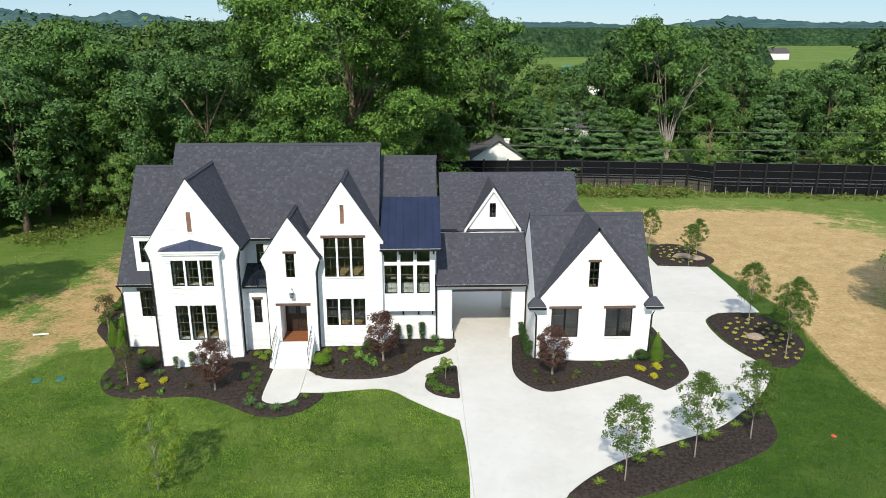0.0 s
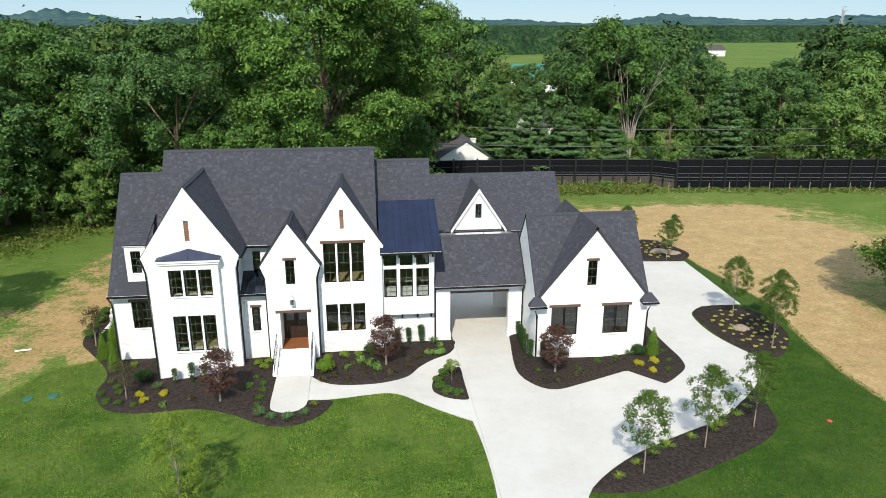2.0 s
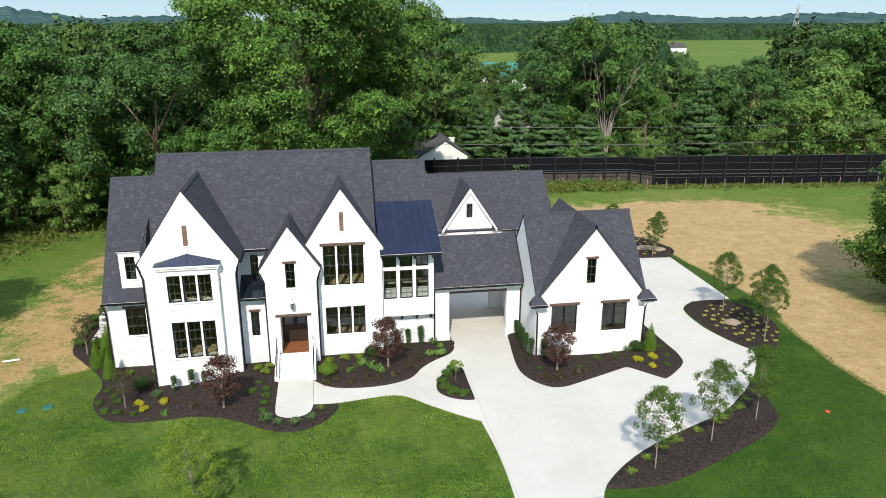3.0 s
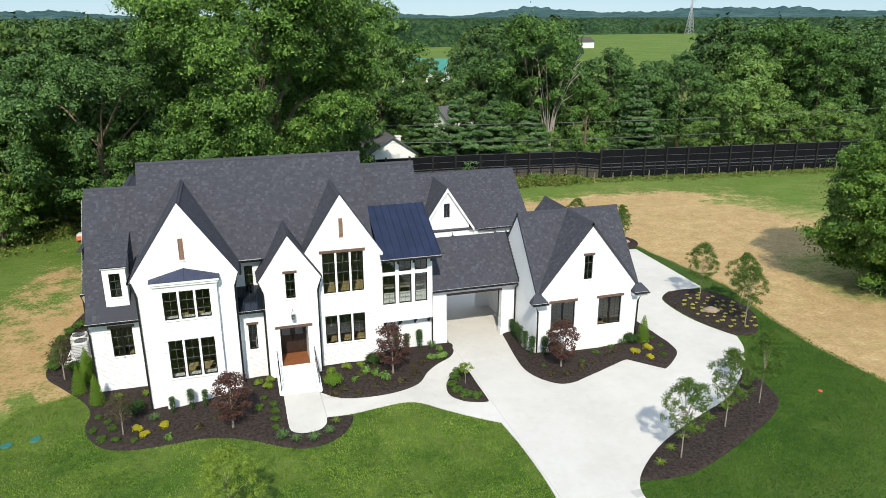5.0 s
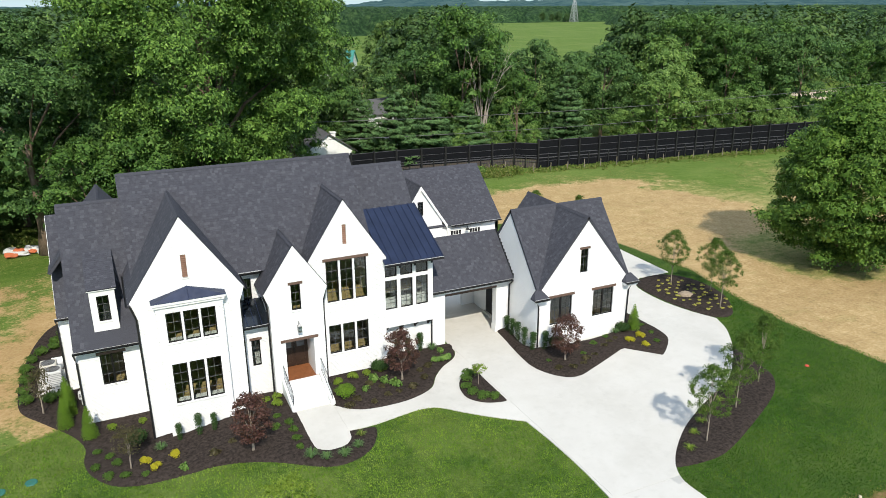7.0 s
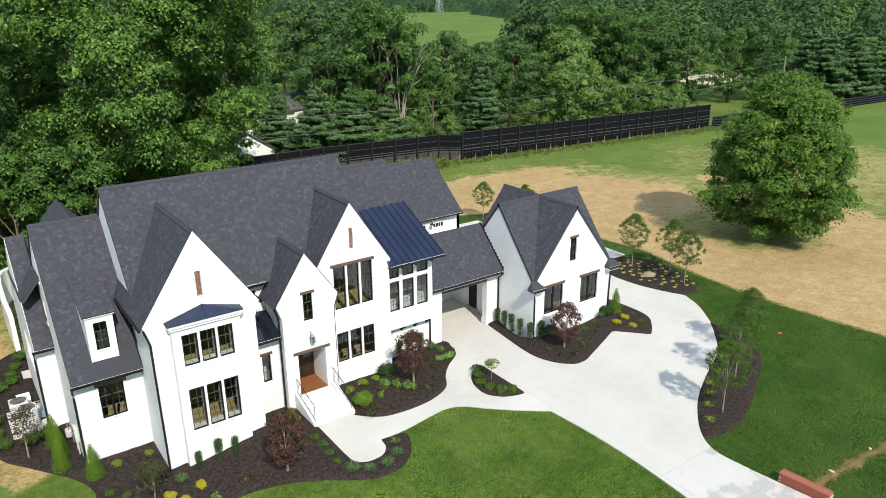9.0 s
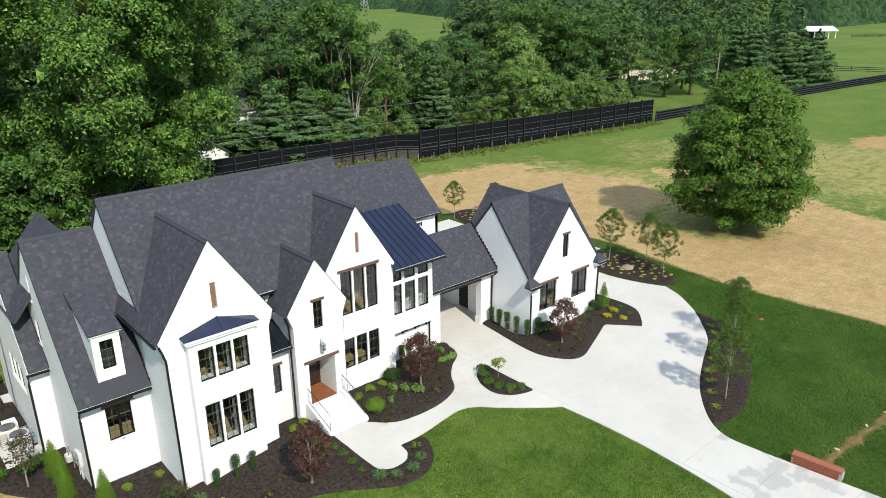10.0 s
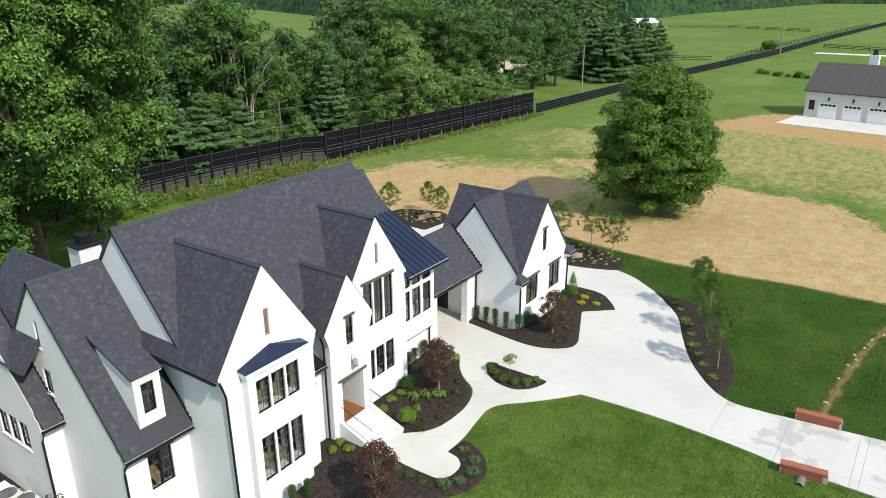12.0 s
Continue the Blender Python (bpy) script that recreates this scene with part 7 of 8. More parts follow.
plant(shrub("viburnum", 98, ball(0.42, 9, 16, 0.8), 0.085, 260, LEAF_BOX, "leafy mid-green viburnum beside the outdoor units", "viburnums"), [(-20.43, 43.8), (-19.3, 43.6), (-20.6, 45.1), (-20.6, 46.3), (-20.6, 47.7), (-20.45, 48.9), (-19.9, 49.8), (-19.35, 50.45), (-19.25, 51.3), (-18.92, 52.3), (-18.6, 53.4), (-18.6, 43.8)], 0.75, 1.05)
plant(shrub("perennial", 75, ball(0.26, 6, 4, 0.5), 0.14, 75, LEAF_DUSK, "sprawling bronze-green perennial in mulch", "perennials"), [(-3.8, 37.0), (-3.3, 36.4), (-2.7, 35.6), (-4.9, 35.7), (-4.2, 35.2), (-3.3, 35.5), (-0.8, 37.2), (-0.9, 36.3), (-1.8, 35.7), (-5.5, 35.3), (7.0, 33.8), (7.8, 33.9), (8.3, 34.3), (9.0, 34.5), (10.2, 35.2), (10.8, 35.5), (11.4, 35.7), (6.2, 34.0), (-0.2, 37.4), (-11.3, 35.0), (-12.2, 34.6)], 0.7, 1.1)
plant(shrub("leafy_perennial", 76, ball(0.3, 6, 5, 0.6), 0.18, 70, LEAF_LIGHT, "leafy mid-green perennial in mulch", "leafy perennials"), [(-4.2, 36.5), (-3.0, 36.9), (-2.6, 36.3), (-3.5, 37.3), (0.5, 37.8), (1.2, 38.8), (1.1, 37.8), (-13.6, 34.3)], 0.8, 1.2)
plant(shrub("upright_yew", 77, [(0.008 * k, 0, 0.15 + 0.14 * k, 0.115 + 0.012 * k - 0.004 * max(0, k - 4) ** 2) for k in range(7)], 0.045, 1700, LEAF_YEW, "small upright dark green yew", "upright yews"), [(-13.5, 36.7), (-12.6, 36.6), (-11.9, 36.5), (-1.3, 39.3), (-0.6, 39.3), (0.15, 39.3), (6.1, 39.5), (6.05, 38.85), (6.05, 38.1), (6.05, 37.4), (6.1, 36.6), (6.8, 36.4)])
plant(shrub("arborvitae", 78, [(0, 0, 0.14 + 0.125 * k, 0.33 * (1 - (k / 14) ** 1.5) + 0.04) for k in range(14)], 0.04, 1050, LEAF_CONE, "narrow bright green arborvitae cone", "arborvitae"), [(-18.4, 42.6), (-18.48, 40.5), (-17.38, 39.0), (-18.32, 41.7), (13.25, 36.3)], 0.84, 1.0)
plant(shrub("laurel_bush", 79, ball(0.55, 9, 6, 0.9), 0.09, 260, LEAF_YEW, "rounded dark green bush in mulch", "dark bushes"), [(-15.3, 37.4), (-2.8, 38.2), (7.6, 36.3), (12.5, 36.4), (13.4, 38.5)], 0.8, 1.15)


def tuft(seed, mat, label, h=0.45, n=90, spread=0.3, name="ornamental_grass", group="grass tufts"):
    rng = np.random.default_rng(seed)
    ob = thing(name, label, "grass", group)
    V = []
    for _ in range(n):
        a, w, L = rng.uniform(0, 6.283), 0.012, h * rng.uniform(0.6, 1.1)
        d, s = np.array((math.cos(a), math.sin(a), 0)), np.array((-math.sin(a), math.cos(a), 0)) * w
        p0, p1, p2 = d * 0.04, d * spread * 0.5 + np.array((0, 0, L * 0.8)), d * spread * rng.uniform(0.8, 1.3) + np.array((0, 0, L * 0.75))
        V += [p0 - s, p0 + s, p1 + s, p1 - s, p1 - s, p1 + s, p2 + s * 0.2, p2 - s * 0.2]
    part("foliage", leaf_mesh("foliage", np.array(V), mat), None, ob)
    return ob


plant(tuft(81, LEAF_BLADE, "spiky blue-green grass tuft at the bed's edge"), [(-8.4, 31.9), (-7.8, 31.5), (-7.0, 31.35), (-6.25, 31.75), (-14.4, 36.4), (11.9, 36.3), (0.85, 39.2)], 0.9, 1.2)
plant(tuft(84, LEAF_LIME, "small yellow-green arching plant in mulch", 0.26, 55, 0.34, "arching_perennial", "arching plants"), [(7.3, 25.1), (8.4, 26.0), (9.4, 26.6), (10.3, 27.1), (11.7, 27.7), (13.0, 28.3), (13.5, 28.6), (14.8, 29.3), (15.6, 30.0)], 0.8, 1.15)
plant(tuft(82, LEAF_WEED, "pale blue-grey spiky plant", 0.3, 60, 0.25, "dusty_succulent", "pale plants"), [(-5.8, 32.6)], 1, 1)
# flowering ground cover dotted over two beds
spots = []
for cx, cy, rx, ry, n in ((20.7, 39.2, 1.9, 3.2, 46), (21.3, 55.8, 1.8, 2.4, 30)):
    for k in range(n):
        a, q = k * 2.39996, math.sqrt((k + 0.5) / n)
        spots.append((cx + rx * q * math.cos(a), cy + ry * q * math.sin(a)))
plant(shrub("ground_cover", 83, ball(0.16, 4, 8, 0.4), 0.13, 130, LEAF_COVER, "small pale yellow-green ground cover plant", "ground cover plants"), spots, 0.7, 1.1, 0.07)
# the little flowering tree on the island
tree("flowering_tree", 63, 1.35, 0.42, 0.75, 10, 0.2, 0.10, 120.0, LEAF_LIME, "little standard tree with pale blossom on the island bed", "tree", 0.02, PALE_BARK, 0.6, 5, 8, at=(1.35, 34.35, 0.06), fill=0.4)


def boulder(x, y, sx, sy, sz_, seed):
    bm = bmesh.new()
    bmesh.ops.create_icosphere(bm, subdivisions=3, radius=1.0)
    for v in bm.verts:
        k = 1 + 0.25 * noise.noise(v.co * 1.6 + Vector((seed, 0, 0))) + 0.08 * noise.noise(v.co * 5)
        v.co = Vector((v.co.x * sx * k, v.co.y * sy * k, v.co.z * sz_ * k))
    ob = tagged(new("boulder", mesh_of("boulder", bm, simple("tan_limestone", (0.20, 0.15, 0.10), (0.40, 0.32, 0.24), 3.0, 0.9, bumps=0.6))), "flat tan limestone boulder in the mulch bed", "rock")
    ob.location = (x, y, gz(x, y) + 0.1)


boulder(20.2, 39.2, 0.55, 0.4, 0.24, 1), boulder(21.5, 55.1, 0.8, 0.45, 0.28, 5), boulder(22.5, 54.5, 0.6, 0.4, 0.25, 9)

# ---- small things ----
def ac_unit(x, y, casing, label):
    ob = thing("air_conditioner", label, "air conditioner", "outdoor units", at=(x, y, -0.475))
    part("casing", boxes((-0.42, 0.42, -0.42, 0.42, 0.05, 0.95), bevel=0.04), casing, ob)
    for fx in (-0.3, 0.3):
        part("foot", boxes((fx - 0.06, fx + 0.06, -0.38, 0.38, 0.0, 0.05)), AC_DARK, ob)
    bm = bmesh.new()
    for k in range(5):
        r = 0.08 + k * 0.07
        tube(bm, [(r * math.cos(a), r * math.sin(a), 0.965) for a in np.linspace(0, 2 * math.pi, 21)], 0.008, 4, False)
    part("grille", bm, BLACK, ob)
    fan = bmesh.new()
    bmesh.ops.create_cone(fan, segments=24, cap_ends=True, radius1=0.35, radius2=0.35, depth=0.012, matrix=Matrix.Translation((0, 0, 0.955)))
    part("fan_well", fan, AC_DARK, ob)
    for k in range(7):
        z = 0.2 + k * 0.1
        part("louvre", boxes((-0.428, 0.428, -0.428, 0.428, z, z + 0.02)), AC_DARK, ob)


AC_GREY = simple("pale_grey_casing", (0.5, 0.5, 0.49), (0.62, 0.62, 0.6), 2.0, 0.5)
AC_DARK = simple("dark_grey_louvre", (0.12, 0.12, 0.12), (0.2, 0.2, 0.2), 2.0, 0.6)
AC_BEIGE = simple("pale_beige_casing", (0.52, 0.49, 0.43), (0.64, 0.61, 0.55), 2.0, 0.5)
ac_unit(-19.36, 46.4, AC_BEIGE, "pale beige outdoor air conditioning unit on a concrete pad")
ac_unit(-19.1, 45.45, AC_GREY, "pale grey outdoor air conditioning unit on a concrete pad")
tagged(part("equipment_pad", boxes((-19.95, -17.95, 44.4, 47.3, -0.8, -0.475), bevel=0.015), CONCRETE), "pale concrete pad under the outdoor units", "pad", kind="structure")
carton = thing("carton", "closed white cardboard carton on dark mulch", "box", at=(-19.05, 47.85, -0.52))
part("box", boxes((-0.3, 0.3, -0.36, 0.36, 0.0, 0.42), bevel=0.01), WHITE, carton)
for k in (-1, 1):
    part("flap", boxes((-0.31, 0.31, min(0.004 * k, 0.365 * k), max(0.004 * k, 0.365 * k), 0.421, 0.43)), WHITE, carton)
tagged(part("paving_slab", boxes((-18.75, -17.98, 50.75, 51.6, -0.6, -0.40), bevel=0.015), CONCRETE), "pale square paving slab on dark mulch", "paving slab")
crate = thing("plastic_crate", "open blue-grey plastic crate beside the white wall", "crate", at=(-18.3, 46.15, -0.475))
BLUEGREY = simple("blue_grey_plastic", (0.16, 0.23, 0.29), (0.24, 0.32, 0.38), 2.0, 0.4)
part("base", boxes((-0.2, 0.2, -0.42, 0.42, 0.0, 0.03)), BLUEGREY, crate)
for a in ((-0.2, -0.17, -0.42, 0.42, 0.03, 0.4), (0.17, 0.2, -0.42, 0.42, 0.03, 0.4), (-0.17, 0.17, -0.42, -0.39, 0.03, 0.4), (-0.17, 0.17, 0.39, 0.42, 0.03, 0.4)):
    part("side", boxes(a), BLUEGREY, crate)
for ly in (47.35, 47.6):
    tagged(part("timber_offcut", boxes((-18.9, -17.95, ly, ly + 0.07, -0.53, -0.46), bevel=0.006), STAKE), "pale timber offcut lying on dark mulch", "timber")


ZINC = simple("pale_zinc", (0.28, 0.28, 0.28), (0.40, 0.40, 0.40), 3.0, 0.4, 0.5)


def lantern(x, y, z):
    ob = part("lantern", boxes((x - 0.02, x + 0.02, y - 0.02, y, z, z + 0.42)), ZINC, house, "pale zinc lantern over the entry")
    part("arm", tube(bmesh.new(), [(x, y - 0.02, z + 0.35), (x, y - 0.12, z + 0.42), (x, y - 0.22, z + 0.34)], 0.012, 5), ZINC, ob)
    bm = bmesh.new()
    bmesh.ops.create_cone(bm, segments=4, cap_ends=True, radius1=0.15, radius2=0.03, depth=0.12, matrix=Matrix.Translation((x, y - 0.22, z + 0.29)) @ pose(0, 0, 0, 0, 0, 45))
    part("cap", bm, ZINC, ob)
    part("cage", boxes(*[(x + a - 0.01, x + a + 0.01, y - 0.22 + b - 0.01, y - 0.22 + b + 0.01, z - 0.08, z + 0.23) for a in (-0.09, 0.09) for b in (-0.09, 0.09)], (x - 0.1, x + 0.1, y - 0.32, y - 0.12, z - 0.1, z - 0.08)), ZINC, ob)
    part("glass", boxes((x - 0.08, x + 0.08, y - 0.3, y - 0.14, z - 0.07, z + 0.22)), GLASS, ob)


lantern(-7.13, 38.05, 3.6)


def brick_wall(x0, y0, x1, y1, label):
    """A low culvert headwall of red bricks."""
    a, b = Vector((x0, y0, 0)), Vector((x1, y1, 0))
    d = b - a
    ob = thing("brick_headwall", label, "brick wall", at=a)
    ob.rotation_euler.z = math.atan2(d.y, d.x)
    L = d.length
    part("core", boxes((0.01, L - 0.01, 0.01, 0.39, -0.5, 0.36)), MORTAR, ob)
    bmb = boxes((0, 0.205, 0, 0.10, 0, 0.066))
    me = mesh_of("brick", bmb, REDBRICK)
    for r in range(5):
        n = int(L / 0.215)
        for k in range(n):
            o = 0.1 if r % 2 else 0.0
            for yy in (-0.004, 0.305):
                part("brick", me, None, ob).location = (k * 0.215 + o * (k < n - 1), yy, r * 0.075 - 0.02)
    me2 = mesh_of("brick", boxes((0, 0.066, -0.02, 0.42, 0, 0.1)), REDBRICK)
    for k in range(int(L / 0.075)):
        part("brick", me2, None, ob).location = (k * 0.075, 0, 0.362)


brick_wall(5.75, 20.75, 5.95, 18.7, "low red brick culvert headwall beside the drive")
brick_wall(0.95, 20.5, 1.2, 18.6, "low red brick culvert headwall with a drain pipe")
pipe = thing("drain_pipe", "round concrete drain pipe mouth below the brick headwall", "pipe", at=(0.75, 19.6, -0.05))
part("pipe", tube(bmesh.new(), [(-0.3, 0, 0.0), (0.4, 0, 0.0)], 0.2, 14, False), AC_DARK, pipe)
bm = tube(bmesh.new(), [(-0.45, 0, 0.05), (0.45, 0, 0.05)], 0.055, 10)
tube_ob = tagged(new("plastic_pipe", mesh_of("plastic_pipe", bm, WHITE)), "short white plastic pipe lying on bare soil", "pipe")
tube_ob.matrix_basis = pose(-23.8, 42.4, -0.58, 0, 0, 10)
for x, y in ((-21.0, 36.2), (-19.8, 36.4)):
    bm = bmesh.new()
    bmesh.ops.create_cone(bm, segments=20, cap_ends=True, radius1=0.27, radius2=0.24, depth=0.05)
    ob = tagged(new("septic_lid", mesh_of("septic_lid", bm, simple("green_plastic", (0.02, 0.11, 0.085), (0.035, 0.15, 0.12), 2.0, 0.5))), "round green plastic access lid in the lawn", "lid")
    ob.location = (x, y, gz(x, y) + 0.03)
# meters and pipes on the west wing
meter = thing("electric_meter", "grey electric meter box with conduits on the white wall", "meter", at=(-17.5, 41.4, gz(-17.5, 41.4)))
part("box", boxes((-0.16, 0.0, -0.16, 0.16, 0.75, 1.45), bevel=0.015), AC_GREY, meter)
part("disconnect_box", boxes((-0.13, 0.0, 0.26, 0.56, 0.85, 1.35), bevel=0.015), AC_GREY, meter)
dial = bmesh.new()
bmesh.ops.create_cone(dial, segments=18, cap_ends=True, radius1=0.09, radius2=0.085, depth=0.1, matrix=Matrix.Translation((-0.2, 0, 1.2)) @ pose(0, 0, 0, 0, 90, 0))
part("dial", dial, AC_DARK, meter)
for k, (y, top) in enumerate(((-0.1, 0.76), (0.08, 0.76), (0.4, 0.86))):
    part("conduit", tube(bmesh.new(), [(-0.08, y, top), (-0.08, y, 0.2), (-0.1, y, -0.05)], 0.028, 8), AC_GREY, meter)
gas = thing("gas_meter", "pale gas meter with bent pipes beside the wall", "meter", at=(-17.75, 42.75, gz(-17.75, 42.75)))
part("body", boxes((-0.14, 0.14, -0.2, 0.2, 0.35, 0.75), bevel=0.06), AC_GREY, gas)
for y in (-0.14, 0.14):
    part("pipe", tube(bmesh.new(), [(0, y, 0.74), (0, y, 0.92), (0.12, y * 2, 0.95), (0.12, y * 2, -0.05)], 0.022, 7), STAKE, gas)
# heap of builders' debris at the wood's edge
ORANGE = simple("orange_tarp", (0.5, 0.12, 0.05), (0.62, 0.2, 0.09), 2.0, 0.7)
PALE = simple("pale_sheeting", (0.5, 0.5, 0.48), (0.68, 0.68, 0.66), 2.0, 0.7)
for k in range(12):
    bm = bmesh.new()
    bmesh.ops.create_icosphere(bm, subdivisions=2, radius=1.0)
    sx_, sy_, sz_ = vr.uniform(0.4, 1.0), vr.uniform(0.3, 0.6), vr.uniform(0.15, 0.4)
    for v in bm.verts:
        q = 1 + 0.5 * noise.noise(v.co * 1.7 + Vector((k * 3, 0, 0)))
        v.co = Vector((v.co.x * sx_ * q, v.co.y * sy_ * q, v.co.z * sz_ * q))
    ob = tagged(new("debris_bag", mesh_of("debris_bag", bm, ORANGE if k % 3 == 0 else PALE)), "crumpled orange tarp on the ground by the wood" if k % 3 == 0 else "crumpled pale sheeting on the ground by the wood", "debris", "builders' debris")
    ob.matrix_basis = pose(-23.4 + k * 0.32 + vr.uniform(-0.2, 0.2), 71.6 + vr.uniform(-0.7, 0.9), -0.35, 0, 0, vr.uniform(0, 180))


# rough weeds along the fence and at the wood's edge
def weeds():
    rng = np.random.default_rng(90)
    V = []
    for x0, y0, x1, y1, wid, n, h in ((-8, 80.5, 31, 79.3, 2.8, 1300, 0.7), (31, 77.6, 77, 72.6, 1.6, 700, 0.3), (-35, 62, -29, 73, 3.0, 420, 0.7), (-29, 73, -12, 79, 3.0, 700, 0.8), (13, 78.5, 30, 77.5, 1.5, 700, 0.6)):
        t = rng.random(n)
        cx, cy = x0 + (x1 - x0) * t, y0 + (y1 - y0) * t
        nrm = np.array((-(y1 - y0), x1 - x0)) / math.hypot(x1 - x0, y1 - y0)
        off = rng.normal(0, wid * 0.5, n)
        k = 7
        hh = h * rng.uniform(0.3, 1.3, n)
        px = np.repeat(cx + nrm[0] * off, k) + rng.normal(0, 0.18, n * k)
        py = np.repeat(cy + nrm[1] * off, k) + rng.normal(0, 0.18, n * k)
        pz = np.repeat(hh, k) * rng.uniform(0.1, 1.0, n * k) + np.array([gz(a, b) for a, b in zip(px, py)])
        V.append(leaf_quads(np.stack([px, py, pz], 1), unit(rng.normal(size=(n * k, 3)) + np.array((0, -0.4, 0.4))), 0.26, rng, 0.45))
    tagged(new("meadow_weeds", leaf_mesh("meadow_weeds", np.concatenate(V), LEAF_WEED)), "rough weeds and dry grass along the fence", "weeds", kind="stuff")


weeds()


# short blades standing out of the lawn
def upright_blades(rng, x, y, tall, wide):
    """Leaning three-cornered grass blades, one at each place; neighbours lean alike."""
    n = len(x)
    z = np.array([gz(a, b) for a, b in zip(x, y)])
    sway = 2.2 * np.sin(0.9 * x + 0.7 * np.sin(0.6 * y)) + 2.0 * np.sin(1.1 * y + np.sin(0.8 * x)) + rng.normal(0, 1.1, n)
    a = rng.uniform(0, 6.283, n)
    h = tall * rng.uniform(0.5, 1.25, n)
    w = wide * rng.uniform(0.6, 1.3, n)
    lean = h * rng.uniform(0.1, 0.6, n)
    base = np.stack([x, y, z], 1)
    side = np.stack([np.cos(a) * w, np.sin(a) * w, np.zeros(n)], 1)
    tip = base + np.stack([np.cos(sway) * lean, np.sin(sway) * lean, h], 1)
    return np.stack([base - side, base + side, tip], 1).reshape(-1, 3)


def turf():
    rng = np.random.default_rng(91)
    n = 600000
    x, y = rng.uniform(-27, 26, n), rng.uniform(2, 46, n)
    keep = rng.random(n) < np.clip((y - 2) / 14, 0, 1) * np.clip((46 - y) / 6, 0, 1) * np.clip(1.15 - np.abs(x) / 60, 0, 1)
    x, y = x[keep], y[keep]
    ok = (sd_poly(x, y, LAWN) < 0.25) & (sd_poly(x, y, DRIVE) > 0.03) & (sd_poly(x, y, TRACK) > 0.0)
    for o in (BED_WEST, BED_MID, BED_ISLE, BED_GARAGE, BED_EAST, BED_NORTH):
        ok &= sd_poly(x, y, o) > 0.02
    ok &= ~((x > -8.05) & (x < -6.17) & (y > 32.1)) & ~((x > -17.5) & (y > 40) & (x < 14))
    x, y = x[ok], y[ok]
    for mat, want, text in ((LEAF_TURF, x < 4, "short mown green lawn grass"), (LEAF_SOD, x >= 4, "fresh deep green sod beyond the drive")):
        tagged(new("lawn_grass", leaf_mesh("lawn_grass", upright_blades(rng, x[want], y[want], 0.07, 0.024), mat, 3)), text, "grass", kind="stuff")
    # sparse tufts over the bare and dry ground
    n = 110000
    x, y = rng.uniform(-34, 60, n), rng.uniform(8, 79, n)
    patch = np.array([noise.noise((a * 0.13, b * 0.13, 5.0)) + 0.5 * noise.noise((a * 0.5, b * 0.5, 2.0)) for a, b in zip(x, y)])
    bare = np.maximum(np.clip(-sd_poly(x, y, DIRT) / 5, -1, 1), np.clip(-sd_poly(x, y, DIRT2) / 3, -1, 1))
    ok = (patch > 0.05 + 0.75 * np.maximum(bare, 0)) & (sd_poly(x, y, LAWN) > 0.3) & ~((x > -19) & (x < 24) & (y > 40) & (y < 60)) & (y < 79 - np.clip(x - 31, 0, 60) * 0.1)
    ok &= ~((x > 78) & (y < 46))
    x, y, bare = x[ok], y[ok], bare[ok]
    z = np.array([gz(a, b) for a, b in zip(x, y)]) + 0.04
    V = leaf_quads(np.stack([x, y, z], 1), unit(rng.normal(size=(len(x), 3)) * np.array((1, 1, 0.4)) + np.array((0, -0.2, 1.1))), 0.13, rng, 0.4)
    tagged(new("field_tufts", leaf_mesh("field_tufts", V, LEAF_TUFT)), "scattered green and dry grass tufts on bare ground", "grass", kind="stuff")


turf()
SCRUB = shrub("scrub_bush", 95, ball(1.0, 10, 12, 0.8), 0.26, 50, LEAF_LIGHT, "rough green scrub bush along the fence", "fence scrub")
plant(SCRUB, [(3.5, 80), (8.5, 79.5), (10, 80.1), (17.5, 79.4), (18.8, 79.9), (25, 79.0), (-3, 80.7)], 0.6, 1.15, 0.0)
# a red marker in the sod
bm = bmesh.new()
bmesh.ops.create_icosphere(bm, subdivisions=2, radius=0.13)
for v in bm.verts:
    v.co.z *= 0.4
marker = tagged(new("lawn_marker", mesh_of("lawn_marker", bm, simple("red_plastic", (0.5, 0.05, 0.03), (0.6, 0.1, 0.06), 5.0, 0.5))), "small red plastic marker lying on the lawn", "marker")
marker.location = (19.0, 28.4, 0.03)
# worn strip of brown soil where the sod was cut
bm = bmesh.new()
edge_a, edge_b = [], []
WORN = [(6.7, 19.72), (9.5, 19.5), (12.4, 19.2), (16.8, 18.6), (19.6, 18.0), (22.3, 17.2)]
for k in range(121):
    t = k / 120 * (len(WORN) - 1)
    i = min(int(t), len(WORN) - 2)
    x, y = WORN[i][0] + (WORN[i + 1][0] - WORN[i][0]) * (t - i), WORN[i][1] + (WORN[i + 1][1] - WORN[i][1]) * (t - i)
    wide = max(0.03, 0.20 + 0.30 * noise.noise((x * 1.1, 3.0, 1.0)) + 0.12 * noise.noise((x * 4.0, 7.0, 2.0)))
    mid = y + 0.16 * noise.noise((x * 0.9, 9.0, 4.0))
    edge_a.append(bm.verts.new((x, mid - wide * (1 + 0.5 * noise.noise((x * 3, 1, 8))), 0.004)))
    edge_b.append(bm.verts.new((x, mid + wide * (1 + 0.5 * noise.noise((x * 3, 5, 2))), 0.004)))
centre = [bm.verts.new(((a.co.x + b.co.x) / 2, (a.co.y + b.co.y) / 2, 0.035)) for a, b in zip(edge_a, edge_b)]
for k in range(120):
    bm.faces.new((edge_a[k], edge_a[k + 1], centre[k + 1], centre[k]))
    bm.faces.new((centre[k], centre[k + 1], edge_b[k + 1], edge_b[k]))
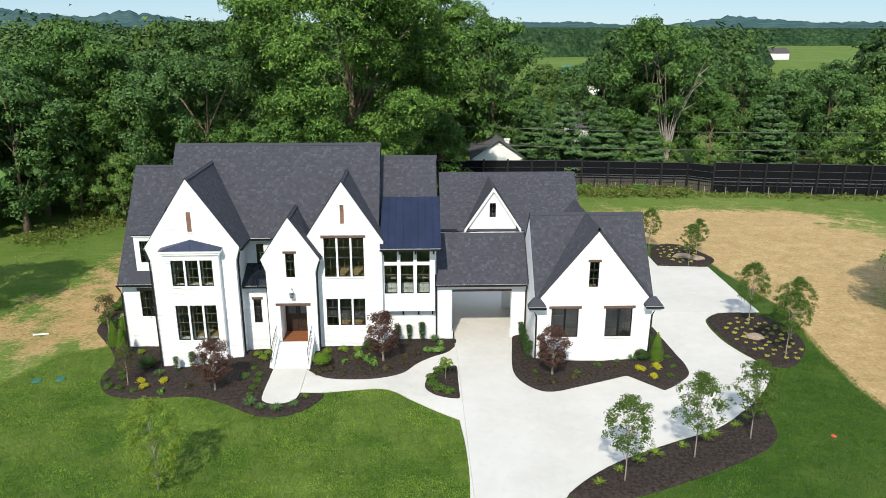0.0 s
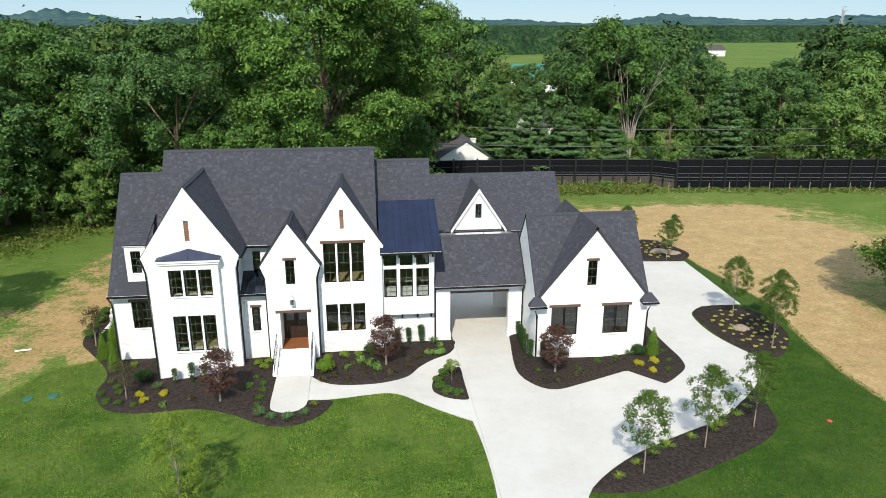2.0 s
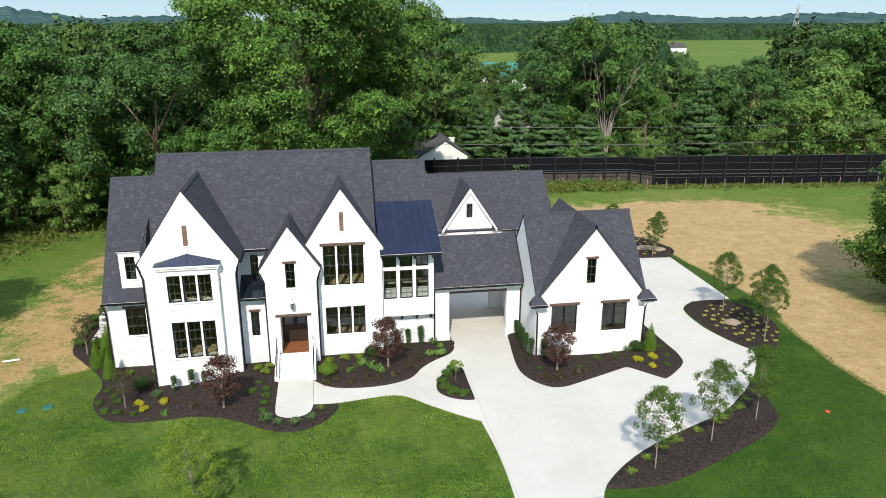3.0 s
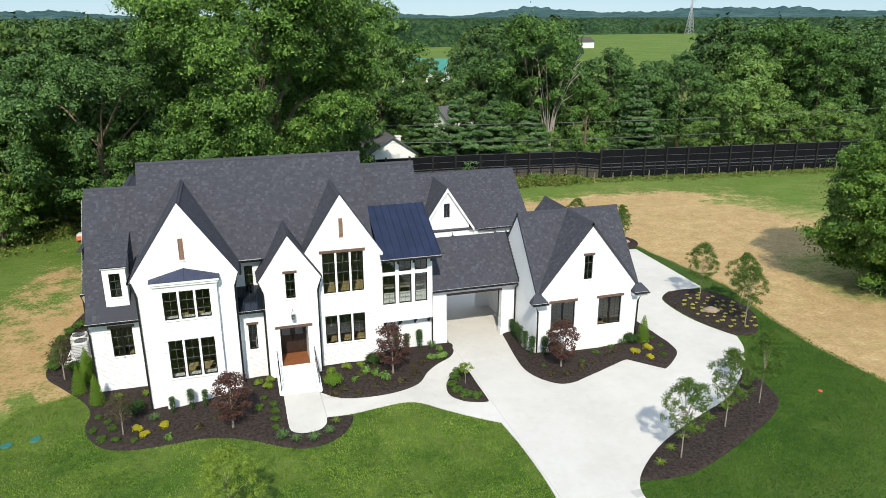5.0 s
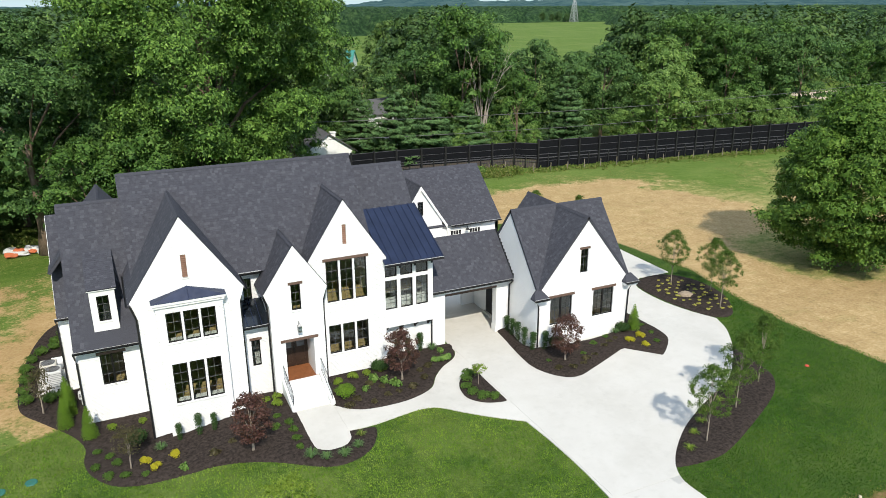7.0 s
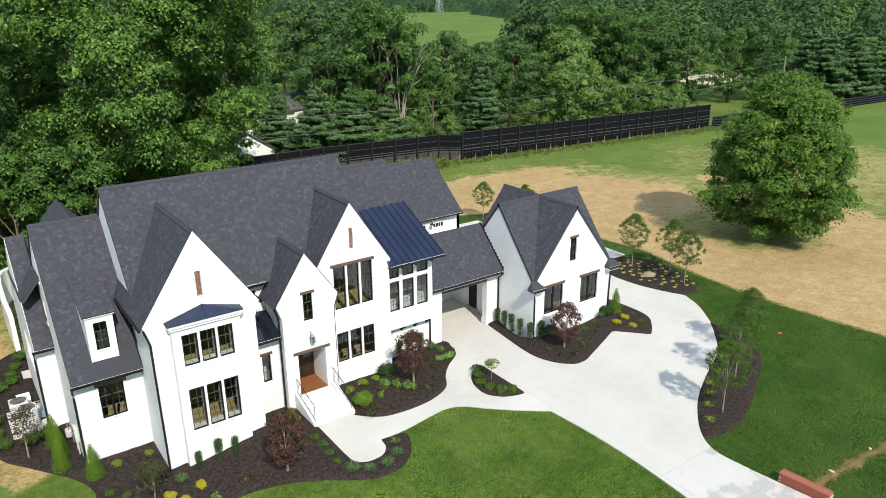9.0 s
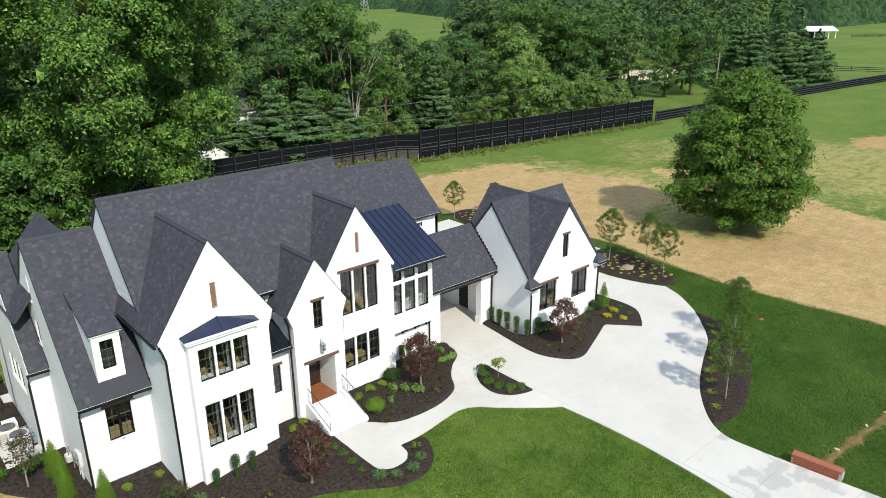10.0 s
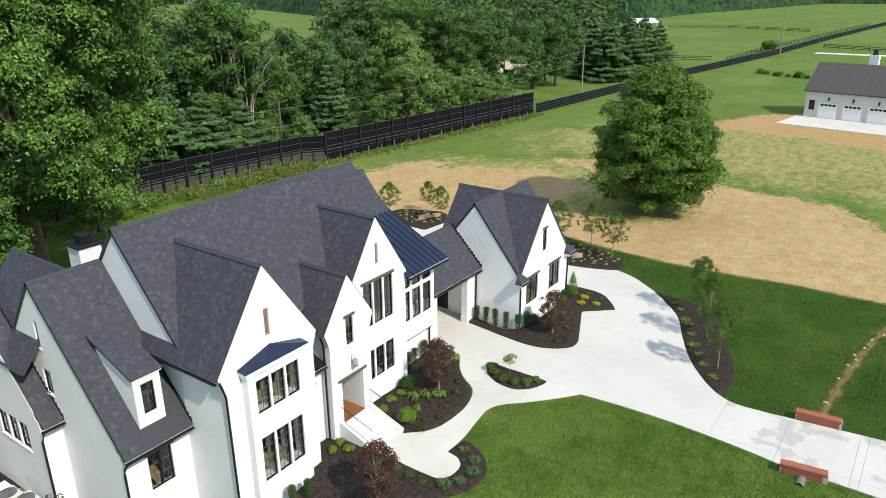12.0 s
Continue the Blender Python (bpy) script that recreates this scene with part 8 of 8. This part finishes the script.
tagged(new("soil_strip", mesh_of("soil_strip", bm, simple("brown_soil", (0.09, 0.055, 0.022), (0.30, 0.19, 0.085), 3.0, 0.95, bumps=0.8, fine=18))), "narrow worn strip of bare brown soil across the lawn", "soil", kind="structure")
# pale flat stones turned up along the worn strip
FLAKE = simple("pale_limestone_flake", (0.42, 0.36, 0.24), (0.60, 0.54, 0.40), 6.0, 0.9, bumps=0.5)
for k, (x, y) in enumerate(((8.2, 19.75), (11.2, 19.55), (13.1, 19.35), (14.0, 19.05), (14.6, 19.2), (15.9, 18.85), (17.3, 18.6), (18.4, 18.1))):
    bm = bmesh.new()
    bmesh.ops.create_icosphere(bm, subdivisions=1, radius=1.0)
    for v in bm.verts:
        q = 1 + 0.35 * noise.noise(v.co * 1.9 + Vector((k * 4, 1, 0)))
        v.co = Vector((v.co.x * 0.14 * q, v.co.y * 0.08 * q, v.co.z * 0.04 * q))
    ob = tagged(new("flat_stone", mesh_of("flat_stone", bm, FLAKE)), "pale flat stone lying on the worn soil", "stone", "stones on the worn strip")
    ob.matrix_basis = pose(x, y, 0.05, 0, 0, vr.uniform(0, 180))
# dry straw-coloured turf fringing the worn strip
rng_s = np.random.default_rng(17)
tx = rng_s.uniform(6.7, 22.3, 5200)
ty = np.interp(tx, [p[0] for p in WORN], [p[1] for p in WORN]) + rng_s.normal(0, 0.26, len(tx))
tagged(new("dry_grass", leaf_mesh("dry_grass", upright_blades(rng_s, tx, ty, 0.07, 0.03), LEAF_TUFT, 3)), "dry straw-coloured grass along the worn strip", "grass", kind="stuff")
# hedge and bushes on the pasture
plant(shrub("pasture_bush", 96, ball(1.0, 9, 13, 0.7), 0.30, 40, LEAF_BOX, "low dark green bush on the pasture", "pasture bushes"), [(154.5, 55.8), (153.2, 54.2), (152.0, 52.0), (151.0, 50.9), (150.6, 49.0), (150.3, 47.5), (150.2, 46.6), (149.5, 44.9), (149.2, 43.2)], 0.45, 1.1, 0.0)
plant(shrub("olive_bush", 97, ball(2.4, 10, 14, 0.9), 0.45, 14, LEAF_WEED, "big olive-yellow bush beside the long fence", "olive bushes"), [(212, 66)], 1.0, 1.0, 0.0)
